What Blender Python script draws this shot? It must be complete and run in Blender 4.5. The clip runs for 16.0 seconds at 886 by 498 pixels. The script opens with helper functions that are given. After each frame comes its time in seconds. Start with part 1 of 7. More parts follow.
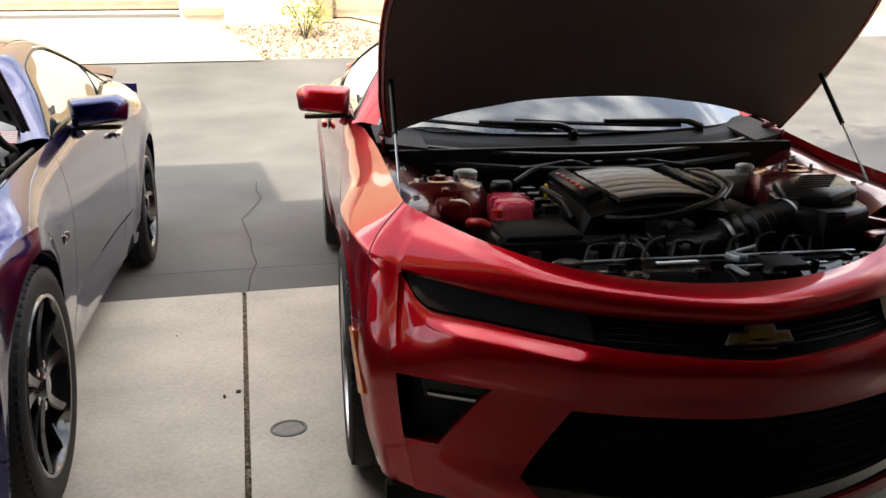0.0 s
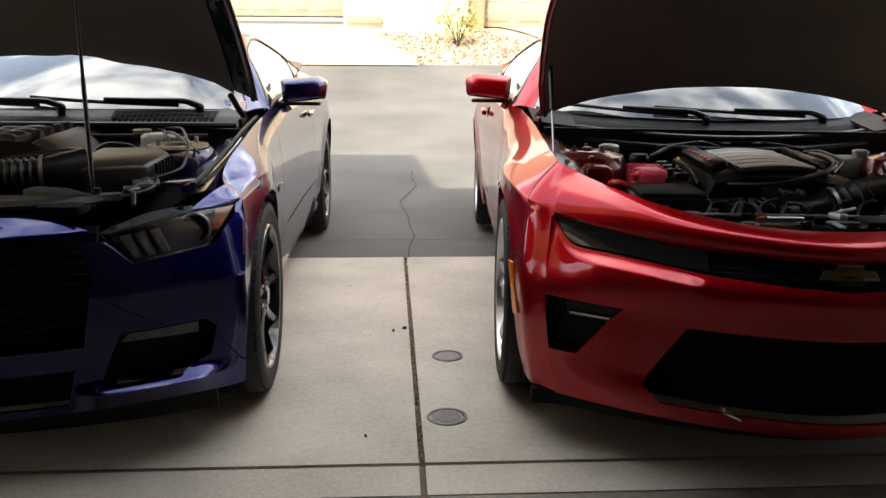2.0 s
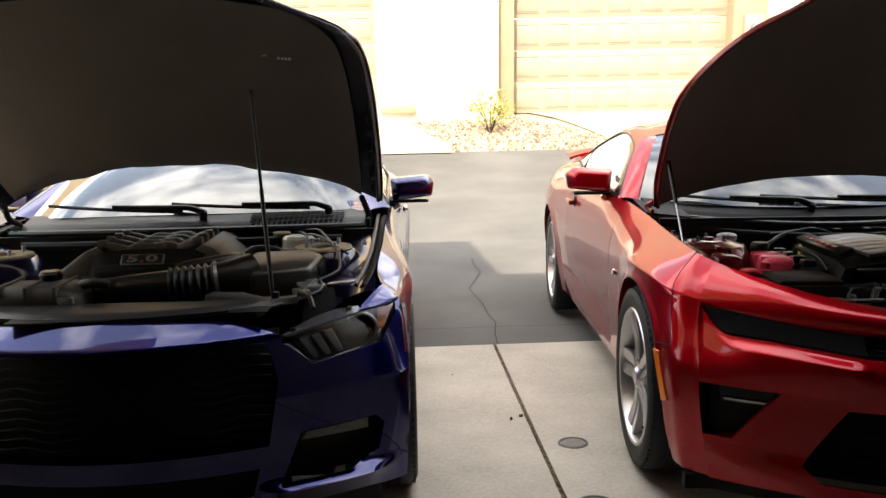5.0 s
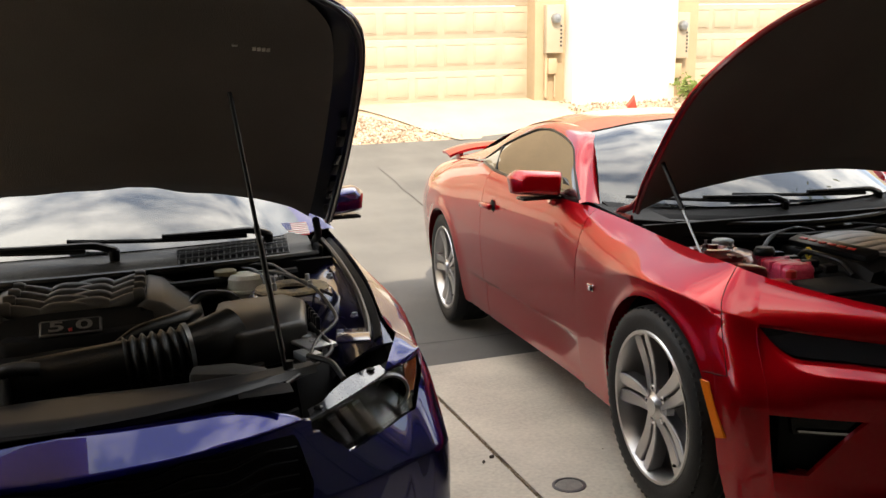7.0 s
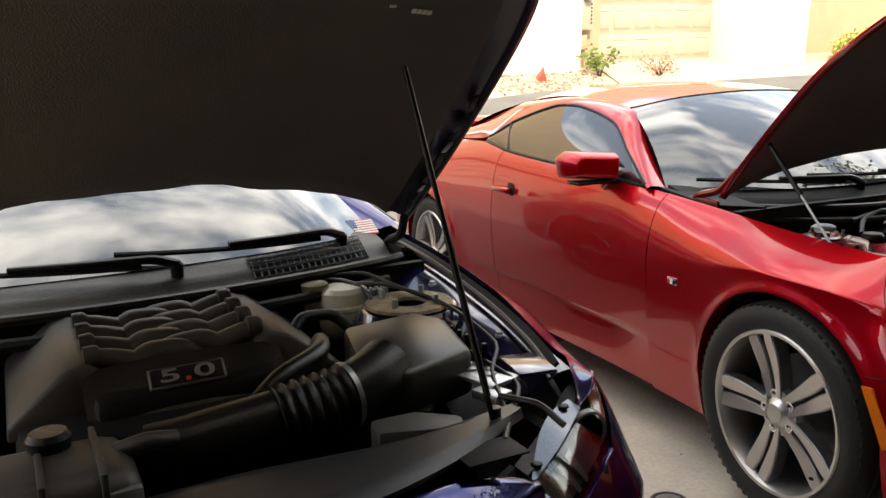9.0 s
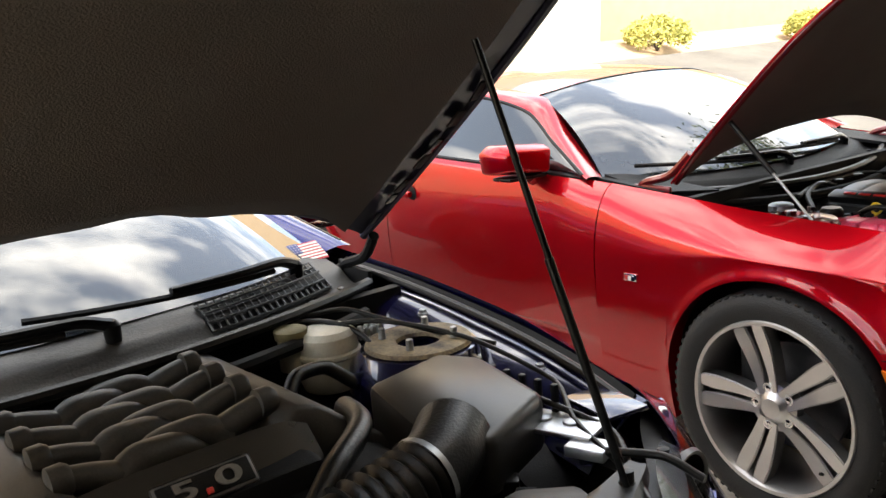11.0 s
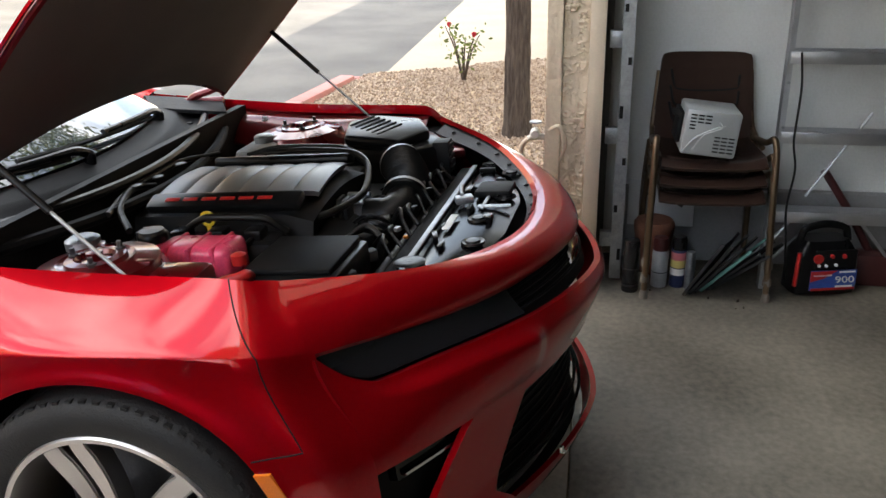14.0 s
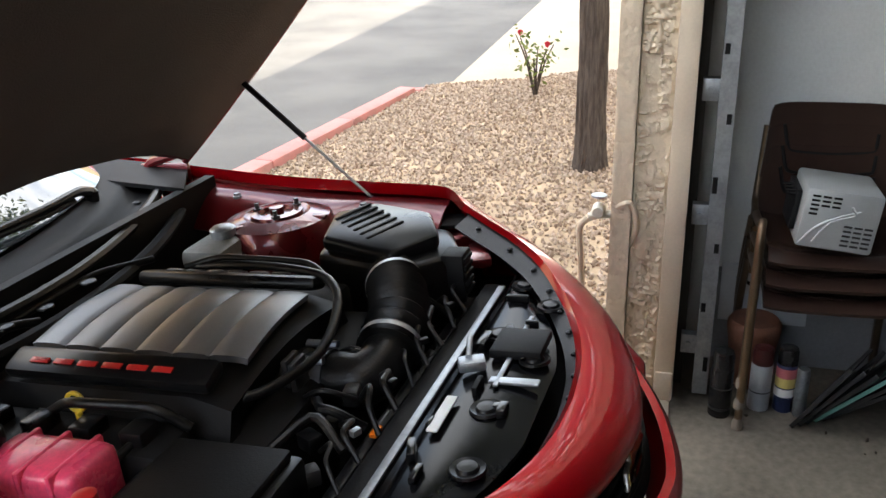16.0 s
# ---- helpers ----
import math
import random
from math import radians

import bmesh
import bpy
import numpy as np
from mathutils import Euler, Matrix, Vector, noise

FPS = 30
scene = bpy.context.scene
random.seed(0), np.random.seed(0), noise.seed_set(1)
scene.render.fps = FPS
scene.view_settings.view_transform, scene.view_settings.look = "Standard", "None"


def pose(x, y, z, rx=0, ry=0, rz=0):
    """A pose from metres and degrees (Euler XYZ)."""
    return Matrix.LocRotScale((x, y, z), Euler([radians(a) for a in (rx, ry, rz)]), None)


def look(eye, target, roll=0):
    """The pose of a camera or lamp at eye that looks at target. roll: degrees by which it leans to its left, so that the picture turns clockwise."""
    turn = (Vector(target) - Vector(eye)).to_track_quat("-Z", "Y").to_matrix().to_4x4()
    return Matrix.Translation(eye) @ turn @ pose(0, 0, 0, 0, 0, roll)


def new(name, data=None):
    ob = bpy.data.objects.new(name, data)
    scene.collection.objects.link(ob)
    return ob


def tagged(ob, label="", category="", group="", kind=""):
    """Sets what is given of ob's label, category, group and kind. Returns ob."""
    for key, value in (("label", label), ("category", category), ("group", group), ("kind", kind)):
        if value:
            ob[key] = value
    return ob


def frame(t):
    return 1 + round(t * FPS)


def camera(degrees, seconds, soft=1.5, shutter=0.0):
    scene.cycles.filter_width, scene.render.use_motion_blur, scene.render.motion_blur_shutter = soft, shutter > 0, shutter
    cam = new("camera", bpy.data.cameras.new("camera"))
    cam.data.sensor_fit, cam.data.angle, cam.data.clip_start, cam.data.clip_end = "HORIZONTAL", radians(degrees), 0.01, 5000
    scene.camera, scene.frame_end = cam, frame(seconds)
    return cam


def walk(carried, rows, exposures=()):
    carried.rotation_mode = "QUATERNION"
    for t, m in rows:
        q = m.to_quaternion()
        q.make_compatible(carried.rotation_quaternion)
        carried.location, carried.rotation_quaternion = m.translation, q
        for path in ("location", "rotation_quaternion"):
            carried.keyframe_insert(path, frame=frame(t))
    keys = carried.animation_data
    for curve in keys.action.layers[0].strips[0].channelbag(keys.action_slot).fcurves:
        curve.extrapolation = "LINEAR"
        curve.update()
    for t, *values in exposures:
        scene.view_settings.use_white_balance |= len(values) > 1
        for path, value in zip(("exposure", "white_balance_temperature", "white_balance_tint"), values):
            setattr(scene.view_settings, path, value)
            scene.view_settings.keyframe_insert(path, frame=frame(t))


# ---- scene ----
cam = camera(52.7, 16.0)
PATH = [
    (0, (0.063, -1.821, 1.542), (0.476, 0.02, 0.876), 0.5),
    (0.5, (-0.02, -1.978, 1.542), (0.321, -0.114, 0.905), 0.5),
    (1, (-0.09, -2.123, 1.537), (0.196, -0.251, 0.895), 0.7),
    (1.5, (-0.102, -2.232, 1.541), (0.108, -0.347, 0.907), 0.5),
    (2, (-0.102, -2.422, 1.527), (0.021, -0.531, 0.887), 0.8),
    (2.5, (-0.131, -2.587, 1.546), (-0.056, -0.689, 0.919), 0.5),
    (3, (-0.191, -2.74, 1.543), (-0.093, -0.83, 0.958), -0.4),
    (3.5, (-0.244, -2.831, 1.532), (-0.118, -0.915, 0.971), -0.2),
    (4, (-0.302, -2.752, 1.563), (-0.182, -0.831, 1.02), -0.9),
    (4.5, (-0.426, -2.612, 1.597), (-0.315, -0.678, 1.098), -0.9),
    (4.7, (-0.491, -2.577, 1.615), (-0.393, -0.636, 1.142), -0.8),
    (6.8, (-1.189, -1.864, 1.61), (-0.653, 0.0, 1.122), -1.3),
    (7, (-1.24, -1.782, 1.607), (-0.634, 0.059, 1.113), -0.8),
    (7.5, (-1.413, -1.588, 1.618), (-0.594, 0.165, 1.111), -1.0),
    (8, (-1.542, -1.422, 1.606), (-0.656, 0.289, 1.07), -0.8),
    (8.5, (-1.612, -1.212, 1.577), (-0.752, 0.506, 1.023), -0.7),
    (8.7, (-1.668, -1.169, 1.587), (-0.812, 0.551, 1.034), -0.4),
    (10.8, (-1.923, -0.542, 1.516), (-0.756, 0.98, 0.948), -1.4),
    (11, (-1.914, -0.504, 1.517), (-0.682, 0.968, 0.959), -2.0),
    (11.5, (-1.858, -0.398, 1.52), (-0.406, 0.844, 0.929), -2.1),
    (12, (-1.778, -0.271, 1.527), (-0.137, 0.699, 0.921), -1.9),
    (12.5, (-1.645, -0.24, 1.523), (0.108, 0.487, 0.891), -1.2),
    (13, (-1.397, -0.247, 1.516), (0.403, 0.315, 0.849), -0.9),
    (13.5, (-1.199, -0.238, 1.526), (0.622, 0.184, 0.813), -1.0),
    (14, (-1.002, -0.184, 1.53), (0.83, 0.129, 0.791), -0.9),
    (14.5, (-0.806, -0.159, 1.539), (1.044, 0.097, 0.825), -1.1),
    (15, (-0.57, -0.184, 1.547), (1.283, 0.131, 0.864), -1.0),
    (15.5, (-0.335, -0.189, 1.551), (1.491, 0.222, 0.845), -1.9),
    (16, (-0.103, -0.188, 1.568), (1.681, 0.304, 0.809), -1.5),
]
walk(cam, [(t, look(eye, target, roll)) for t, eye, target, roll in PATH], [(0, 2.05, 7500, 10), (4.6, 2.1, 7700, 10), (7.0, 1.85, 8100, 10), (8.6, 1.9, 8100, 10), (11.0, 2.5, 7900, 10), (12.0, 2.45, 7700, 10), (13.2, 2.35, 7500, 10), (14.2, 2.55, 7400, 10), (16, 2.6, 7300, 10)])

# ---- light ----
SUN_EL, SUN_AZ = 50.0, 18.0          # degrees; the sun stands behind the garage, a little to the left
world = bpy.data.worlds.new("sky")
scene.world = world
world.use_nodes = True
wn, wl = world.node_tree.nodes, world.node_tree.links
wn.clear()
w_out = wn.new("ShaderNodeOutputWorld")
w_bg = wn.new("ShaderNodeBackground")
w_sky = wn.new("ShaderNodeTexSky")
w_sky.sky_type, w_sky.sun_disc = "NISHITA", False
w_sky.sun_elevation, w_sky.sun_rotation = radians(SUN_EL), radians(180 + SUN_AZ)
w_co = wn.new("ShaderNodeTexCoord")
w_map = wn.new("ShaderNodeMapping")
w_map.inputs["Scale"].default_value = (1.0, 1.0, 2.2)
w_noise = wn.new("ShaderNodeTexNoise")
w_noise.inputs["Scale"].default_value, w_noise.inputs["Detail"].default_value = 2.9, 7.0
w_noise.inputs["Roughness"].default_value = 0.55
w_ramp = wn.new("ShaderNodeValToRGB")
w_ramp.color_ramp.elements[0].position, w_ramp.color_ramp.elements[1].position = 0.43, 0.66
w_ramp.color_ramp.elements[0].color = (0.10, 0.10, 0.10, 1)      # thin haze between the clouds
w_mix = wn.new("ShaderNodeMix")
w_mix.data_type = "RGBA"
w_mix.inputs[7].default_value = (9.6, 10.2, 11.0, 1)
wl.new(w_co.outputs["Generated"], w_map.inputs["Vector"])
wl.new(w_map.outputs["Vector"], w_noise.inputs["Vector"])
wl.new(w_noise.outputs["Fac"], w_ramp.inputs["Fac"])
wl.new(w_ramp.outputs["Color"], w_mix.inputs[0])
wl.new(w_sky.outputs["Color"], w_mix.inputs[6])
wl.new(w_mix.outputs[2], w_bg.inputs["Color"])
w_bg.inputs["Strength"].default_value = 0.15
wl.new(w_bg.outputs["Background"], w_out.inputs["Surface"])

sun = new("sun", bpy.data.lights.new("sun", "SUN"))
sun.data.energy, sun.data.angle, sun.data.color = 2.0, radians(0.55), (1.0, 0.95, 0.87)
_a, _e = radians(SUN_AZ), radians(SUN_EL)
sun.matrix_world = look((0, 0, 20), (math.sin(_a) * math.cos(_e), math.cos(_a) * math.cos(_e), 20 - math.sin(_e)))


# ---- materials ----
def mat(name, color, rough=0.5, metal=0.0, vary=0.12, scale=6.0, grain=80.0, bump=0.05, coat=0.0, alpha=1.0,
        trans=0.0, spec=0.5, stain=None, ior=1.45, rvary=0.1, stretch=1.0):
    """Principled surface with variation at two scales, relief and an optional stain colour."""
    m = bpy.data.materials.new(name)
    m.use_nodes = True
    n, l = m.node_tree.nodes, m.node_tree.links
    b = n["Principled BSDF"]
    co = n.new("ShaderNodeTexCoord")
    big, fine = n.new("ShaderNodeTexNoise"), n.new("ShaderNodeTexNoise")
    big.inputs["Scale"].default_value, fine.inputs["Scale"].default_value = scale, grain
    big.inputs["Detail"].default_value, fine.inputs["Detail"].default_value = 6.0, 3.0
    scaled = n.new("ShaderNodeMapping")
    scaled.inputs["Scale"].default_value = (1.0, 1.0, stretch)
    l.new(co.outputs["Object"], scaled.inputs["Vector"])
    for t in (big, fine):
        l.new(scaled.outputs["Vector"], t.inputs["Vector"])
    add = n.new("ShaderNodeMath")
    add.operation = "MULTIPLY_ADD"
    l.new(big.outputs["Fac"], add.inputs[0])
    add.inputs[1].default_value = 0.65
    mul = n.new("ShaderNodeMath")
    mul.operation = "MULTIPLY"
    mul.inputs[1].default_value = 0.35
    l.new(fine.outputs["Fac"], mul.inputs[0])
    l.new(mul.outputs[0], add.inputs[2])
    ramp = n.new("ShaderNodeValToRGB")
    lo = tuple(c * (1 - vary) for c in color)
    hi = tuple(min(1, c * (1 + vary)) for c in color)
    ramp.color_ramp.elements[0].color, ramp.color_ramp.elements[1].color = (*(stain or lo), 1), (*hi, 1)
    ramp.color_ramp.elements[0].position, ramp.color_ramp.elements[1].position = 0.32, 0.62
    l.new(add.outputs[0], ramp.inputs["Fac"])
    l.new(ramp.outputs["Color"], b.inputs["Base Color"])
    rr = n.new("ShaderNodeMapRange")
    rr.inputs["To Min"].default_value, rr.inputs["To Max"].default_value = max(0.0, rough - rvary * rough), min(1.0, rough + rvary * rough)
    l.new(big.outputs["Fac"], rr.inputs["Value"])
    l.new(rr.outputs["Result"], b.inputs["Roughness"])
    b.inputs["Metallic"].default_value = metal
    b.inputs["Coat Weight"].default_value, b.inputs["Coat Roughness"].default_value = coat, 0.025
    b.inputs["Transmission Weight"].default_value, b.inputs["Alpha"].default_value = trans, alpha
    b.inputs["IOR"].default_value, b.inputs["Specular IOR Level"].default_value = ior, spec
    if bump:
        bp = n.new("ShaderNodeBump")
        bp.inputs["Strength"].default_value, bp.inputs["Distance"].default_value = min(1.0, bump * 4), 0.01
        l.new(fine.outputs["Fac"], bp.inputs["Height"])
        l.new(bp.outputs["Normal"], b.inputs["Normal"])
    return m


RED = mat("red_paint", (0.37, 0.002, 0.007), 0.36, 0.70, 0.05, 2, 900, 0.0, coat=1.0, spec=0.0)
BLUE = mat("blue_paint", (0.002, 0.0024, 0.080), 0.25, 0.92, 0.05, 2, 900, 0.0, coat=1.0, spec=0.0)
for m_, k in ((RED, 1.47), (BLUE, 1.57)):
    m_.node_tree.nodes["Principled BSDF"].inputs["Coat IOR"].default_value = k
# engine bay colours: darker than RED and BLUE
BAY_RED = mat("bay_dark_red", (0.12, 0.003, 0.006), 0.28, 0.4, 0.1, 4, 300, 0.0, coat=0.7)
BAY_BLUE = mat("bay_dark_blue", (0.004, 0.0045, 0.040), 0.25, 0.3, 0.1, 4, 300, 0.0, coat=1.0)
PLASTIC = mat("black_plastic", (0.006, 0.006, 0.0064), 0.28, 0, 0.3, 5, 400, 0.006, spec=0.2)
GREY_PLASTIC = mat("grey_plastic", (0.024, 0.024, 0.025), 0.45, 0, 0.2, 5, 400, 0.04)
DARK = mat("deep_black_plastic", (0.0055, 0.0055, 0.006), 0.6, 0, 0.3, 5, 300, 0.03, spec=0.2)
GLOSS = mat("gloss_black", (0.004, 0.004, 0.0045), 0.22, 0, 0.2, 4, 300, 0.0, spec=0.4)
SMOKE = mat("smoked_lens", (0.012, 0.012, 0.013), 0.08, 0, 0.2, 4, 200, 0.0, coat=1.0)
FELT = mat("hood_liner_felt", (0.14, 0.129, 0.119), 0.95, 0, 0.10, 3, 260, 0.10, spec=0.2)
RUBBER = mat("tyre_rubber", (0.011, 0.011, 0.0115), 0.68, 0, 0.25, 9, 200, 0.06)
HOSE = mat("hose_rubber", (0.006, 0.006, 0.006), 0.36, 0, 0.2, 9, 200, 0.03, spec=0.35)
RIM = mat("machined_alloy", (0.58, 0.57, 0.57), 0.36, 1.0, 0.06, 8, 600, 0.0)
RIM_GREY = mat("grey_alloy", (0.36, 0.355, 0.355), 0.36, 0.95, 0.08, 8, 400, 0.0)
RIM_BLACK = mat("black_alloy", (0.015, 0.015, 0.017), 0.2, 0.3, 0.1, 8, 400, 0.0, coat=0.8)
CHROME = mat("chrome", (0.75, 0.75, 0.76), 0.08, 1.0, 0.03, 8, 300, 0.0)
STEEL = mat("galvanised_steel", (0.34, 0.36, 0.38), 0.42, 0.85, 0.22, 22, 120, 0.02)
ALUMINIUM = mat("aluminium", (0.46, 0.47, 0.49), 0.38, 0.9, 0.12, 14, 200, 0.01)
IRON = mat("cast_iron_disc", (0.10, 0.10, 0.105), 0.45, 0.8, 0.2, 14, 200, 0.02)
SILVER = mat("silver_cover", (0.19, 0.19, 0.195), 0.40, 0.5, 0.1, 7, 350, 0.01)
DUSTY = mat("dusty_grey_plastic", (0.034, 0.032, 0.029), 0.50, 0, 0.3, 12, 240, 0.010, stain=(0.022, 0.020, 0.018))
GOLD = mat("gold_badge", (0.36, 0.25, 0.09), 0.2, 1.0, 0.05, 8, 300, 0.0)
RED_MARK = mat("red_lettering", (0.45, 0.02, 0.02), 0.35, 0, 0.05, 8, 300, 0.0)
PINK = mat("pink_coolant_tank", (0.80, 0.075, 0.16), 0.28, 0, 0.22, 14, 120, 0.0, coat=0.15)
MILKY = mat("milky_plastic", (0.62, 0.60, 0.52), 0.42, 0, 0.12, 9, 160, 0.0)
YELLOW = mat("yellow_plastic", (0.75, 0.55, 0.05), 0.4, 0, 0.08, 8, 200, 0.0)
AMBER = mat("amber_lens", (0.85, 0.20, 0.02), 0.15, 0, 0.1, 12, 260, 0.02, coat=0.8)
LABEL = mat("white_label", (0.75, 0.75, 0.73), 0.5, 0, 0.05, 9, 300, 0.0)
GLASS_DARK = mat("tinted_glass", (0.010, 0.012, 0.013), 0.03, 0, 0.1, 2, 60, 0.0, coat=0.6, spec=0.6, ior=1.5)
WIND = mat("windscreen_glass", (0.030, 0.036, 0.040), 0.02, 0, 0.1, 2, 60, 0.0, coat=0.7, spec=0.6, ior=1.5)
CONCRETE = mat("driveway_concrete", (0.54, 0.485, 0.405), 0.85, 0, 0.14, 2.2, 60, 0.05, stain=(0.40, 0.362, 0.305), spec=0.3)
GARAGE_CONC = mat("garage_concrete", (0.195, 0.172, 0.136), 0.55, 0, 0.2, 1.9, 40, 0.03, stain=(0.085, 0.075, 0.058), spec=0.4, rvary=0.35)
PALE_CONC = mat("pale_concrete", (0.36, 0.31, 0.245), 0.85, 0, 0.1, 1.6, 40, 0.04, spec=0.3)
ASPHALT = mat("asphalt", (0.125, 0.12, 0.113), 0.9, 0, 0.2, 1.1, 130, 0.12, stain=(0.085, 0.083, 0.08), spec=0.3)
EARTH = mat("desert_earth", (0.42, 0.32, 0.22), 0.95, 0, 0.25, 3, 70, 0.1, spec=0.2)
STUCCO = mat("tan_stucco", (0.70, 0.585, 0.435), 0.9, 0, 0.08, 5, 60, 0.16, spec=0.2)
FAR_STUCCO = mat("far_stucco", (0.40, 0.30, 0.195), 0.9, 0, 0.06, 3, 50, 0.08, spec=0.2)
WHITE_STUCCO = mat("white_stucco", (0.70, 0.66, 0.58), 0.9, 0, 0.04, 3, 50, 0.06, spec=0.2)
TRIM = mat("cream_trim_paint", (0.68, 0.57, 0.43), 0.55, 0, 0.07, 6, 120, 0.02)
DOOR_PAINT = mat("cream_door_paint", (0.40, 0.330, 0.245), 0.5, 0, 0.05, 4, 120, 0.01)
GREY_WALL = mat("grey_garage_wall", (0.62, 0.63, 0.62), 0.8, 0, 0.07, 3, 90, 0.03, spec=0.3)
# unseen wall and ceiling colours, near black to put the garage's gloom in
DIM_WALL = mat("darkened_unseen_wall", (0.08, 0.076, 0.07), 0.85, 0, 0.1, 3, 90, 0.03, spec=0.3)
CEILING = mat("darkened_unseen_ceiling", (0.06, 0.057, 0.053), 0.85, 0, 0.05, 3, 90, 0.02)
KERB = mat("faded_red_kerb", (0.42, 0.17, 0.155), 0.8, 0, 0.2, 8, 90, 0.06, stain=(0.33, 0.17, 0.15))
BARK = mat("bark", (0.072, 0.058, 0.049), 0.95, 0, 0.4, 55, 140, 0.5, stain=(0.030, 0.023, 0.019), spec=0.2, stretch=0.12)
BROWN = mat("brown_plastic", (0.038, 0.021, 0.016), 0.22, 0, 0.12, 6, 300, 0.02)
BRONZE = mat("bronze_tube", (0.16, 0.11, 0.07), 0.35, 0.8, 0.15, 14, 200, 0.01)


def stone_mat(name, c0, c1, rough=0.9):
    m = mat(name, c0, rough, 0, 0.2, 40, 200, 0.1, spec=0.25)
    n, l = m.node_tree.nodes, m.node_tree.links
    g = n.new("ShaderNodeNewGeometry")
    r = n.new("ShaderNodeValToRGB")
    r.color_ramp.elements[0].color, r.color_ramp.elements[1].color = (*c0, 1), (*c1, 1)
    l.new(g.outputs["Random Per Island"], r.inputs["Fac"])
    l.new(r.outputs["Color"], n["Principled BSDF"].inputs["Base Color"])
    return m


GRAVEL = stone_mat("gravel_stone", (0.20, 0.14, 0.10), (0.52, 0.42, 0.335))
GRIT = stone_mat("joint_grit", (0.14, 0.10, 0.065), (0.50, 0.41, 0.29))
LEAF = stone_mat("leaf", (0.09, 0.14, 0.035), (0.20, 0.24, 0.07), 0.6)
# brighter copy of LEAF, with full sun put into its colours
SUNLIT_LEAF = stone_mat("sunlit_shrub_leaf", (0.26, 0.29, 0.08), (0.52, 0.48, 0.16), 0.6)


# ---- mesh helpers ----
def crv(*pts):
    """A smooth curve through (key, value) pairs, without overshoot."""
    k = np.array([p[0] for p in pts], float)
    v = np.array([p[1] for p in pts], float)
    d = np.diff(v) / np.diff(k)
    m = np.r_[d[0], [0.0 if a * b <= 0 else 2 * a * b / (a + b) for a, b in zip(d[:-1], d[1:])], d[-1]]

    def f(x):
        x = min(max(x, k[0]), k[-1])
        i = min(int(np.searchsorted(k, x, "right")) - 1, len(k) - 2)
        h = k[i + 1] - k[i]
        t = (x - k[i]) / h
        return float((2 * t**3 - 3 * t**2 + 1) * v[i] + (t**3 - 2 * t**2 + t) * h * m[i] + (3 * t**2 - 2 * t**3) * v[i + 1] + (t**3 - t**2) * h * m[i + 1])
    return f


def path3(*pts):
    """A smooth space curve through points, over 0..1."""
    n = len(pts) - 1
    cs = [crv(*[(i / n, p[a]) for i, p in enumerate(pts)]) for a in range(3)]
    return lambda t: Vector((cs[0](t), cs[1](t), cs[2](t)))


def sheet(bm, fn, nu, nv, flip=False):
    """A grid of quads over fn(u, v), u and v from 0 to 1."""
    rows = [[bm.verts.new(fn(i / nu, j / nv)) for j in range(nv + 1)] for i in range(nu + 1)]
    for i in range(nu):
        for j in range(nv):
            q = [rows[i][j], rows[i + 1][j], rows[i + 1][j + 1], rows[i][j + 1]]
            bm.faces.new(q[::-1] if flip else q)
    return rows


def thick(bm, t):
    bmesh.ops.recalc_face_normals(bm, faces=bm.faces)
    bmesh.ops.solidify(bm, geom=bm.faces[:], thickness=t)


def box(bm, c, size, bevel=0.0, m=None, seg=2):
    """A box with centre c and full sizes; bevelled; m turns it about its centre."""
    r = bmesh.ops.create_cube(bm, size=1.0)
    vs = r["verts"]
    tr = Matrix.Translation(c) @ (m or Matrix.Identity(4)) @ Matrix.Diagonal((*size, 1))
    bmesh.ops.transform(bm, matrix=tr, verts=vs)
    if bevel:
        es = list({e for v in vs for e in v.link_edges})
        bmesh.ops.bevel(bm, geom=es, offset=bevel, segments=seg, affect="EDGES", profile=0.5)


def frame_of(d):
    d = Vector(d).normalized()
    a = d.orthogonal().normalized()
    return a, d.cross(a)


def rod(bm, p0, p1, r0, r1=None, seg=12, caps=True):
    p0, p1 = Vector(p0), Vector(p1)
    r1 = r0 if r1 is None else r1
    a, b = frame_of(p1 - p0)
    rings = []
    for p, r in ((p0, r0), (p1, r1)):
        rings.append([bm.verts.new(p + r * (math.cos(2 * math.pi * i / seg) * a + math.sin(2 * math.pi * i / seg) * b)) for i in range(seg)])
    for i in range(seg):
        k = (i + 1) % seg
        bm.faces.new((rings[0][i], rings[0][k], rings[1][k], rings[1][i]))
    if caps:
        bm.faces.new(rings[0][::-1])
        bm.faces.new(rings[1])


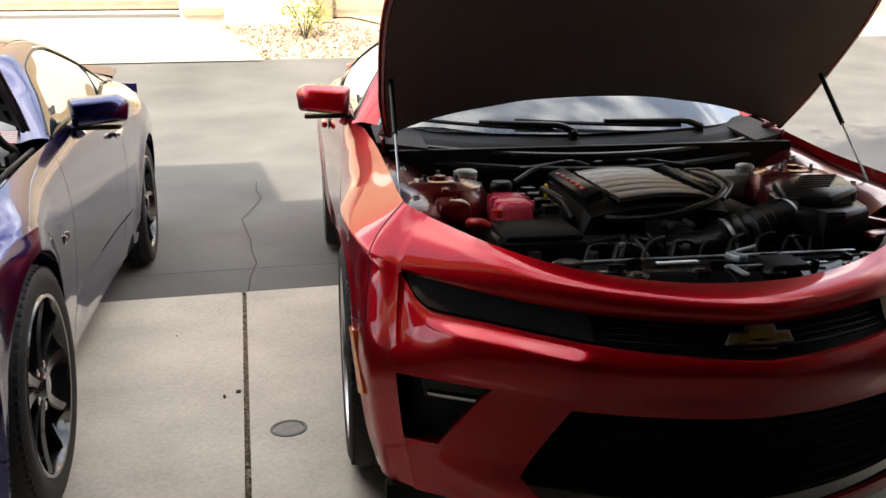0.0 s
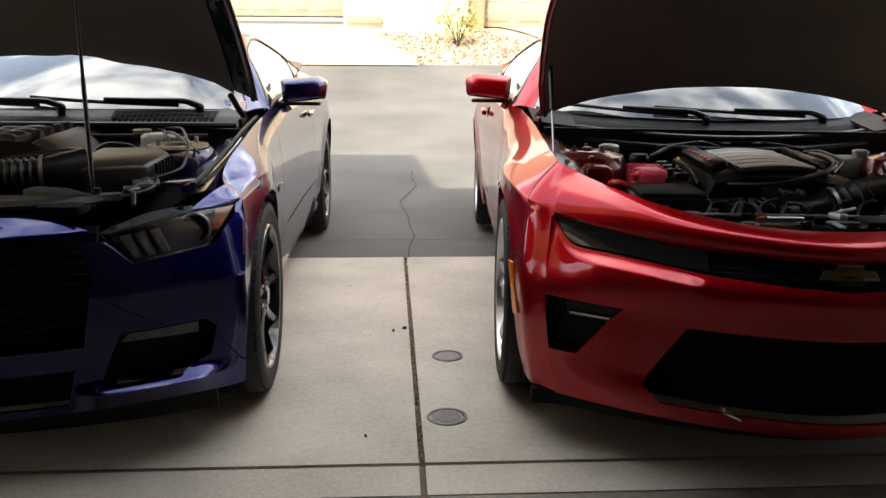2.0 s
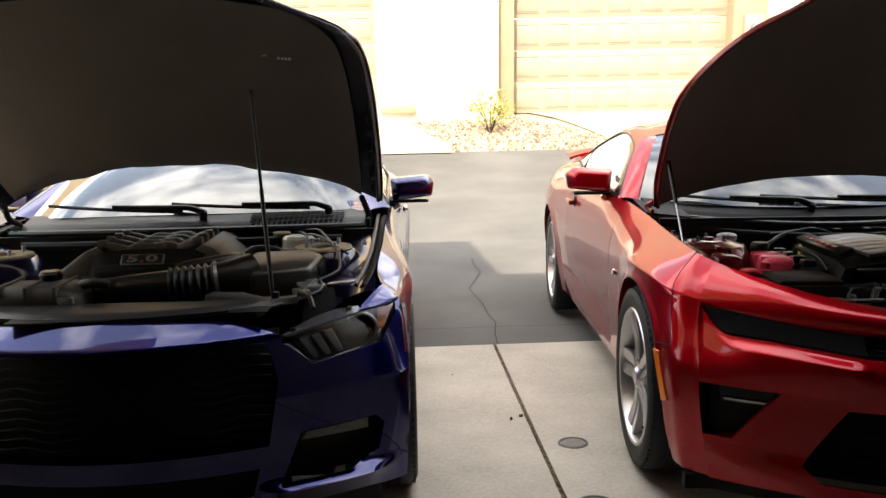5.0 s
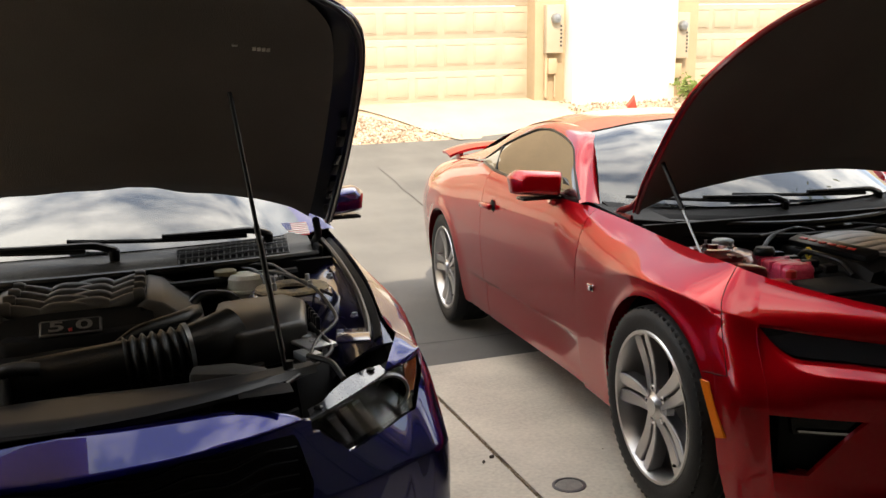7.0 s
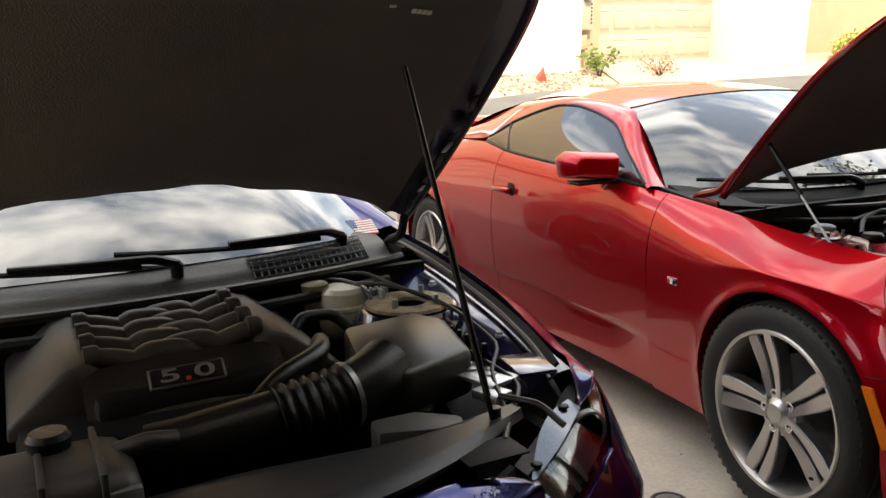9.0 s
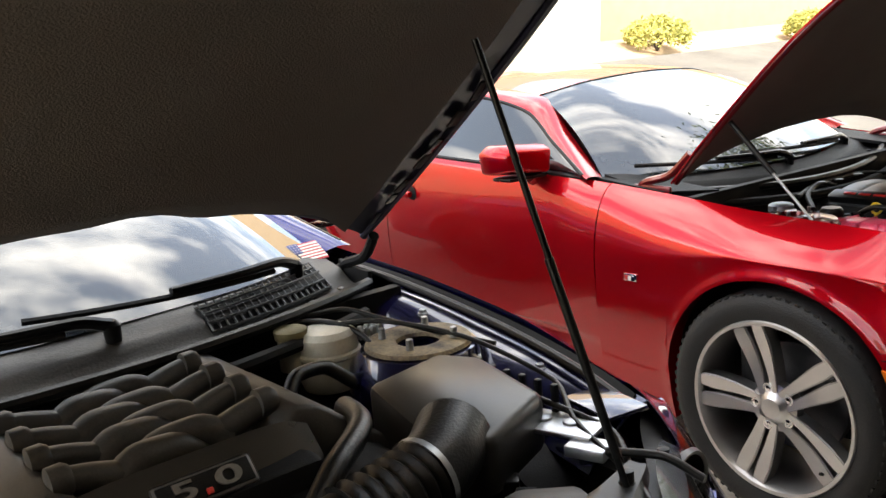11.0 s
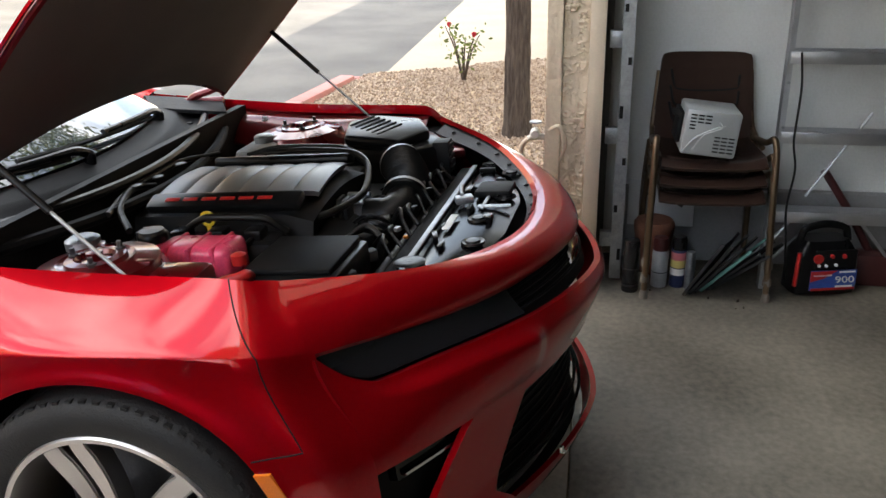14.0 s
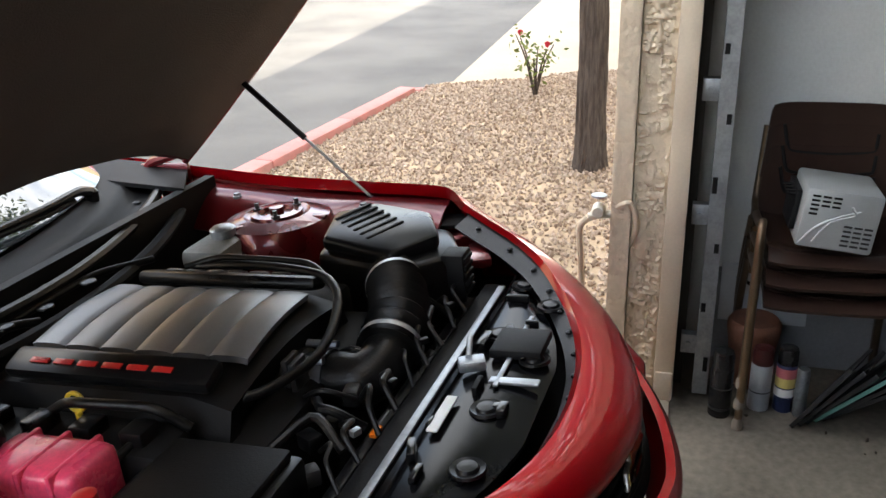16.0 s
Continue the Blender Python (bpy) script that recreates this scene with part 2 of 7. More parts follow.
def tube(bm, pts, r, seg=10, n=24, ribs=0, amp=0.0, smooth=True):
    """A tube along a smooth path; r is a number or a function of 0..1; ribs: corrugations."""
    f = path3(*[Vector(p) for p in pts]) if smooth else None
    if smooth:
        n = max(n, ribs * 6)
        line = [f(i / n) for i in range(n + 1)]
    else:
        line, n = [Vector(p) for p in pts], len(pts) - 1
    a = None
    prev = None
    for i, p in enumerate(line):
        d = (line[min(i + 1, n)] - line[max(i - 1, 0)]).normalized()
        a = d.orthogonal().normalized() if a is None else (a - d * a.dot(d)).normalized()
        b = d.cross(a)
        rr = r(i / n) if callable(r) else r
        if ribs:
            rr += amp * math.cos(2 * math.pi * ribs * i / n)
        ring = [bm.verts.new(p + rr * (math.cos(2 * math.pi * k / seg) * a + math.sin(2 * math.pi * k / seg) * b)) for k in range(seg)]
        if prev:
            for k in range(seg):
                bm.faces.new((prev[k], prev[(k + 1) % seg], ring[(k + 1) % seg], ring[k]))
        else:
            bm.faces.new(ring[::-1])
        prev = ring
    bm.faces.new(prev)


def lathe(bm, prof, c, axis="z", seg=32, close=True):
    """Turns (radius, along) pairs about an axis through c."""
    rings = []
    for r, h in prof:
        ring = []
        for i in range(seg):
            a = 2 * math.pi * i / seg
            u, w = r * math.cos(a), r * math.sin(a)
            p = {"z": (u, w, h), "x": (h, u, w), "y": (u, h, w)}[axis]
            ring.append(bm.verts.new(Vector(c) + Vector(p)))
        rings.append(ring)
    for a, b in zip(rings, rings[1:]):
        for i in range(seg):
            k = (i + 1) % seg
            bm.faces.new((a[i], a[k], b[k], b[i]))
    if close:
        for ring in (rings[0], rings[-1]):
            if (ring[0].co - ring[seg // 2].co).length > 1e-5:
                bm.faces.new(ring)


def prism(bm, pts, z0, z1, bevel=0.0):
    """An upright prism over a plan outline of (x, y) points; z1 may be a function of (x, y)."""
    f1 = z1 if callable(z1) else (lambda x, y: z1)
    f0 = z0 if callable(z0) else (lambda x, y: z0)
    lo = [bm.verts.new((x, y, f0(x, y))) for x, y in pts]
    hi = [bm.verts.new((x, y, f1(x, y))) for x, y in pts]
    n = len(pts)
    fs = [bm.faces.new(lo[::-1]), bm.faces.new(hi)]
    for i in range(n):
        fs.append(bm.faces.new((lo[i], lo[(i + 1) % n], hi[(i + 1) % n], hi[i])))
    bmesh.ops.recalc_face_normals(bm, faces=fs)
    if bevel:
        es = list({e for f in fs for e in f.edges})
        bmesh.ops.bevel(bm, geom=es, offset=bevel, segments=2, affect="EDGES", profile=0.5)


def turned(bm, m, start=0):
    bm.verts.ensure_lookup_table()
    bmesh.ops.transform(bm, matrix=m, verts=bm.verts[start:])


def mesh_of(name, bm, material, smooth=40):
    bmesh.ops.recalc_face_normals(bm, faces=bm.faces)
    me = bpy.data.meshes.new(name)
    bm.to_mesh(me)
    bm.free()
    me.materials.append(material)
    if smooth:
        me.polygons.foreach_set("use_smooth", [True] * len(me.polygons))
        me.set_sharp_from_angle(angle=radians(smooth))
    return me


AT = Vector((0, 0, 0))      # offset of the group of parts being built


def part(name, bm, material, parent, label="", smooth=40, flip=False):
    if AT.length:
        bmesh.ops.translate(bm, verts=bm.verts, vec=AT)
    ob = new(name, mesh_of(name, bm, material, smooth))
    ob.parent = parent
    return tagged(ob, label)


def thing(name, label, category, m=None, group=""):
    ob = new(name)
    ob.empty_display_size = 0.1
    ob.matrix_world = m or Matrix.Identity(4)
    return tagged(ob, label, category, group)


def solid(name, bm, material, label="", category="", group="", kind="", smooth=40):
    return tagged(new(name, mesh_of(name, bm, material, smooth)), label, category, group, kind)


def B():
    return bmesh.new()


# ---- ground and building ----
lane = crv((0, 0), (2.60, -0.222), (4.4, -0.35), (6.6, -0.40), (9.0, -0.30), (10.8, -0.14), (12.6, 0.24), (13.4, 0.28))


def gz(x, y):
    """Height of the paved ground."""
    side = min(1.0, max(0.0, (x - 3.2) / 3.0))
    return (1 - side) * (lane(y) if y > 0 else 0.0) + side * (-0.20 + 0.55 * min(1, max(0, (y - 9.5) / 3.1)))


bm = B()
sheet(bm, lambda u, v: Vector((-250 + 560 * u, -120 + 620 * v, -0.75)), 8, 8)
solid("ground", bm, EARTH, "bare desert ground reaching to the horizon", "ground", kind="structure")

bm = B()   # asphalt of lane and side street
xs = [-40, -20, -10, -5, -2.6, -1.3, 0, 1.3, 2.6, 3.2, 4, 5, 6.2, 8, 10, 14, 20, 30, 60]
ys = [2.60, 3, 3.5, 4, 4.4, 5, 5.6, 6.2, 6.8, 7.6, 8.4, 9.2, 10, 10.8, 10.95]
vs = [[bm.verts.new((x, y, gz(x, y) - 0.006)) for y in ys] for x in xs]
for i in range(len(xs) - 1):
    for j in range(len(ys) - 1):
        bm.faces.new((vs[i][j], vs[i + 1][j], vs[i + 1][j + 1], vs[i][j + 1]))
low = {i: bm.verts.new((x, -0.4, gz(x, 2.6) - 0.006)) for i, x in enumerate(xs) if x >= 2.6}
for i in low:
    if i + 1 in low:
        bm.faces.new((low[i], low[i + 1], vs[i + 1][0], vs[i][0]))
solid("road", bm, ASPHALT, "grey worn asphalt lane with fine cracks", "road", kind="structure")

bm = B()   # darker patched strip and long cracks in the lane
def crack(pts, w):
    for (x0, y0), (x1, y1) in zip(pts, pts[1:]):
        d = Vector((x1 - x0, y1 - y0)).normalized() * w
        c = [bm.verts.new((x, y, gz(x, y) + 0.0)) for x, y in ((x0 - d.y, y0 + d.x), (x0 + d.y, y0 - d.x), (x1 + d.y, y1 - d.x), (x1 - d.y, y1 + d.x))]
        bm.faces.new(c)
rc = random.Random(4)
line = [(0.02 + 0.10 * math.sin(i * 0.9) * rc.random() + 0.03 * i / 4, 2.6 + 0.28 * i) for i in range(11)]
crack(line, 0.0035)
crack([(-3 + 0.45 * i, 3.02 + 0.03 * rc.random()) for i in range(14)], 0.004)
crack([(1.6 + 0.04 * rc.random(), 6 + 0.4 * i) for i in range(10)], 0.004)
solid("road_cracks", bm, DARK, "thin dark cracks in the asphalt", "crack", kind="structure", smooth=0)

bm = B()   # slabs
def slab(x0, x1, y0, y1, depth=0.12, n=8):
    top = [[bm.verts.new((x0 + (x1 - x0) * i / 2, y0 + (y1 - y0) * j / n, gz(0, y0 + (y1 - y0) * j / n))) for j in range(n + 1)] for i in range(3)]
    fs = [bm.faces.new((top[i][j], top[i + 1][j], top[i + 1][j + 1], top[i][j + 1])) for i in range(2) for j in range(n)]
    r = bmesh.ops.extrude_face_region(bm, geom=fs)
    lo = [v for v in r["geom"] if isinstance(v, bmesh.types.BMVert)]
    bmesh.ops.translate(bm, verts=lo, vec=(0, 0, -depth))
bm.free()
drive = thing("driveway", "pale trowelled concrete driveway slabs sloping to the lane", "driveway")
drive["kind"] = "structure"
for x0, x1 in ((-5.2, -2.62), (-2.60, -0.010), (0.010, 2.62)):
    bm = B()
    slab(x0, x1, 0.012, 2.60)
    part("slab", bm, CONCRETE, drive)
    bm = B()
    slab(x0, x1, -0.165, -0.008, n=2)
    part("slab", bm, CONCRETE, drive)
bm = B()   # bed under the joints
sheet(bm, lambda u, v: Vector((-5.2 + 7.9 * u, -0.4 + 2.95 * v, gz(0, -0.4 + 2.95 * v) - 0.014)), 2, 12)
part("joint_bed", bm, mat("joint_dirt", (0.20, 0.155, 0.105), 0.95, 0, 0.4, 30, 200, 0.2), drive)

floor = thing("floor", "smooth grey garage floor with dark stains", "floor")
floor["kind"] = "structure"
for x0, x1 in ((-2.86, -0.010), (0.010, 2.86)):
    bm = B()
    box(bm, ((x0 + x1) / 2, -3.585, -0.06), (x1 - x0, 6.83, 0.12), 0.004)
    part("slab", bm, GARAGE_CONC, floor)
bm = B()
box(bm, (0, -3.6, -0.10), (5.8, 6.86, 0.12))
part("joint_bed", bm, DARK, floor)

rg = random.Random(11)
def pebbles(bm, n, place, size, flat=0.6):
    """n small stones; place() gives (x, y, z)."""
    for _ in range(n):
        x, y, z = place()
        s = size * (0.55 + 0.9 * rg.random())
        m = Matrix.Translation((x, y, z)) @ Euler((rg.random() * 6, rg.random() * 6, rg.random() * 6)).to_matrix().to_4x4() @ Matrix.Diagonal((s, s * (0.6 + 0.4 * rg.random()), s * flat, 1))
        vs = [bm.verts.new(m @ Vector(p)) for p in ((1, 0, 0), (-1, 0, 0), (0, 1, 0), (0, -1, 0), (0, 0, 1), (0, 0, -1), (0.65, 0.65, 0.5), (-0.65, -0.6, 0.5))]
        for a, b, c in ((6, 0, 2), (6, 4, 0), (6, 2, 4), (7, 1, 3), (7, 4, 1), (7, 3, 4), (0, 5, 2), (0, 3, 5), (0, 4, 3), (1, 5, 3), (1, 2, 5), (1, 4, 2)):
            bm.faces.new((vs[a], vs[b], vs[c]))
bm = B()
def in_joint():
    y = 2.53 * rg.random() ** 0.8
    return (rg.gauss(0, 0.005), y, gz(0, y) - 0.006)
pebbles(bm, 900, in_joint, 0.0055)
def in_cross():
    return (-2.5 + 5 * rg.random(), rg.gauss(0.002, 0.004), -0.010)
pebbles(bm, 260, in_cross, 0.004)
solid("joint_gravel", bm, GRIT, "brown grit and dry leaf bits in the slab joint", "grit", kind="stuff", smooth=0)

for k, (x, y, s) in enumerate(((-0.08, 1.26, 0.016), (-0.03, 1.30, 0.009), (-0.18, 0.2, 0.007), (0.42, 1.2, 0.006), (-0.3, 2.0, 0.006))):
    bm = B()
    pebbles(bm, 1, lambda: (x, y, gz(0, y) + s * 0.5), s)
    solid("pebble", bm, BARK, "small loose crumb on the concrete", "pebble", "crumbs on the driveway", smooth=0)

def cover(x, y, r, ribbed):
    t = thing("drain_cover", "round ribbed grey metal cover set in the slab" if ribbed else "round plain grey metal cover set in the slab", "drain cover",
              pose(x, y, gz(0, y), -4.9, 0, 12), "covers in the driveway")
    bm = B()
    lathe(bm, [(r + 0.012, -0.002), (r + 0.010, 0.004), (r, 0.005), (r - 0.003, -0.002)], (0, 0, 0), seg=36, close=False)
    part("rim", bm, IRON, t)
    bm = B()
    lathe(bm, [(0.0001, 0.003), (r - 0.004, 0.003), (r - 0.004, -0.004)], (0, 0, 0), seg=36)
    iron = mat("weathered_iron", (0.20, 0.19, 0.175), 0.6, 0.5, 0.2, 30, 160, 0.05)
    lid = part("lid", bm, iron, t)
    for i in range(-7, 8) if ribbed else ():
        h = math.sqrt(max(0, (r - 0.012) ** 2 - (i * 0.0105) ** 2))
        if h > 0.01:
            bm = B()
            box(bm, (i * 0.0105, 0, 0.0045), (0.0045, 2 * h, 0.004))
            part("rib", bm, iron, lid)
cover(0.141, 0.945, 0.053, False)
cover(0.100, 0.345, 0.060, True)

# garage shell
def wall(name, c, size, material, label):
    bm = B()
    box(bm, c, size)
    return solid(name, bm, material, label, "wall", kind="structure")
wall("wall_east", (2.945, -3.55, 1.375), (0.20, 6.6, 2.75), GREY_WALL, "smooth grey painted garage side wall")
# west wall, back wall and ceiling are out of view, darkened against bounce
wall("wall_west", (-2.945, -3.55, 1.375), (0.20, 6.6, 2.75), DIM_WALL, "unseen garage side wall, darkened to cut bounced light")
wall("wall_south", (0, -6.95, 1.375), (6.1, 0.20, 2.75), DIM_WALL, "unseen garage back wall, darkened to cut bounced light")
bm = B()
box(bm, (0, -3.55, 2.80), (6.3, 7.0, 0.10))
solid("ceiling", bm, CEILING, "plain unseen garage ceiling, darkened to cut bounced light", "ceiling", kind="structure")
wall("wall_header", (0, -0.16, 2.60), (6.1, 0.20, 0.72), STUCCO, "tan stucco wall over the garage opening")
wall("wall_front_west", (-3.5, -0.16, 1.12), (2.06, 0.20, 2.24), STUCCO, "tan stucco wall beside the garage opening")
# unseen upper wall and roof; the stepped outline is cut for their shadow
wall("wall_upper", (-0.4, -0.46, 4.40), (8.4, 0.20, 3.10), STUCCO, "unseen tan stucco upper wall, set back to shape its shadow")
bm = B()
prism(bm, [(-9, -7.4), (5.6, -7.4), (5.6, 0.15), (1.2, 0.15), (1.2, -0.42), (-1.38, -0.42), (-1.52, 0.97), (-9, 1.05)], 5.9, 6.1)
solid("roof", bm, STUCCO, "unseen flat roof slab, edge stepped to cast the lane shadow", "roof", kind="structure")
# out-of-view block, added only to throw a shade band over the street
bm = B()
box(bm, (17.3, -2.1, 3.0), (23.3, 1.7, 6.4))
solid("street_shade_block", bm, STUCCO, "unseen tan stucco block added to shade the side street", "wall", kind="structure")

# the stucco pier beside the opening, with its cream trim
pier = thing("pillar", "rough skip-trowelled tan stucco pier beside the garage opening", "pillar")
pier["kind"] = "structure"
def rough_face(bm, x, y0, y1, z0, z1, nx, nz, amp, seed):
    """A trowelled plaster face turned to -x, with ragged raised laps."""
    def f(u, v):
        y, z = y0 + (y1 - y0) * u, z0 + (z1 - z0) * v
        n = noise.fractal(Vector((y * 16 + seed, z * 26, seed)), 1.0, 2.0, 4)
        lap = max(0.0, noise.noise(Vector((y * 15 + seed, z * 24 + 3 * n, 4.2)))) ** 0.4
        edge = min(1.0, min(u, 1 - u) * 12)
        return Vector((x - amp * edge * (0.35 * n + lap), y, z))
    sheet(bm, f, nx, nz)
bm = B()
rough_face(bm, 2.470, -0.165, -0.068, 0.012, 2.22, 36, 420, 0.013, 3.0)
box(bm, (2.68, -0.117, 1.1), (0.40, 0.095, 2.24))
part("reveal", bm, STUCCO, pier, "rough plaster reveal")
bm = B()
rough_face(bm, 2.452, -0.066, -0.006, 0.0, 2.22, 14, 220, 0.004, 8.0)
box(bm, (2.76, -0.036, 1.1), (0.60, 0.058, 2.24))
part("outer_edge", bm, STUCCO, pier)
bm = B()
box(bm, (2.55, -0.196, 1.20), (0.20, 0.060, 2.36), 0.004)
box(bm, (2.535, -0.196, 0.07), (0.19, 0.052, 0.10), 0.002)
part("door_stop", bm, TRIM, pier, "smooth cream painted wooden trim")
bm = B()
box(bm, (2.46, -0.15, 0.008), (0.20, 0.14, 0.03), 0.004)
part("footing", bm, PALE_CONC, pier)
# dark sheet filling the gap behind the track
wall("wall_return", (2.75, -0.24, 1.375), (0.30, 0.03, 2.75), mat("dark_wall_gap", (0.05, 0.045, 0.04), 0.9), "dark return filling the gap behind the door track")

# galvanised door track with brackets
track = thing("door_track", "galvanised steel garage door track with bolted brackets", "door track")
bm = B()
prism(bm, [(2.528, -0.335), (2.574, -0.335), (2.574, -0.331), (2.532, -0.331), (2.532, -0.293), (2.570, -0.293), (2.570, -0.305), (2.574, -0.305), (2.574, -0.289), (2.528, -0.289)], 0.01, 2.11)
part("rail", bm, STEEL, track)
for z in (0.18, 0.62, 1.0, 1.42, 1.9):
    bm = B()
    box(bm, (2.56, -0.270, z), (0.035, 0.055, 0.065), 0.002)
    rod(bm, (2.543, -0.265, z), (2.536, -0.265, z), 0.010, seg=6)
    part("bracket", bm, STEEL, track)
for i in range(9):
    bm = B()
    box(bm, (2.5265, -0.312 + (0.012 if i % 2 else -0.01), 0.12 + 0.2 * i), (0.003, 0.014, 0.03 if i % 3 else 0.05))
    part("slot", bm, DARK, track)

# planter, kerb, pavement to the side
bm = B()
outline = [(3.05, -5), (9.6, -5), (8.9, -1.0), (8.15, 0.42), (7.7, 1.92), (7.3, 2.05), (4.97, 2.33), (3.0, 2.56), (2.70, 2.5), (2.70, 0.0), (3.05, 0.0)]
prism(bm, outline, -0.5, lambda x, y: -0.055 - 0.03 * max(0, y))
solid("planter_ground", bm, EARTH, "brown earth bed under the gravel", "planter", kind="structure")
kerb = thing("kerb", "faded red painted concrete kerb along the lane", "kerb")
kerb["kind"] = "structure"
kp = [(2.70, 2.68), (3.9, 2.53), (4.97, 2.40), (6.1, 2.26), (7.25, 2.12)]
for (x0, y0), (x1, y1) in zip(kp, kp[1:]):
    d = Vector((x1 - x0, y1 - y0, 0))
    bm = B()
    box(bm, ((x0 + x1) / 2, (y0 + y1) / 2, -0.175), (d.length - 0.006, 0.15, 0.23), 0.018, Matrix.Rotation(math.atan2(d.y, d.x), 4, "Z"))
    part("kerb_stone", bm, KERB, kerb)
bm = B()
box(bm, (7.48, 2.02, -0.21), (0.46, 0.15, 0.18), 0.03, Matrix.Rotation(-0.33, 4, "Z") @ Matrix.Rotation(0.16, 4, "Y"))
part("kerb_stone", bm, KERB, kerb, "sloping red end stone")
bm = B()
prism(bm, [(7.75, 1.86), (14.5, 2.0), (60, 2.4), (60, -1.0), (8.95, -1.0), (8.2, 0.42)], -0.5, -0.13)
solid("pavement", bm, PALE_CONC, "pale sunlit concrete pavement", "pavement", kind="structure")

def in_bed():
    while True:
        x, y = 2.72 + 5.6 * rg.random() ** 0.75, -1.4 + 3.95 * rg.random()
        if x < 3.06 and y < 0.02:
            continue
        if y < 2.60 - 0.118 * (x - 2.7) and x < 8.75 - 0.36 * (y + 1) - (0.1 if y > 1 else 0):
            return (x, y, -0.05 - 0.03 * max(0, y) + 0.006 * rg.random())
bm = B()
pebbles(bm, 34000, in_bed, 0.0125, 0.7)
solid("gravel", bm, GRAVEL, "tan and rust crushed gravel bed", "gravel", kind="stuff", smooth=0)

# tree by the garage
tree = thing("tree", "slim dark-barked tree growing from the gravel", "tree", pose(5.17, 0.33, -0.06))
def bark_tube(bm, pts, r, seg, n, amp):
    f = path3(*pts)
    prev = None
    for i in range(n + 1):
        p = f(i / n)
        ring = []
        for k in range(seg):
            a = 2 * math.pi * k / seg
            w = 1 + amp * noise.fractal(Vector((math.cos(a) * 5, math.sin(a) * 5, p.z * 2)), 1.0, 2.0, 4) + 0.5 * amp * abs(noise.noise(Vector((math.cos(a) * 9, math.sin(a) * 9, p.z * 1.3))))
            rr = r(i / n) * w
            ring.append(bm.verts.new(p + Vector((rr * math.cos(a), rr * math.sin(a), 0))))
        if prev:
            for k in range(seg):
                bm.faces.new((prev[k], prev[(k + 1) % seg], ring[(k + 1) % seg], ring[k]))
        prev = ring
bm = B()
bark_tube(bm, [(0, 0, -0.05), (-0.01, 0.0, 0.7), (-0.02, 0.02, 1.5), (0.03, 0.03, 2.6), (0.0, 0.1, 3.4)], crv((0, 0.115), (0.06, 0.09), (0.4, 0.078), (1, 0.05)), 40, 160, 0.16)
part("trunk", bm, BARK, tree)
tips = []
for i in range(7):
    a = i * 2.4
    bm = B()
    tip = Vector((1.1 * math.cos(a), 1.1 * math.sin(a), 3.7 + 0.25 * (i % 4)))
    bark_tube(bm, [(0, 0.05, 2.7 + 0.08 * i), tuple(0.5 * tip + Vector((0, 0, 1.35))), tuple(tip)], lambda t: 0.035 * (1 - 0.8 * t), 8, 12, 0.1)
    part("limb", bm, BARK, tree)
    tips.append(tip)
def leaves(bm, centres, n, spread, size, rnd):
    for _ in range(n):
        c = Vector(rnd.choice(centres)) + Vector((rnd.gauss(0, spread), rnd.gauss(0, spread), rnd.gauss(0, spread * 0.7)))
        m = Matrix.Translation(c) @ Euler((rnd.random() * 6, rnd.random() * 6, rnd.random() * 6)).to_matrix().to_4x4()
        s = size * (0.6 + 0.8 * rnd.random())
        vs = [bm.verts.new(m @ Vector(p)) for p in ((0, -s, 0), (0.42 * s, 0, 0.1 * s), (0, s, 0), (-0.42 * s, 0, 0.1 * s))]
        bm.faces.new(vs)
bm = B()
leaves(bm, tips, 9000, 0.50, 0.06, random.Random(3))
part("crown", bm, LEAF, tree, "sparse green crown", smooth=0)

def bush(name, label, cat, x, y, z, w, h, n, size, lm, seed, stems=6, flower=None):
    r = random.Random(seed)
    t = thing(name, label, cat, pose(x, y, z))
    cs = []
    bm = B()
    for i in range(stems):
        a, l = r.random() * 6.28, (0.45 + 0.5 * r.random())
        tip = Vector((w * 0.5 * l * math.cos(a), w * 0.5 * l * math.sin(a), h * l))
        tube(bm, [(0, 0, -0.03), tuple(tip * 0.5 + Vector((0, 0, h * 0.1))), tuple(tip)], lambda q: 0.010 * (1 - 0.6 * q), 6, 8)
        cs += [tip * k for k in (0.55, 0.75, 0.9, 1.0)]
    part("stalk", bm, BARK, t)
    bm = B()
    leaves(bm, cs, n, w * 0.13, size, r)
    part("foliage", bm, lm, t, smooth=0)
    if flower:
        for i in range(2):
            bm = B()
            for k in range(3):
                lathe(bm, [(0.004, -0.02), (0.02 - 0.005 * k, 0.0), (0.024 - 0.006 * k, 0.02 + 0.004 * k)], tuple(cs[4 * i + 3] + Vector((0, 0, 0.03))), seg=9, close=False)
            part("flower", bm, flower, t, "red bloom")
    return t
ROSE = mat("rose_petal", (0.45, 0.02, 0.04), 0.5, 0, 0.2, 30, 100, 0.0)
bush("rose_bush", "thin rose bush with red blooms in the gravel", "bush", 7.15, 0.99, -0.08, 0.42, 0.58, 130, 0.026, LEAF, 21, 6, ROSE)

# hose bib on the pier's outer side
bib = thing("garden_tap", "old white painted garden tap with a coiled pipe", "tap")
bm = B()
tube(bm, [(2.47, -0.035, 0.63), (2.465, 0.02, 0.63), (2.46, 0.06, 0.62)], 0.013, 10, 8)
lathe(bm, [(0.016, -0.03), (0.021, -0.02), (0.021, 0.012), (0.013, 0.018)], (2.46, 0.03, 0.645), "x", 14)
part("valve", bm, MILKY, bib)
bm = B()
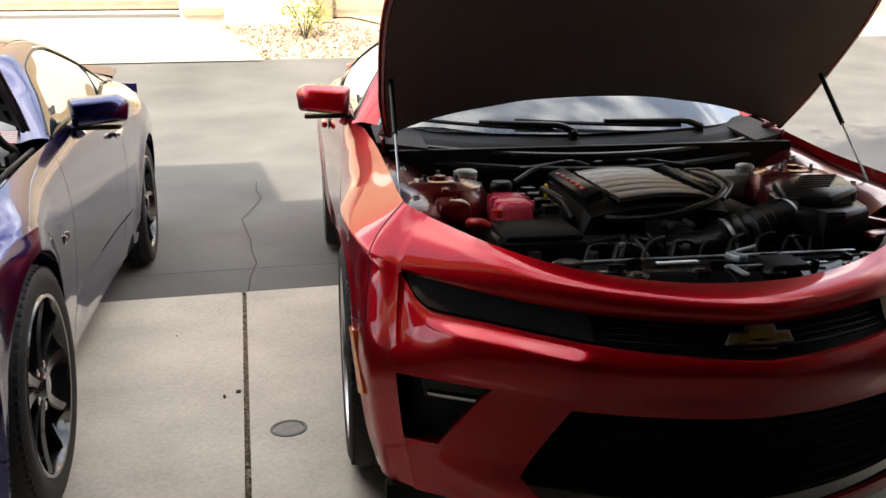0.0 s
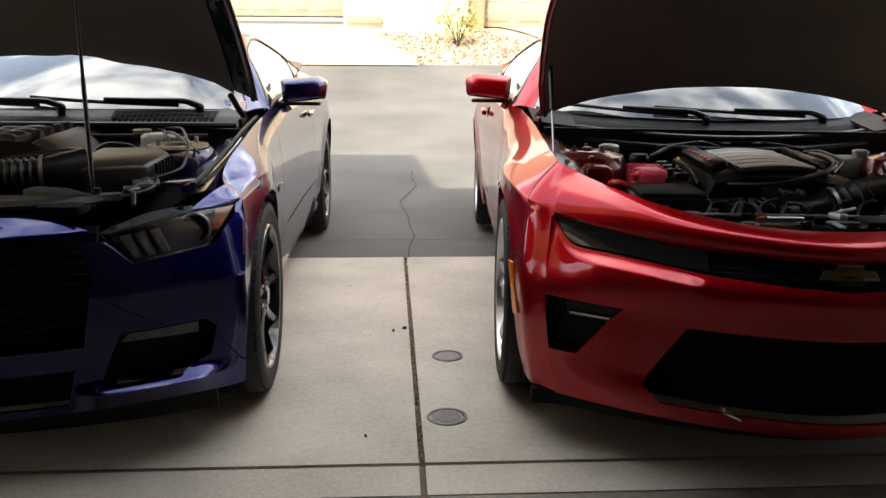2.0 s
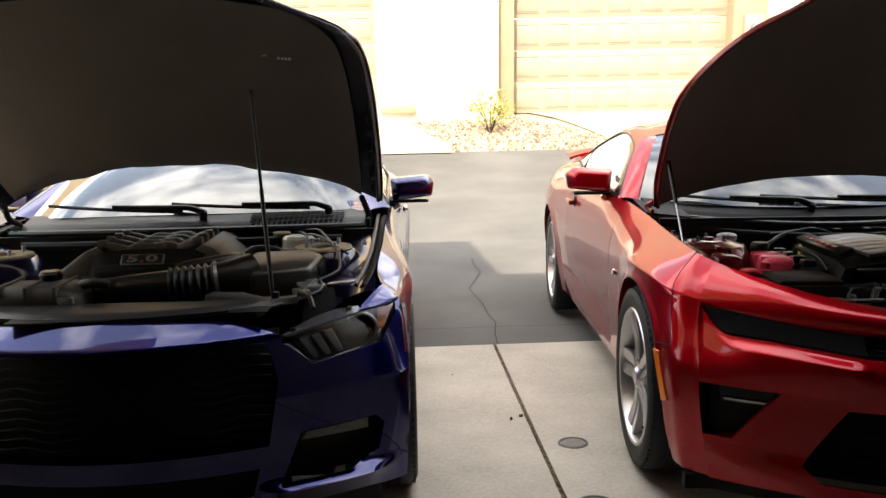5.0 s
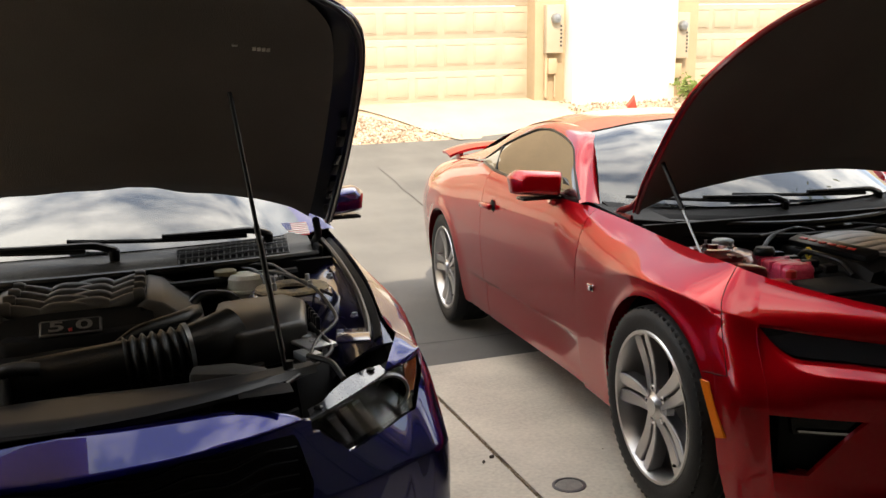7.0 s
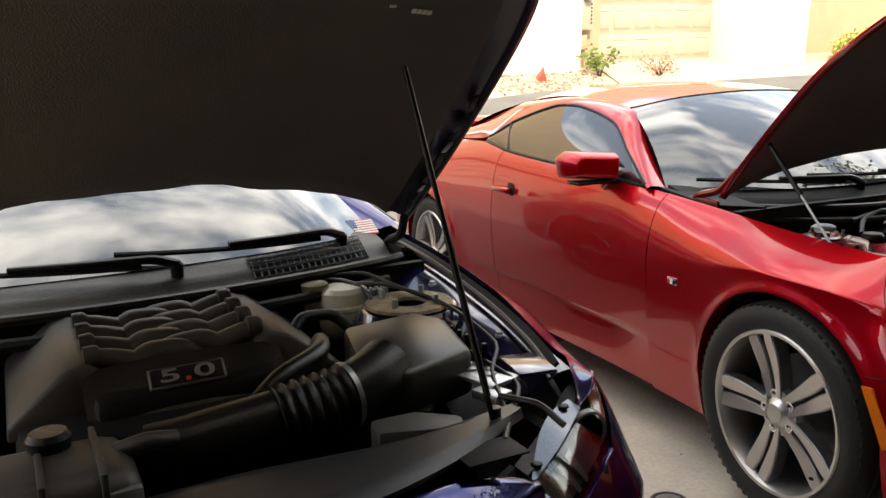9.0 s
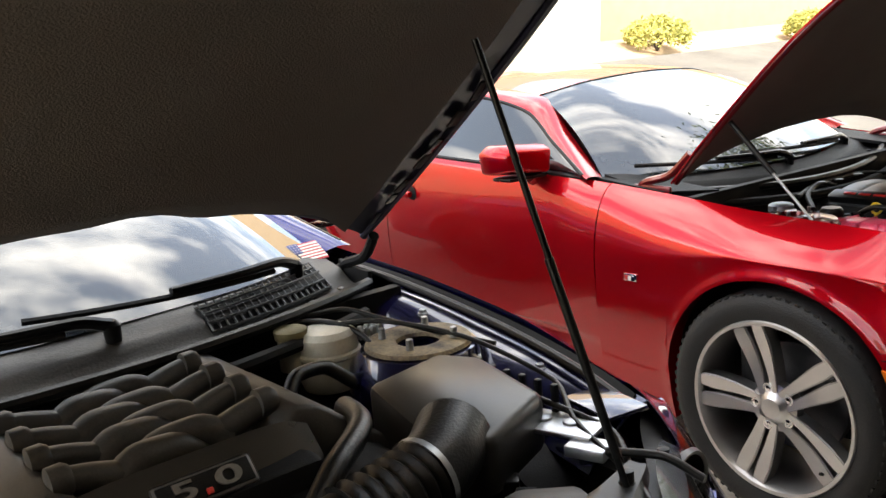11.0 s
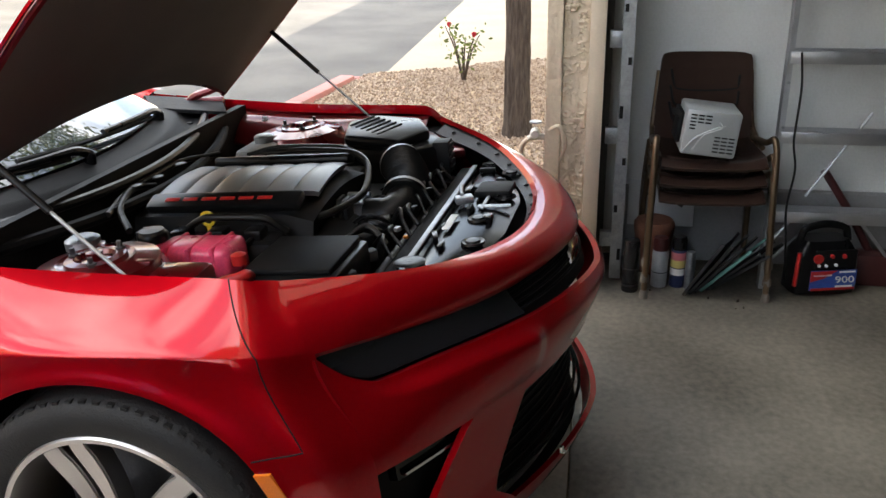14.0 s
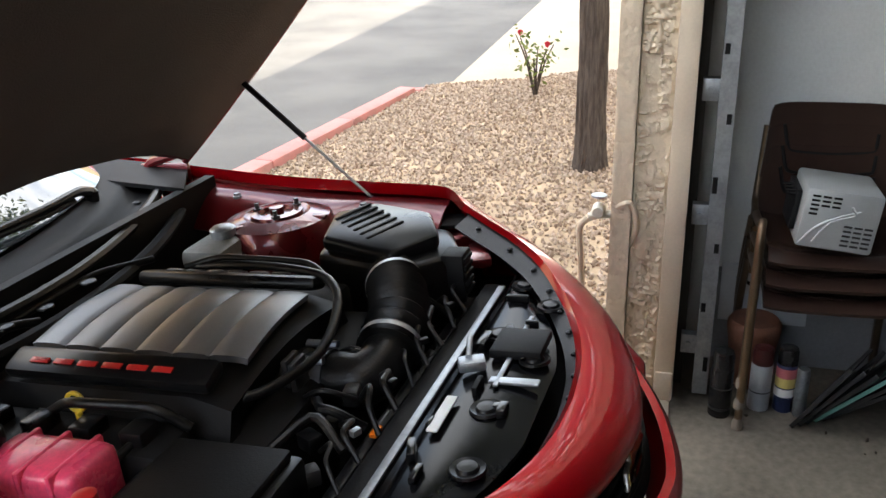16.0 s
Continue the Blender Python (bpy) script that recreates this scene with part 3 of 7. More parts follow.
lathe(bm, [(0.003, 0), (0.024, 0.002), (0.024, 0.008), (0.003, 0.010)], (2.46, 0.03, 0.685), "z", 16)
part("handle", bm, STEEL, bib)
bm = B()
tube(bm, [(2.46, 0.06, 0.62), (2.46, 0.085, 0.58), (2.47, 0.075, 0.4), (2.48, 0.06, 0.0), (2.48, 0.05, -0.06)], 0.011, 8, 16)
tube(bm, [(2.465, -0.01, 0.65), (2.44, -0.06, 0.68), (2.455, -0.085, 0.60), (2.48, -0.05, 0.5)], 0.009, 8, 14)
part("pipe", bm, TRIM, bib)

# ---- houses across the lane ----
FY = 12.6
def far_apron(x0, x1, xe0, xe1):
    bm = B()
    def f(u, v):
        a, b = x0 + (x1 - x0) * u, xe0 + (xe1 - xe0) * u
        x, y = b + (a - b) * v, 10.85 + (FY + 0.75 - 10.85) * v
        return Vector((x, y, lane(y) + 0.015))
    sheet(bm, f, 4, 8)
    return solid("pavement", bm, PALE_CONC, "pale concrete apron in full sun", "pavement", kind="structure")
far_apron(-5.8, -0.85, -6.0, 0.35)
far_apron(1.45, 5.3, 3.2, 5.7)
far_apron(8.35, 12.0, 8.0, 12.4)
bm = B()
sheet(bm, lambda u, v: Vector((-40 + 100 * u, 10.85 + 3.0 * v, lane(10.85 + 3.0 * v) - 0.01)), 4, 8)
solid("verge", bm, EARTH, "bare tan earth and gravel verge", "verge", kind="structure")
bm = B()
def in_far():
    y = 10.95 + 1.6 * rg.random()
    x = rg.choice((-0.4 + 2.0 * rg.random() + 0.8 * (12.6 - y) / 1.7, 1.6 + 1.9 * rg.random() * (12.4 - y) / 1.5, 5.6 + 2.3 * rg.random()))
    return (x, y, lane(y) + 0.005)
pebbles(bm, 2600, in_far, 0.03, 0.7)
solid("gravel", bm, GRAVEL, "scattered tan rocks before the houses", "gravel", kind="stuff", smooth=0)

house = thing("house", "tan stucco row house with cream garage doors in full sun", "house")
def hwall(x0, x1, z0, z1, y0=FY, d=0.9, material=FAR_STUCCO, name="wall", label=""):
    bm = B()
    box(bm, ((x0 + x1) / 2, y0 + d / 2, (z0 + z1) / 2), (x1 - x0, d, z1 - z0), 0.01)
    return part(name, bm, material, house, label)
hwall(-0.78, 1.21, 0.0, 3.0, FY - 0.25, 1.2, WHITE_STUCCO, label="bright white stucco wall")
hwall(1.21, 1.50, 0.0, 3.0, FY, 0.9)
hwall(5.19, 5.76, 0.0, 3.0, FY - 0.02, 0.9)
hwall(5.76, 7.76, 0.0, 3.0, FY - 0.35, 1.3, WHITE_STUCCO, label="bright white stucco wall")
hwall(7.76, 8.40, 0.0, 3.0, FY - 0.02, 0.9)
hwall(11.35, 13.4, 0.0, 3.0, FY - 0.3, 1.2, WHITE_STUCCO, label="bright white stucco wall")
hwall(-20, -5.9, 0.0, 3.0, FY, 0.9)
hwall(13.4, 30, 0.0, 3.0, FY + 0.4, 0.9)
hwall(-20, 30, 2.62, 6.0, FY + 0.02, 1.0)
def garage_door(x0, x1, y, z0):
    d = thing("garage_door", "closed cream sectional garage door with raised panels", "garage door", pose(x0, y, z0), "garage doors across the lane")
    w = x1 - x0
    n = max(2, round(w / 0.515))
    for r in range(4):
        bm = B()
        box(bm, (w / 2, 0.03, 0.265 + 0.53 * r), (w, 0.05, 0.522), 0.004)
        for i in range(n):
            cx = w * (i + 0.5) / n
            for sx, sy, sz, o in ((0.41, 0.012, 0.36, 0.0), (0.35, 0.020, 0.30, 0.0)):
                box(bm, (cx, 0.003 - (0.006 if sz < 0.33 else 0), 0.265 + 0.53 * r), (sx, sy, sz), 0.008)
            box(bm, (cx, -0.002, 0.265 + 0.53 * r + 0.168), (0.38, 0.02, 0.012))
        part("door_section", bm, DOOR_PAINT, d)
    bm = B()
    box(bm, (w / 2, 0.02, 0.005), (w, 0.06, 0.02))
    part("bottom_seal", bm, DARK, d)
garage_door(-5.9, -0.80, FY + 0.30, 0.40)
garage_door(1.50, 5.19, FY + 0.30, 0.25)
garage_door(8.40, 11.35, FY + 0.30, 0.25)
def meter(x, z, side):
    t = thing("electric_meter", "cream electric meter box on the house wall", "electric meter", pose(x, FY - 0.04, z), "meter boxes")
    bm = B()
    box(bm, (0, -0.06, 0.40), (0.32, 0.13, 0.80), 0.012)
    part("cabinet", bm, DOOR_PAINT, t)
    bm = B()
    lathe(bm, [(0.085, 0.0), (0.085, -0.07), (0.07, -0.10), (0.0001, -0.11)], (0.0, -0.12, 0.58), "y", 20)
    part("dial", bm, STEEL, t)
    for i in range(6):
        bm = B()
        box(bm, (0.11, -0.128, 0.45 - 0.065 * i), (0.035, 0.006, 0.035), 0.004)
        part("marking", bm, GREY_PLASTIC, t)
    bm = B()
    box(bm, (-0.02, -0.04, -0.22), (0.16, 0.09, 0.26), 0.01)
    rod(bm, (-0.12, -0.03, 0.0), (-0.12, -0.03, -0.75), 0.03, seg=10)
    rod(bm, (0.05, -0.03, -0.34), (0.05, -0.03, -0.75), 0.02, seg=10)
    part("conduit", bm, FAR_STUCCO, t)
meter(5.50, 1.05, 1)
meter(7.98, 0.90, 1)

bm = B()
box(bm, (-0.45, FY - 0.29, 0.42), (0.58, 0.10, 0.12), 0.01)
solid("wall_base", bm, FAR_STUCCO, "tan plaster plinth block at the wall foot", "plinth", kind="structure")
bush("shrub", "small pale green shrub in the rocks by the house", "shrub", 1.0, 11.75, 0.03, 0.75, 0.72, 420, 0.035, SUNLIT_LEAF, 5, 9)
bush("shrub", "low grey-green agave-like shrub by the house wall", "shrub", 8.0, 12.0, 0.10, 0.6, 0.5, 260, 0.05, LEAF, 6, 9)
bush("shrub", "reddish dry shrub by the house wall", "shrub", 9.2, 11.8, 0.08, 0.9, 0.35, 300, 0.03, stone_mat("dry_leaf", (0.30, 0.12, 0.07), (0.42, 0.26, 0.14)), 7, 9)
bm = B()
pebbles(bm, 1, lambda: (6.7, 11.9, 0.13), 0.16, 0.5)
solid("rock", bm, mat("red_rock", (0.45, 0.07, 0.05), 0.6), "rounded red lump lying by the white wall", "rock")
def round_bush(x, y, z, r, seed):
    rr = random.Random(seed)
    t = thing("bush", "clipped rounded yellow-green bush in the sun", "bush", pose(x, y, z), "clipped bushes")
    bm = B()
    cs = []
    for i in range(260):
        a, b = rr.random() * 6.283, math.acos(1 - 1.25 * rr.random())
        cs.append(Vector((r * math.sin(b) * math.cos(a), r * math.sin(b) * math.sin(a), r * 0.45 + r * 0.62 * math.cos(b))))
    leaves(bm, cs, 3600, 0.07, 0.05, rr)
    part("foliage", bm, SUNLIT_LEAF, t, smooth=0)
    bm = B()
    for i in range(5):
        tube(bm, [(0, 0, -0.02), (0.1 * math.cos(i * 1.3), 0.1 * math.sin(i * 1.3), r * 0.3), (0.3 * r * math.cos(i * 1.3), 0.3 * r * math.sin(i * 1.3), r * 0.7)], 0.02, 6, 8)
    part("stalk", bm, BARK, t)
round_bush(14.6, 11.7, 0.06, 0.62, 1)
round_bush(20.0, 11.0, 0.0, 0.6, 2)


# ---- cars: shared body work ----
# Car space: x across, y backwards from the front axle, z up from the ground; s = -1 or 1 picks the side.
class Body:
    def __init__(self, W, xi, zi, wb, R, sill, y_top, z_top, z_low=0.57, y_low=-0.44, tail=3.76, yc=None, power=2.7, zs=0.72, drop=0.022, bump=0.115, xe=None, turn=0.0):
        self.W, self.xi, self.zi, self.wb, self.R, self.sill = W, xi, zi, wb, R, sill
        self.y_top, self.z_top, self.z_low, self.y_low, self.tail = y_top, z_top, z_low, y_low, tail
        self.yc, self.power, self.zs0 = yc, power, zs
        self.drop, self.bump, self.xe, self.turn = drop, bump, xe, turn
        col = [self.side(y_low, v) for v in np.linspace(0, 1, 60)]
        self.zk = [p.z for p in col][::-1]
        self.xk = [p.x for p in col][::-1]

    def y0(self, z):
        k = min(1, max(0, (z - self.z_low) / (self.z_top - self.z_low)))
        return self.y_low + (self.y_top - self.y_low) * k

    def low(self, y):
        for c in (0.0, self.wb):
            if abs(y - c) < self.R:
                return max(self.sill(y), 0.355 + math.sqrt(self.R**2 - (y - c) ** 2))
        return self.sill(y)

    def side(self, y, v):
        """A point of the flank: v runs from the inner top edge (0) to the lower edge (1)."""
        w, zi, lo = self.W(y), self.zi(y), self.low(y)
        front = math.exp(-((y / 0.50) ** 2)) if y > 0 else 1 - 0.25 * (y / 0.44) ** 2
        zs = self.zs0 - 0.02 + self.bump * max(front, math.exp(-(((y - self.wb) / 0.45) ** 2)))
        m = lo + 0.015
        zs = 0.5 * (zs + m + math.sqrt((zs - m) ** 2 + 0.0016))
        zs = min(zs, zi - 0.04)
        if v < 0.4:
            t = v / 0.4
            x = (1 - t) ** 2 * self.xi(y) + 2 * t * (1 - t) * (w - 0.012) + t * t * w
            z = (1 - t) ** 2 * zi + 2 * t * (1 - t) * (zi - self.drop) + t * t * zs
        else:
            t = (v - 0.4) / 0.6
            z = zs + (lo - zs) * t
            x = w - 0.05 * max(0, (0.72 - z) / 0.5) ** 2
            # the long wedge pressed into the lower door, sharp above and running out below
            if 0.71 < y < 2.28:
                k = min(1.0, (y - 0.71) / 0.22) * min(1.0, (2.28 - y) / 1.1) ** 0.7
                e = 0.405 + 0.012 * (y - 0.5) - z
                if e > 0:
                    x -= 0.034 * k * min(1.0, e / 0.012) * max(0.0, 1 - max(0.0, e - 0.012) / 0.15)
        for c in (0.0, self.wb):
            d = math.hypot(y - c, z - 0.355)
            if z < zi:
                x += min(1, (zi - z) / 0.12) * 0.014 * math.exp(-(((d - self.R) / 0.05) ** 2))
        f = min(1, max(0, (0.1 - y) / (0.1 - self.y_low)))
        if self.xe:
            e = min(1, max(0, (0.30 - y) / (0.30 - self.y_low)))
            x += (self.xe(z) - x) * e**2.2
        return Vector((x, y + (self.y0(z) - self.y_low) * f**1.5, z))

    def columns(self, ya, yb):
        ys = {ya, yb}
        ys |= {round(ya + (yb - ya) * i / max(3, int((yb - ya) / 0.07)), 4) for i in range(1, int((yb - ya) / 0.07))}
        for c in (0.0, self.wb):
            for i in range(33):
                y = c - self.R * math.cos(math.pi * i / 32)
                ys |= {y}
            ys |= {c - self.R - 0.002, c + self.R + 0.002}
        return sorted(y for y in ys if ya <= y <= yb)

    def panel(self, name, ya, yb, s, parent, material, rows=56, label=""):
        bm = B()
        ys = self.columns(ya, yb)
        g = []
        for y in ys:
            col = [self.side(y, j / rows) for j in range(rows + 1)]
            e = col[-1]
            col += [Vector((e.x - 0.02, e.y, e.z + 0.004)), Vector((e.x - 0.06, e.y, e.z + 0.01))]
            g.append([bm.verts.new((s * p.x, p.y, p.z)) for p in col])
        for i in range(len(g) - 1):
            for j in range(rows + 2):
                bm.faces.new((g[i][j], g[i + 1][j], g[i + 1][j + 1], g[i][j + 1]))
        # turned-in flanges at both ends and at the top
        for end, o in ((g[0], 0.015), (g[-1], -0.015)):
            inner = [bm.verts.new((v.co.x * 0.975, v.co.y + o * 0.2, v.co.z)) for v in end]
            for a, b, c, d in zip(end, end[1:], inner[1:], inner):
                bm.faces.new((a, b, c, d))
        top = [bm.verts.new((r[0].co.x - s * 0.004, r[0].co.y, r[0].co.z - 0.03)) for r in g]
        for i in range(len(g) - 1):
            bm.faces.new((g[i][0], g[i + 1][0], top[i + 1], top[i]))
        return part(name, bm, material, parent, label, smooth=50)

    def face(self, x, z, d=0.0):
        """A point of the front end at x and z, d metres behind its skin."""
        z_ = min(max(z, self.zk[0]), self.zk[-1])
        xe = float(np.interp(z_, self.zk, self.xk))
        u = min(1.0, abs(x) / xe)
        g = 1 - u**self.power
        if self.turn and u > 0.86:     # the corner rolls round into the flank
            k = (u - 0.86) / 0.14
            a, b = 1 - 0.86**self.power, -self.power * 0.86 ** (self.power - 1) * 0.14
            g = a * (1 + 2 * k) * (1 - k) ** 2 + b * k * (1 - k) ** 2 + self.turn * 0.14 * k * k * (1 - k)
        y = self.y0(z) + (self.yc(z) - self.y0(z)) * g
        return Vector((x, y + d, z))

    def edge_x(self, z):
        return float(np.interp(min(max(z, self.zk[0]), self.zk[-1]), self.zk, self.xk))

    def band(self, name, xa, xb, top, bot, parent, material, d=0.0, nu=40, nv=8, t=0.018, label="", crease=None):
        bm = B()
        def f(u, v):
            x = xa + (xb - xa) * u
            z0 = bot(abs(x))
            z1 = max(top(abs(x)), z0 + 0.004)
            z = z0 + (z1 - z0) * v
            return self.face(x, z, d + (crease(x, z) if crease else 0))
        sheet(bm, f, nu, nv)
        backed(bm, (0, t, 0))
        return part(name, bm, material, parent, label, smooth=35)

    def quad(self, name, c, s, parent, material, d=0.0, n=12, t=0.018, label=""):
        """A patch of the front between four corners (x, z): inner-low, outer-low, outer-high, inner-high."""
        bm = B()
        def f(u, v):
            lo = (c[0][0] + (c[1][0] - c[0][0]) * u, c[0][1] + (c[1][1] - c[0][1]) * u)
            hi = (c[3][0] + (c[2][0] - c[3][0]) * u, c[3][1] + (c[2][1] - c[3][1]) * u)
            x, z = lo[0] + (hi[0] - lo[0]) * v, lo[1] + (hi[1] - lo[1]) * v
            return self.face(s * x, z, d)
        sheet(bm, f, n, n)
        backed(bm, (0, t, 0))
        return part(name, bm, material, parent, label, smooth=35)


def inside(p, poly):
    x, z = p
    hit = False
    for (x0, z0), (x1, z1) in zip(poly, poly[1:] + poly[:1]):
        if (z0 > z) != (z1 > z) and x < x0 + (x1 - x0) * (z - z0) / (z1 - z0):
            hit = not hit
    return hit


def pierced(name, xs, zs, face, holes, parent, material, t=0.016, label="", smooth=40):
    """A skin over x and z with openings: grid points near an opening's edge are drawn onto it."""
    bm = B()
    cell = [0.5 * min(abs(b - a) for a, b in zip(q, q[1:])) for q in (xs, zs)]
    grid = []
    for x in xs:
        row = []
        for z in zs:
            p = Vector((x, z))
            best = None
            for poly in holes:
                for a, b in zip(poly, poly[1:] + poly[:1]):
                    a, b = Vector(a), Vector(b)
                    k = min(1, max(0, (p - a).dot(b - a) / (b - a).length_squared))
                    q = a.lerp(b, k)
                    for corner in (a, b):
                        if abs(corner.x - x) < 1.1 * cell[0] and abs(corner.y - z) < 1.1 * cell[1]:
                            q = corner
                    d = max(abs(q.x - x) / cell[0], abs(q.y - z) / cell[1])
                    if d < 1.15 and (best is None or d < best[0]):
                        best = (d, q)
            row.append((best[1].x, best[1].y) if best else (x, z))
        grid.append(row)
    made = {}
    def vert(i, j):
        if (i, j) not in made:
            made[i, j] = bm.verts.new(face(*grid[i][j]))
        return made[i, j]
    for i in range(len(xs) - 1):
        for j in range(len(zs) - 1):
            c = [grid[i][j], grid[i + 1][j], grid[i + 1][j + 1], grid[i][j + 1]]
            mid = (sum(q[0] for q in c) / 4, sum(q[1] for q in c) / 4)
            if any(inside(mid, h) for h in holes):
                continue
            bm.faces.new((vert(i, j), vert(i + 1, j), vert(i + 1, j + 1), vert(i, j + 1)))
    backed(bm, (0, t, 0))
    return part(name, bm, material, parent, label, smooth=smooth)


def backed(bm, o):
    """Gives an open skin a back, moved by o, and closes the rim between them."""
    o = Vector(o)
    vs, fs = bm.verts[:], bm.faces[:]
    rim = [e for e in bm.edges if len(e.link_faces) == 1]
    back = {v: bm.verts.new(v.co + o) for v in vs}
    for f in fs:
        bm.faces.new([back[v] for v in f.verts][::-1])
    for e in rim:
        a, b = e.verts
        bm.faces.new((a, b, back[b], back[a]))
    bmesh.ops.recalc_face_normals(bm, faces=bm.faces)


def ruled(bm, A, Bc, nu, nv, bulge=0.0, axis=(0, 0, 1)):
    """A skin between two space curves, bulged in its middle."""
    ax = Vector(axis)
    def f(u, v):
        return A(u).lerp(Bc(u), v) + ax * (bulge * 4 * v * (1 - v))
    return sheet(bm, f, nu, nv)


def flipx(f, s):
    return lambda t: Vector((s * f(t).x, f(t).y, f(t).z))


def wheel(parent, name, x, y, s, style, r=0.352, rim=0.268, label=""):
    """A wheel whose outer face looks to side s."""
    w = new(name)
    w.parent = parent
    w.location = (x, y, r)
    tagged(w, label)
    wd = 0.245
    def P(*pr):
        return [(a, s * b) for a, b in pr]
    bm = B()
    prof = P((rim - 0.004, 0.0), (rim + 0.006, 0.006), (rim + 0.03, 0.012), (r - 0.035, 0.012), (r - 0.012, 0.002), (r - 0.002, -0.018), (r, -0.045))
    for i in range(4):
        o = -0.055 - 0.045 * i
        prof += P((r, o), (r - 0.007, o - 0.003), (r - 0.007, o - 0.010), (r, o - 0.013))
    prof += P((r, -0.225), (r - 0.02, -wd), (rim, -wd))
    lathe(bm, prof, (0, 0, 0), "x", 72, close=False)
    for i in range(72):   # shoulder blocks
        a = 2 * math.pi * i / 72
        box(bm, (s * -0.012, (r - 0.010) * math.cos(a), (r - 0.010) * math.sin(a)), (0.03, 0.006, 0.014), 0, Matrix.Rotation(a, 4, "X"))
    part("tyre", bm, RUBBER, w)
    bm = B()
    lathe(bm, P((rim, 0.002), (rim - 0.004, 0.008), (rim - 0.014, 0.006), (rim - 0.020, -0.010), (rim - 0.028, -0.05), (rim - 0.035, -0.14), (rim - 0.02, -wd + 0.01)), (0, 0, 0), "x", 72, close=False)
    part("rim", bm, RIM if style == "split" else RIM_BLACK, w)
    bm = B()
    lathe(bm, P((0.06, -0.16), (0.17, -0.158), (0.17, -0.13), (0.06, -0.128)), (0, 0, 0), "x", 48)
    part("brake_disc", bm, IRON, w)
    bm = B()
    box(bm, (s * -0.135, 0.13, 0.03), (0.07, 0.09, 0.20), 0.015)
    part("caliper", bm, GREY_PLASTIC, w)
    n = 5
    lean = 0.0045 if style == "split" else 0.006
    bm, bg = B(), B()
    for i in range(n):
        base = 2 * math.pi * i / n + (0 if style == "split" else math.pi / 2)
        for k in (-1, 1):
            if style == "split":
                ri, ro = 0.048, rim - 0.010
                a0, a1 = base + k * 0.42, base + k * 0.128
                wi, wo = 0.0095, 0.0205
            else:
                ri, ro = 0.05, rim - 0.012
                a0, a1 = base + k * 0.10, base + k * 0.26
                wi, wo = 0.010, 0.011
            # a tapered blade with a raised polished face and a darker flank
            def pt(t, side, h, target):
                half = (wi + (wo - wi) * min(t / 0.72, 1.0) - 0.25 * (wo - wi) * max(0.0, t - 0.72) / 0.28) * (1.0 if target else 1.22)
                p0 = Vector((0, math.cos(a0), math.sin(a0))) * ri
                p1 = Vector((0, math.cos(a1), math.sin(a1))) * ro
                along = (p1 - p0).normalized()
                nrm = Vector((0, -along.z, along.y))
                dish = -0.012 - 0.010 * math.sin(math.pi * min(1, t * 1.1)) + 0.010 * t
                return p0.lerp(p1, t) + nrm * (side * half) + Vector((s * (dish + h), 0, 0))
            for tgt, b_, h in ((True, bm, 0.0), (False, bg, -0.004)):
                m = 8
                rows = []
                for j in range(m + 1):
                    t = j / m
                    rows.append([b_.verts.new(pt(t, -1, h - 0.045, tgt)), b_.verts.new(pt(t, -1, h - (lean if k > 0 else 0), tgt)), b_.verts.new(pt(t, 1, h - (lean if k < 0 else 0), tgt)), b_.verts.new(pt(t, 1, h - 0.045, tgt))])
                for p, q in zip(rows, rows[1:]):
                    for c in range(4):
                        b_.faces.new((p[c], p[(c + 1) % 4], q[(c + 1) % 4], q[c]))
    part("spoke", bm, RIM if style == "split" else RIM_BLACK, w, "polished split spokes" if style == "split" else "slim gloss black spokes")
    part("spoke_flank", bg, RIM_GREY if style == "split" else RIM_BLACK, w)
    bm = B()
    lathe(bm, P((0.078, -0.05), (0.074, -0.022), (0.04, -0.014), (0.034, -0.006), (0.030, -0.002), (0.0001, 0.0)), (0, 0, 0), "x", 40)
    part("hub_cap", bm, RIM if style == "split" else RIM_BLACK, w)
    for i in range(n):
        a = 2 * math.pi * (i + (0 if style == "split" else 0.5)) / n + (0 if style == "split" else math.pi / 2)
        bm = B()
        c = (s * -0.02, 0.058 * math.cos(a), 0.058 * math.sin(a))
        lathe(bm, [(0.017, s * -0.01), (0.017, s * 0.003), (0.013, s * 0.003), (0.013, s * -0.004)], c, "x", 14, close=False)
        lathe(bm, [(0.010, s * -0.01), (0.0095, s * 0.004), (0.0001, s * 0.007)], c, "x", 6)
        part("lug_nut", bm, CHROME, w)
    bm = B()
    rod(bm, (s * -0.012, 0.225 * math.cos(3.9), 0.225 * math.sin(3.9)), (s * 0.0, 0.218 * math.cos(3.9), 0.218 * math.sin(3.9)), 0.005, seg=8)
    part("valve", bm, HOSE, w)
    return w


def wells(parent, wb, R, xo):
    for c in (0.0, wb):
        for s in (-1, 1):
            bm = B()
            sheet(bm, lambda u, v: Vector((s * (xo - 0.08 - 0.27 * v), c + (R + 0.03) * math.cos(math.pi * (1.15 * u - 0.075)), 0.355 + (R + 0.03) * math.sin(math.pi * (1.15 * u - 0.075)))), 24, 3)
            thick(bm, 0.006)
            part("wheel_liner", bm, DARK, parent)


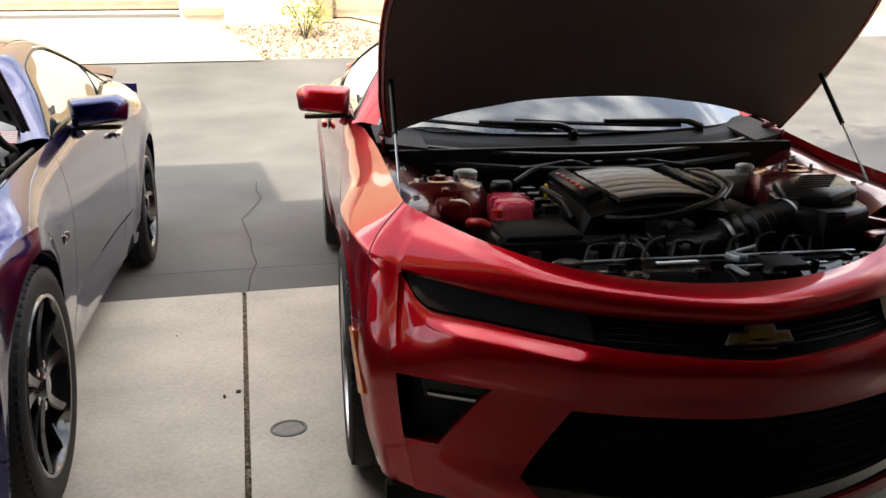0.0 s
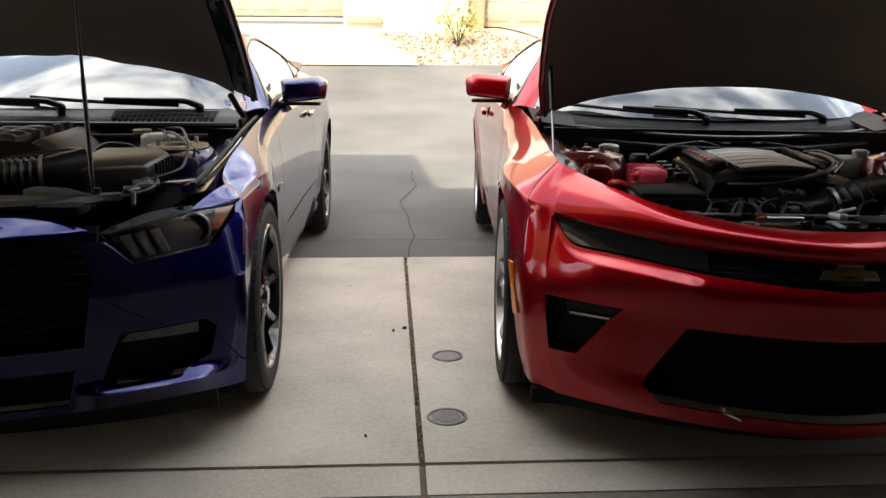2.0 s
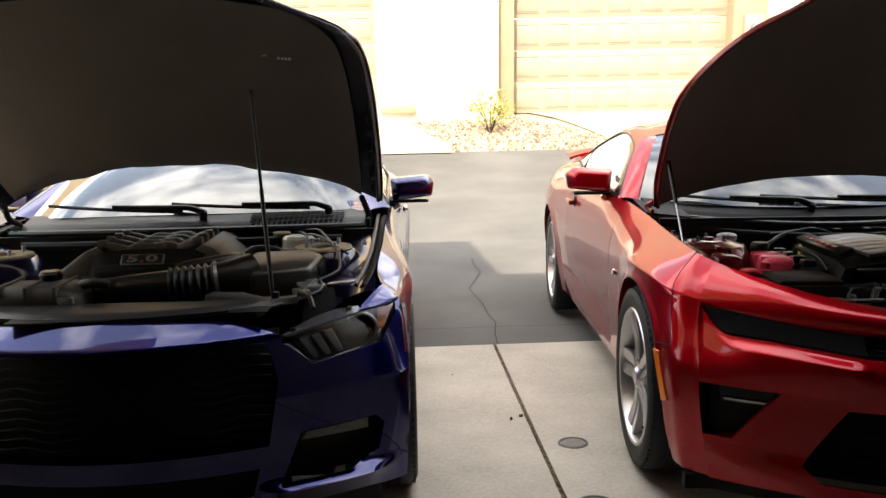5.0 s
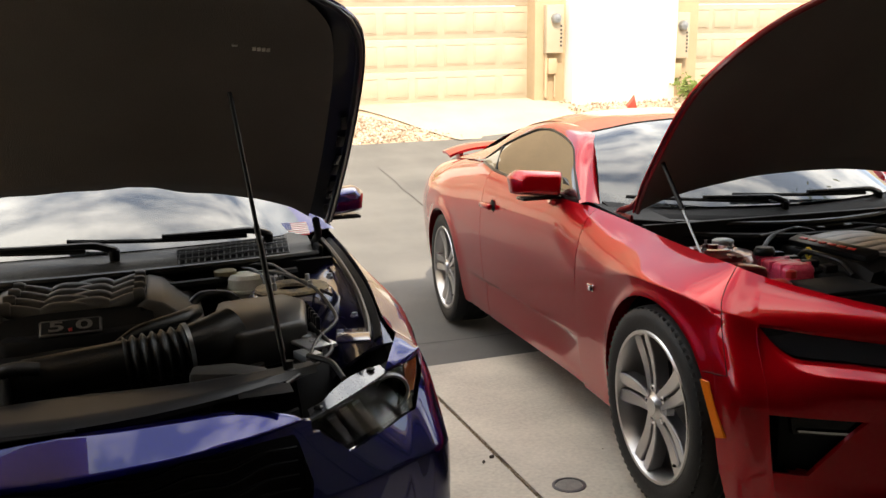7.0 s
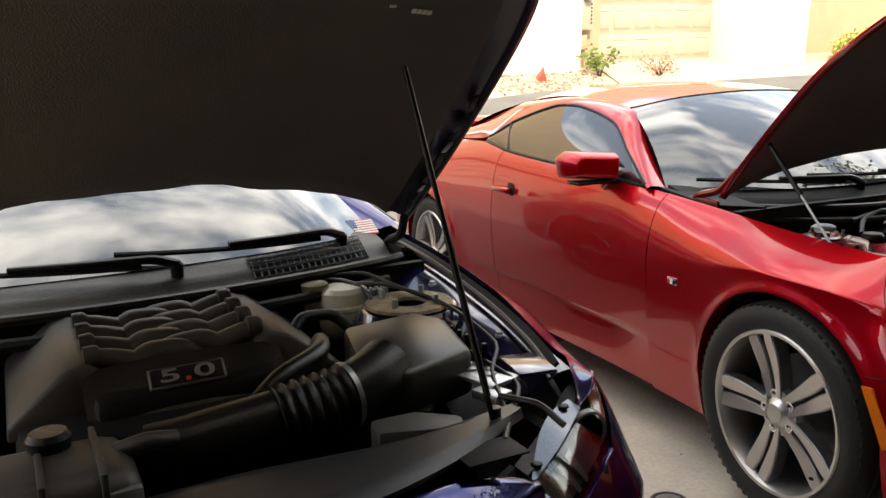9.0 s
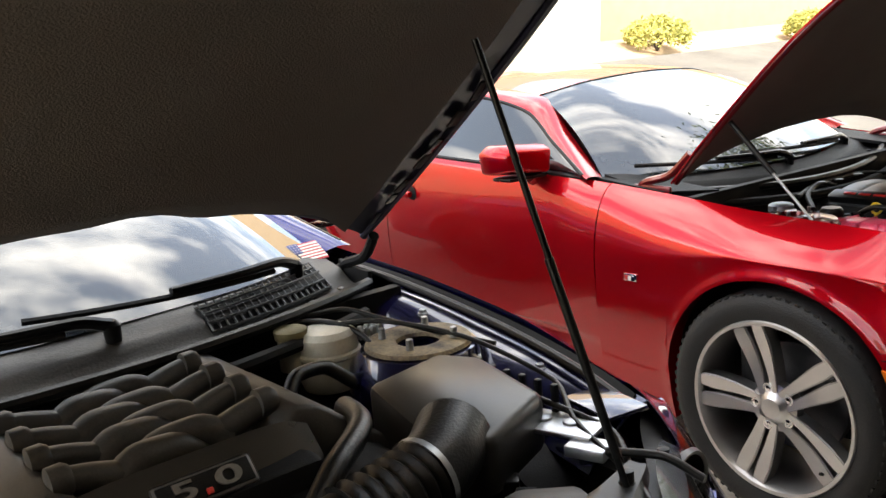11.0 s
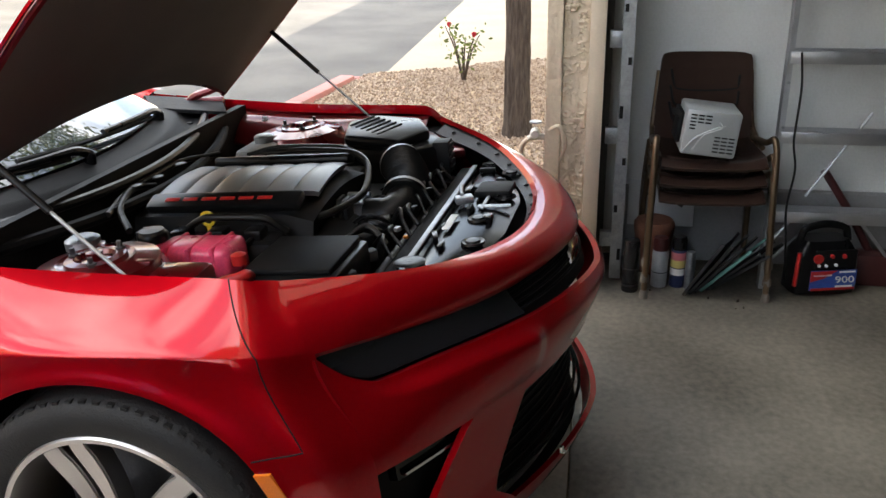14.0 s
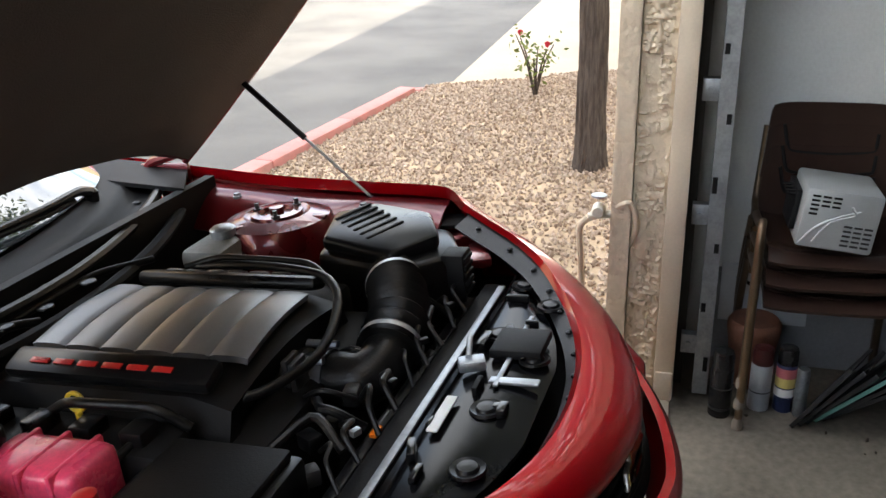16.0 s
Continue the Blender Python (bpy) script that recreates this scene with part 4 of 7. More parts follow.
def mirror_glass(parent, material, s, c, label):
    """Door mirror with shell, stalk and lower trim; c is the middle of the shell."""
    c = Vector((s * c[0], c[1], c[2]))
    bm = B()
    outline = ((-0.102, 0.052), (0.080, 0.062), (0.116, 0.034), (0.106, -0.044), (-0.092, -0.058))
    rings = []
    for y, k in ((0.066, 1.0), (0.0, 1.0), (-0.066, 0.74)):
        rings.append([bm.verts.new(c + Vector((s * (k * x + (1 - k) * 0.01), y + 0.035 * x / 0.118, 0.006 + k * z))) for x, z in outline])
    for p, q in zip(rings, rings[1:]):
        for i in range(5):
            bm.faces.new((p[i], p[(i + 1) % 5], q[(i + 1) % 5], q[i]))
    bm.faces.new(rings[0])
    bm.faces.new(rings[-1][::-1])
    bmesh.ops.recalc_face_normals(bm, faces=bm.faces)
    bmesh.ops.bevel(bm, geom=bm.edges[:], offset=0.012, segments=3, affect="EDGES", profile=0.5)
    m = part("mirror_shell", bm, material, parent, label)
    bm = B()
    box(bm, c + Vector((0, 0.074, 0.004)), (0.15, 0.006, 0.080), 0.002)
    part("mirror_face", bm, CHROME, m)
    bm = B()
    tube(bm, [c + Vector((-s * 0.07, 0.02, -0.055)), c + Vector((-s * 0.13, 0.015, -0.095)), c + Vector((-s * 0.17, -0.01, -0.125))], lambda t: 0.034 + 0.010 * t, 12, 10)
    part("mirror_stalk", bm, material, m)
    bm = B()
    box(bm, c + Vector((-s * 0.01, 0.01, -0.056)), (0.19, 0.10, 0.014), 0.006)
    part("mirror_trim", bm, PLASTIC, m)


def wiper(parent, p0, p1, bow=-0.05):
    """An arm on its pivot and a blade along the foot of the glass; bow: how far the glass swells forwards."""
    p0, p1 = Vector(p0), Vector(p1)
    def at(k, up):
        return p0.lerp(p1, k) + Vector((0, bow * 4 * k * (1 - k), up))
    bm = B()
    lathe(bm, [(0.016, -0.02), (0.018, 0.012), (0.010, 0.022)], tuple(p0), "z", 14)
    tube(bm, [at(0.0, 0.012), at(0.10, 0.030), at(0.30, 0.028), at(0.55, 0.024)], lambda t: 0.014 - 0.006 * t, 8, 16)
    w = part("wiper", bm, PLASTIC, parent)
    bm = B()
    tube(bm, [at(0.12 + 0.88 * i / 8, 0.012) for i in range(9)], 0.0075, 6, 24)
    part("blade", bm, DARK, w)


def bonnet(parent, material, hinge, angle, length, xr, xf, corner, under, tag, crown=0.03, fwd=0.10, plan=None, inset=0.055, wave=0.014, frame_paint=None):
    """The raised hood: skin above, dark liner below. xr, xf: half widths at the hinge and near the tip."""
    top = new("hood")
    top.parent = parent
    top.location, top.rotation_euler = hinge, (-radians(angle), 0, 0)
    tagged(top, tag)
    # plan outline, y forwards is negative: half width as a function of the way to the tip
    hw = crv(*plan) if plan else crv((0, xr), (0.25, xr + 0.01), (0.6, xf), (1 - corner, xf - 0.05), (1 - corner * 0.35, xf * 0.80), (1.0, xf * 0.42))
    def pt(u, v, h):
        k = v
        w = hw(k)
        x = w * (2 * u - 1)
        q = x / max(w, 1e-3)
        y = -length * k + (0.10 * (1 - (x / xf) ** 2) * -1 if k > 0.9 else 0) * ((k - 0.9) / 0.1) - fwd * max(0, 1 - 2.2 * k) * (1 - q * q)
        return Vector((x, y, crown * (1 - q * q) - 0.03 * abs(q) ** 6 + h - 0.02 * max(0, k - 0.85) / 0.15))
    bm = B()
    sheet(bm, lambda u, v: pt(u, v, 0.0), 36, 44)
    thick(bm, 0.006)
    part("skin", bm, material, top)
    bm = B()
    def in_u(u, v):
        u2 = inset + (1 - 2 * inset) * u
        v2 = 0.015 + 0.955 * v + wave * (1 - v) ** 6 * (math.sin(23 * u) + 0.6 * math.sin(41 * u + 1))
        e = min(1, 8 * min(u, 1 - u), 8 * min(v, 1 - v))
        return pt(u2, v2, -0.022 - 0.028 * e)
    sheet(bm, in_u, 36, 44)
    part("liner", bm, under, top, "dark felt hood liner")
    bm = B()
    sheet(bm, lambda u, v: pt(0.003 + 0.994 * u, 0.002 + 0.995 * v, -0.011), 36, 30)
    backed(bm, (0, 0, 0.003))
    part("inner_frame", bm, frame_paint, top, "dark inner frame of the hood")
    bm = B()   # rolled flange all round
    n = 44
    for sgn in (0, 1):
        tube(bm, [pt(0.012 + 0.976 * sgn, i / 10, -0.012) for i in range(11)], 0.011, 8, 40)
    tube(bm, [pt(i / 8, 0.992, -0.010) for i in range(9)], 0.010, 8, 30)
    part("flange", bm, frame_paint, top)
    return top, pt


def glasshouse(car, bd, paint, style, wheel_label, cy=0.50, cz=0.950, ey=0.790):
    my = cy + 0.36 * (ey - cy)
    r_wb = path3((-0.745, ey, 0.962), (-0.5, my, 0.4 * 0.962 + 0.6 * cz), (0, cy, cz), (0.5, my, 0.4 * 0.962 + 0.6 * cz), (0.745, ey, 0.962))
    r_wt = path3((-0.555, 1.31, 1.246), (-0.3, 1.245, 1.286), (0, 1.225, 1.298), (0.3, 1.245, 1.286), (0.555, 1.31, 1.246))
    bm = B()
    ruled(bm, r_wb, r_wt, 30, 20, 0.035, (0, -0.5, 0.7))
    part("windscreen", bm, WIND, car)
    bm = B()
    tube(bm, [r_wt(i / 16) + Vector((0, -0.003, -0.001)) for i in range(17)], 0.0045, 6, 40)
    part("windscreen_trim", bm, PLASTIC, car)
    r_rt = path3((-0.50, 2.38, 1.245), (-0.25, 2.46, 1.283), (0, 2.48, 1.295), (0.25, 2.46, 1.283), (0.50, 2.38, 1.245))
    bm = B()
    ruled(bm, r_wt, r_rt, 30, 24, 0.042)
    part("roof", bm, paint, car)
    r_rb = path3((-0.62, 3.06, 1.045), (-0.3, 3.16, 1.052), (0, 3.19, 1.055), (0.3, 3.16, 1.052), (0.62, 3.06, 1.045))
    bm = B()
    ruled(bm, r_rt, r_rb, 24, 16, 0.02)
    part("rear_glass", bm, GLASS_DARK, car)
    bm = B()
    sheet(bm, lambda u, v: Vector(((2 * u - 1) * (0.64 - 0.02 * v), 3.19 - 0.13 * (2 * u - 1) ** 2 + (0.57 + 0.13 * (2 * u - 1) ** 2) * v, 1.052 - 0.085 * v + 0.02 * math.sin(math.pi * v))), 20, 10)
    part("boot_lid", bm, paint, car)
    for s in (-1, 1):
        P_ = flipx(path3((0.745, ey, 0.962), (0.652, 1.04, 1.105), (0.555, 1.31, 1.246), (0.545, 1.75, 1.285), (0.50, 2.38, 1.245), (0.555, 2.70, 1.15), (0.62, 3.06, 1.045)), s)
        Q_ = flipx(path3((0.845, ey - 0.015, 0.972), (0.762, 1.02, 1.085), (0.668, 1.30, 1.205), (0.640, 1.70, 1.258), (0.715, 2.06, 1.180), (0.795, 2.30, 1.075), (0.735, 3.06, 1.035)), s)
        bm = B()
        ruled(bm, P_, Q_, 60, 8, 0.012, (s * 0.6, 0, 0.8))
        part("roof_rail", bm, paint, car, smooth=60)
        bm = B()
        top = lambda t: Q_(0.02 + 0.79 * t) + Vector((s * -0.004, 0, -0.004))
        def belt(t):
            y = 0.80 + 1.46 * t
            return Vector((s * (bd.xi(y) - 0.006), y, bd.zi(y) - 0.002))
        ruled(bm, top, belt, 40, 10, 0.012, (s, 0, 0))
        part("side_window", bm, GLASS_DARK, car)
        bm = B()
        tube(bm, [top(i / 14) for i in range(15)], 0.008, 6, 50)
        tube(bm, [belt(i / 10) + Vector((s * 0.004, 0, 0.003)) for i in range(11)], 0.009, 6, 30)
        rod(bm, top(0.86) + Vector((s * 0.006, 0, 0)), belt(0.79) + Vector((s * 0.006, 0, 0)), 0.007, seg=6)
        part("window_trim", bm, PLASTIC, car)
        bm = B()   # triangular foot of the mirror
        prism(bm, [(0.80, 0.985), (1.02, 1.0), (1.02, 1.07)], 0, 0.012)
        turned(bm, Matrix(((0, 0, s, s * 0.795), (1, 0, 0, 0.03), (0, 1, 0, -0.01), (0, 0, 0, 1))))
        part("mirror_foot", bm, PLASTIC, car)
        wheel(car, "wheel", s * 0.915, 0.0, s, style, label=wheel_label)
        wheel(car, "wheel", s * 0.920, bd.wb, s, style, label=wheel_label)



# ---- the red coupe ----
CAR_R = pose(1.238, 0.619, -0.045, 0, 0, -3.92) @ pose(0, 0, 0, -4.9, 0, 0)
red = thing("car", "metallic red two-door coupe with its hood propped open", "car", CAR_R, "parked coupes")
rb = Body(
    W=crv((-0.44, 0.862), (-0.3, 0.900), (-0.15, 0.918), (0, 0.925), (0.4, 0.900), (0.9, 0.900), (1.6, 0.915), (2.2, 0.930), (2.81, 0.940), (3.2, 0.93), (3.6, 0.87), (3.8, 0.76)),
    xi=crv((-0.44, 0.755), (-0.28, 0.760), (0.26, 0.765), (0.74, 0.80), (0.95, 0.835), (1.9, 0.838), (2.3, 0.80), (2.8, 0.74), (3.76, 0.64)),
    zi=crv((-0.44, 0.872), (-0.28, 0.880), (0.09, 0.898), (0.45, 0.930), (0.74, 0.960), (1.0, 0.985), (1.9, 1.025), (2.3, 1.055), (2.8, 1.045), (3.3, 1.01), (3.76, 0.965)),
    wb=2.812, R=0.384, sill=crv((-0.44, 0.19), (0.5, 0.20), (2.3, 0.215), (3.3, 0.25), (3.76, 0.34)),
    y_top=-0.282, z_top=0.88, zs=0.70, bump=0.10, drop=0.045, power=1.79, turn=4.2,
    xe=crv((0.15, 0.868), (0.4, 0.872), (0.55, 0.866), (0.66, 0.858), (0.738, 0.843), (0.79, 0.824), (0.835, 0.800), (0.88, 0.768)),
    yc=crv((0.10, -0.77), (0.16, -0.850), (0.22, -0.875), (0.30, -0.845), (0.45, -0.862), (0.585, -0.912), (0.66, -0.86), (0.70, -0.835), (0.74, -0.79), (0.84, -0.60), (0.89, -0.54)))
for s in (-1, 1):
    rb.panel("door", 0.703, 1.985, s, red, RED)
    rb.panel("quarter_panel", 1.990, 3.76, s, red, RED)

# front end
r_stop = crv((0, 0.690), (0.4, 0.698), (0.62, 0.716), (0.79, 0.738))
r_sbot = crv((0, 0.612), (0.36, 0.626), (0.60, 0.642), (0.715, 0.646), (0.750, 0.668), (0.784, 0.726))
r_plan = crv((0, -0.737), (0.1, -0.731), (0.2, -0.712), (0.3, -0.678), (0.4, -0.630), (0.5, -0.567), (0.58, -0.490), (0.64, -0.414), (0.70, -0.337), (0.757, -0.27))
def r_in(x):
    """The hood edge of the nose."""
    return Vector((x, r_plan(abs(x)), 0.752 + 0.124 * (abs(x) / 0.77) ** 2.3))


# Plan lines of the nose: hood edge, shoulder and flank, from the lamp's outer corner back to the door
LAMP = 0.375                          # way along the skin (0 nose, 1 door) at the outer corner of the lamp
r_hood_line = path3((0.70, -0.337, 0.852), (0.758, -0.262, 0.879), (0.764, -0.08, 0.890), (0.766, 0.14, 0.903), (0.775, 0.43, 0.930), (0.797, 0.698, 0.957))
r_shoulder = path3((0.784, -0.429, 0.738), (0.862, -0.345, 0.762), (0.908, -0.17, 0.788), (0.922, 0.08, 0.792), (0.904, 0.42, 0.745), (0.899, 0.698, 0.700))
r_flank = path3((0.815, -0.530, 0.0), (0.890, -0.438, 0.0), (0.915, -0.19, 0.0), (0.925, 0.08, 0.0), (0.905, 0.42, 0.0), (0.899, 0.698, 0.0))


def ease(k):
    k = min(1.0, max(0.0, k))
    return k * k * (3 - 2 * k)


def r_low(t, z):
    """The flank under the shoulder at way t behind the lamp's corner (0..1) and height z."""
    p, q = r_shoulder(t), r_flank(t)
    k = ease((p.z - z) / (p.z - 0.50))
    x, y = p.x + (q.x - p.x) * k, p.y + (q.y - p.y) * k
    x -= 0.05 * max(0.0, (0.60 - z) / 0.45) ** 2
    d = math.hypot(y, z - 0.355)
    x += 0.009 * math.exp(-(((d - rb.R) / 0.028) ** 2)) * ease((p.z - z) / 0.03 + 0.4)
    return Vector((x, y, z))


def r_face(x, z, d=0.0):
    """The front between the two folds under the lamps' outer corners."""
    e = r_low(0.0, min(max(z, 0.10), 0.738))
    u = min(1.0, abs(x) / e.x)
    c = rb.yc(z)
    return Vector((x, c + (e.y - c) * u**1.72 + d, z))


rb.face = r_face


def r_edge(a):
    """Hood edge and shoulder at way a, from -1 (door) over the nose (0) to 1."""
    k, sg = abs(a), (1 if a >= 0 else -1)
    if k <= LAMP:
        h, t = r_in(0.70 * k / LAMP), r_face(0.784 * k / LAMP, r_stop(0.784 * k / LAMP))
    else:
        h, t = r_hood_line((k - LAMP) / (1 - LAMP)), r_shoulder((k - LAMP) / (1 - LAMP))
    return Vector((sg * h.x, h.y, h.z)), Vector((sg * t.x, t.y, t.z))


def r_upper(a, v):
    """The skin from the hood edge (0) to the shoulder or the lamp's upper edge (1)."""
    h, t = r_edge(a)
    m = h.lerp(t, 0.5)
    sg = 1 if a >= 0 else -1
    back = ease((abs(a) - 0.80) / 0.20)
    side = Vector((t.x - sg * (0.017 - 0.005 * back), m.y, h.z - 0.074 + 0.029 * back))
    out = Vector((t.x - h.x, t.y - h.y, 0)).normalized()
    brow = Vector((t.x, t.y, h.z - 0.004)) + out * 0.030
    c = brow.lerp(side, ease((abs(a) - 0.13) / 0.36))
    return h * (1 - v) ** 2 + c * (2 * v * (1 - v)) + t * v**2


def r_fender(s):
    ts = list(np.linspace(0, 1, 90))
    yy = [r_low(t, 0.45).y for t in ts]
    ts += [float(np.interp(-rb.R * math.cos(math.pi * i / 36), yy, ts)) for i in range(37)]
    ts = sorted(ts)
    bm = B()
    g = []
    for t in ts:
        z = 0.6
        for _ in range(12):
            y = r_low(t, z).y
            z = max(rb.sill(y), 0.355 + math.sqrt(rb.R**2 - y * y)) if abs(y) < rb.R else (0.165 if y < 0 else rb.sill(y))
        top = r_shoulder(t).z
        z = min(z, top - 0.006)
        col = [r_upper(s * (LAMP + (1 - LAMP) * t), j / 14) for j in range(15)]
        for j in range(1, 25):
            p = r_low(t, top + (z - top) * j / 24)
            col.append(Vector((s * p.x, p.y, p.z)))
        e = col[-1]
        col += [Vector((e.x - s * 0.02, e.y, e.z + 0.004)), Vector((e.x - s * 0.06, e.y, e.z + 0.01))]
        g.append([bm.verts.new(p) for p in [col[0] + Vector((-s * 0.004, 0, -0.03))] + col])
    for p, q in zip(g, g[1:]):
        for j in range(len(p) - 1):
            bm.faces.new((p[j], q[j], q[j + 1], p[j + 1]))
    fender = part("fender", bm, RED, red, smooth=50)
    # gap between fender and bumper: down from the hood edge, then back to the wheel arch
    tj = 0.195
    aj = s * (LAMP + (1 - LAMP) * tj)
    line = [r_upper(aj, i / 8) for i in range(9)]
    def low(t, z):
        p = r_low(t, z)
        return Vector((s * p.x, p.y, p.z))
    zt = r_shoulder(tj).z
    line += [low(tj, zt + (0.585 - zt) * i / 6) for i in range(1, 7)]
    bm = B()
    tube(bm, line, 0.0016, 6, smooth=False)
    tube(bm, [low(tj + 0.10 * i / 6, 0.583 - 0.008 * i / 6) for i in range(7)], 0.0016, 6, smooth=False)
    part("panel_gap", bm, DARK, fender)
    return fender


for s in (-1, 1):
    r_fender(s)
def r_crease(x, z):
    a = abs(x)
    dz = z - (r_sbot(a) - 0.030)
    k = 1 - dz / 0.020 if dz > 0 else 1 + dz / 0.11
    return -0.026 * max(0, k) * min(1, max(0, (a - 0.37) / 0.05)) * min(1, max(0, (0.775 - a) / 0.10))
FOG_R = [(0.560, 0.492), (0.7665, 0.492), (0.7645, 0.312), (0.690, 0.312)]
GRILLE_R = [(-0.513, 0.262), (-0.395, 0.462), (0.395, 0.462), (0.513, 0.262), (0.47, 0.212), (-0.47, 0.212)]
def r_bumper(x, z):
    k = x / 0.768
    x = k * r_low(0.0, z).x
    z = z if z < 0.56 else 0.56 + (z - 0.56) * (r_sbot(abs(x)) - 0.56) / 0.104
    return r_face(x, z, r_crease(x, z))
pierced("bumper", list(np.linspace(-0.768, 0.768, 181)), list(np.linspace(0.160, 0.664, 76)), r_bumper,
        [GRILLE_R, FOG_R, [(-x, z) for x, z in FOG_R]], red, RED)
rb.band("slot_back", -0.79, 0.79, lambda x: r_stop(x) + 0.004, lambda x: 0.60, red, DARK, d=0.05, nu=60, nv=6, t=0.01)
bm = B()     # dark tray that closes the nose below the radiator cover
sheet(bm, lambda u, v: Vector((1.5 * (u - 0.5), (r_face(1.5 * (u - 0.5), 0.64).y + 0.055) * (1 - v) - 0.36 * v, 0.640)), 40, 4)
backed(bm, (0, 0, -0.01))
part("nose_tray", bm, DARK, red)
rb.band("splitter", -0.84, 0.84, lambda x: 0.158, lambda x: 0.105, red, DARK, d=0.035, nu=50, nv=3, t=0.03)
for s in (-1, 1):
    # fog opening: a dark pocket with a lamp bar
    rb.quad("fog_pocket", [(0.66, 0.300), (0.762, 0.300), (0.766, 0.505), (0.53, 0.505)], s, red, DARK, d=0.05)
    rb.quad("fog_bezel", [(0.590, 0.435), (0.742, 0.430), (0.750, 0.488), (0.568, 0.488)], s, red, GLOSS, d=0.03)
    rb.quad("fog_lamp", [(0.605, 0.442), (0.735, 0.440), (0.737, 0.447), (0.605, 0.449)], s, red, CHROME, d=0.018)
    # chrome sliver stands in for the highlight at the pocket's foot
    rb.quad("pocket_glint", [(0.69, 0.317), (0.728, 0.319), (0.728, 0.324), (0.69, 0.321)], s, red, CHROME, d=0.03)
    bm = B()     # painted ledge at the foot of the pocket
    sheet(bm, lambda u, v: rb.face(s * (0.688 + 0.052 * u), 0.314 - 0.012 * (1 - v), 0.075 * v - 0.002), 6, 4)
    thick(bm, 0.004)
    part("pocket_ledge", bm, RED, red)
    # headlamp: smoked lens over a dark housing
    rb.band("headlamp_lens", s * 0.37 if s > 0 else -0.770, 0.770 if s > 0 else -0.37, lambda x: r_stop(x) - 0.006, lambda x: r_sbot(x) + 0.006, red, SMOKE, d=0.012, nu=40, nv=6, t=0.006, label="smoked dark headlamp lens")
    rb.quad("headlamp_blade", [(0.45, 0.645), (0.68, 0.664), (0.745, 0.705), (0.45, 0.672)], s, red, GREY_PLASTIC, d=0.034, t=0.01)
    # amber side marker and the small badge behind the wheel
    bm = B()
    def on_flank(y, z):
        t = min(np.linspace(0, 0.6, 240), key=lambda q: abs(r_low(q, z).y - y))
        p = r_low(t, z)
        return Vector((s * (p.x - 0.002), p.y, z))
    lo = [on_flank(y, z) for y, z in ((-0.330, 0.552), (-0.357, 0.550), (-0.424, 0.392), (-0.394, 0.384))]
    hi = [p + Vector((s * 0.010, 0, 0)) for p in lo]
    a = [bm.verts.new(p) for p in lo]
    b = [bm.verts.new(p) for p in hi]
    bm.faces.new(b)
    for i in range(4):
        bm.faces.new((a[i], a[(i + 1) % 4], b[(i + 1) % 4], b[i]))
    part("side_marker", bm, AMBER, red, "amber side marker")
    bm = B()
    xb = rb.side(0.53, 0.45).x
    box(bm, (s * (xb + 0.004), 0.53, 0.668), (0.010, 0.055, 0.026), 0.003)
    bd = part("fender_badge", bm, CHROME, red, "small tricolour fender badge")
    for k, m_ in enumerate((RED_MARK, LABEL, BLUE)):
        bm = B()
        box(bm, (s * (xb + 0.010), 0.53 + 0.014 * (1 - k), 0.666), (0.004, 0.013, 0.016))
        part("stripe", bm, m_, bd)
    # door handle
    bm = B()
    xh = rb.side(1.84, 0.33).x
    box(bm, (s * (xh + 0.012), 1.86, 0.855), (0.028, 0.17, 0.030), 0.010)
    part("door_handle", bm, RED, red)
    bm = B()
    lathe(bm, [(0.0001, 0.001), (0.035, 0.001), (0.040, 0.004)], (s * (xh - 0.006), 1.80, 0.852), "x", 20)
    part("handle_cup", bm, DARK, red)
    mirror_glass(red, RED, s, (0.935, 1.02, 1.035), "red door mirror")
# lower grille with mesh bars
rb.band("grille_back", -0.53, 0.53, lambda x: 0.476, lambda x: 0.213, red, DARK, d=0.07, nu=40, nv=6)
for i in range(9):
    z = 0.232 + 0.027 * i
    w = min(0.495, 0.515 - 0.63 * (z - 0.272))
    bm = B()
    tube(bm, [rb.face(-w + 2 * w * k / 10, z, 0.045) for k in range(11)], 0.005, 6, 20)
    part("grille_bar", bm, DARK, red)
for i in range(4):
    bm = B()
    tube(bm, [rb.face(-0.36 + 0.72 * k / 10, 0.632 + 0.013 * i, 0.035) for k in range(11)], 0.004, 6, 20)
    part("grille_bar", bm, DARK, red)
# badge on the nose: a plain gold and chrome cross bar
bm = B()
prism(bm, [(-0.085, -0.014), (-0.045, -0.014), (-0.04, -0.03), (0.04, -0.03), (0.045, -0.014), (0.085, -0.014), (0.072, 0.014), (0.04, 0.014), (0.036, 0.03), (-0.036, 0.03), (-0.04, 0.014), (-0.072, 0.014)], 0, 0.008, 0.002)
turned(bm, Matrix.Translation((0.0, -0.828, 0.648)) @ Matrix.Rotation(radians(78), 4, "X"))
nb = part("nose_badge", bm, RIM_GREY, red, "gold and chrome nose badge")
bm = B()
prism(bm, [(-0.075, -0.008), (-0.037, -0.008), (-0.033, -0.023), (0.033, -0.023), (0.037, -0.008), (0.075, -0.008), (0.065, 0.008), (0.033, 0.008), (0.029, 0.023), (-0.029, 0.023), (-0.033, 0.008), (-0.065, 0.008)], 0.006, 0.010)
turned(bm, Matrix.Translation((0.0, -0.828, 0.648)) @ Matrix.Rotation(radians(78), 4, "X"))
part("badge_face", bm, GOLD, nb)
# chrome hook put in for a bright glint on the chin
bm = B()
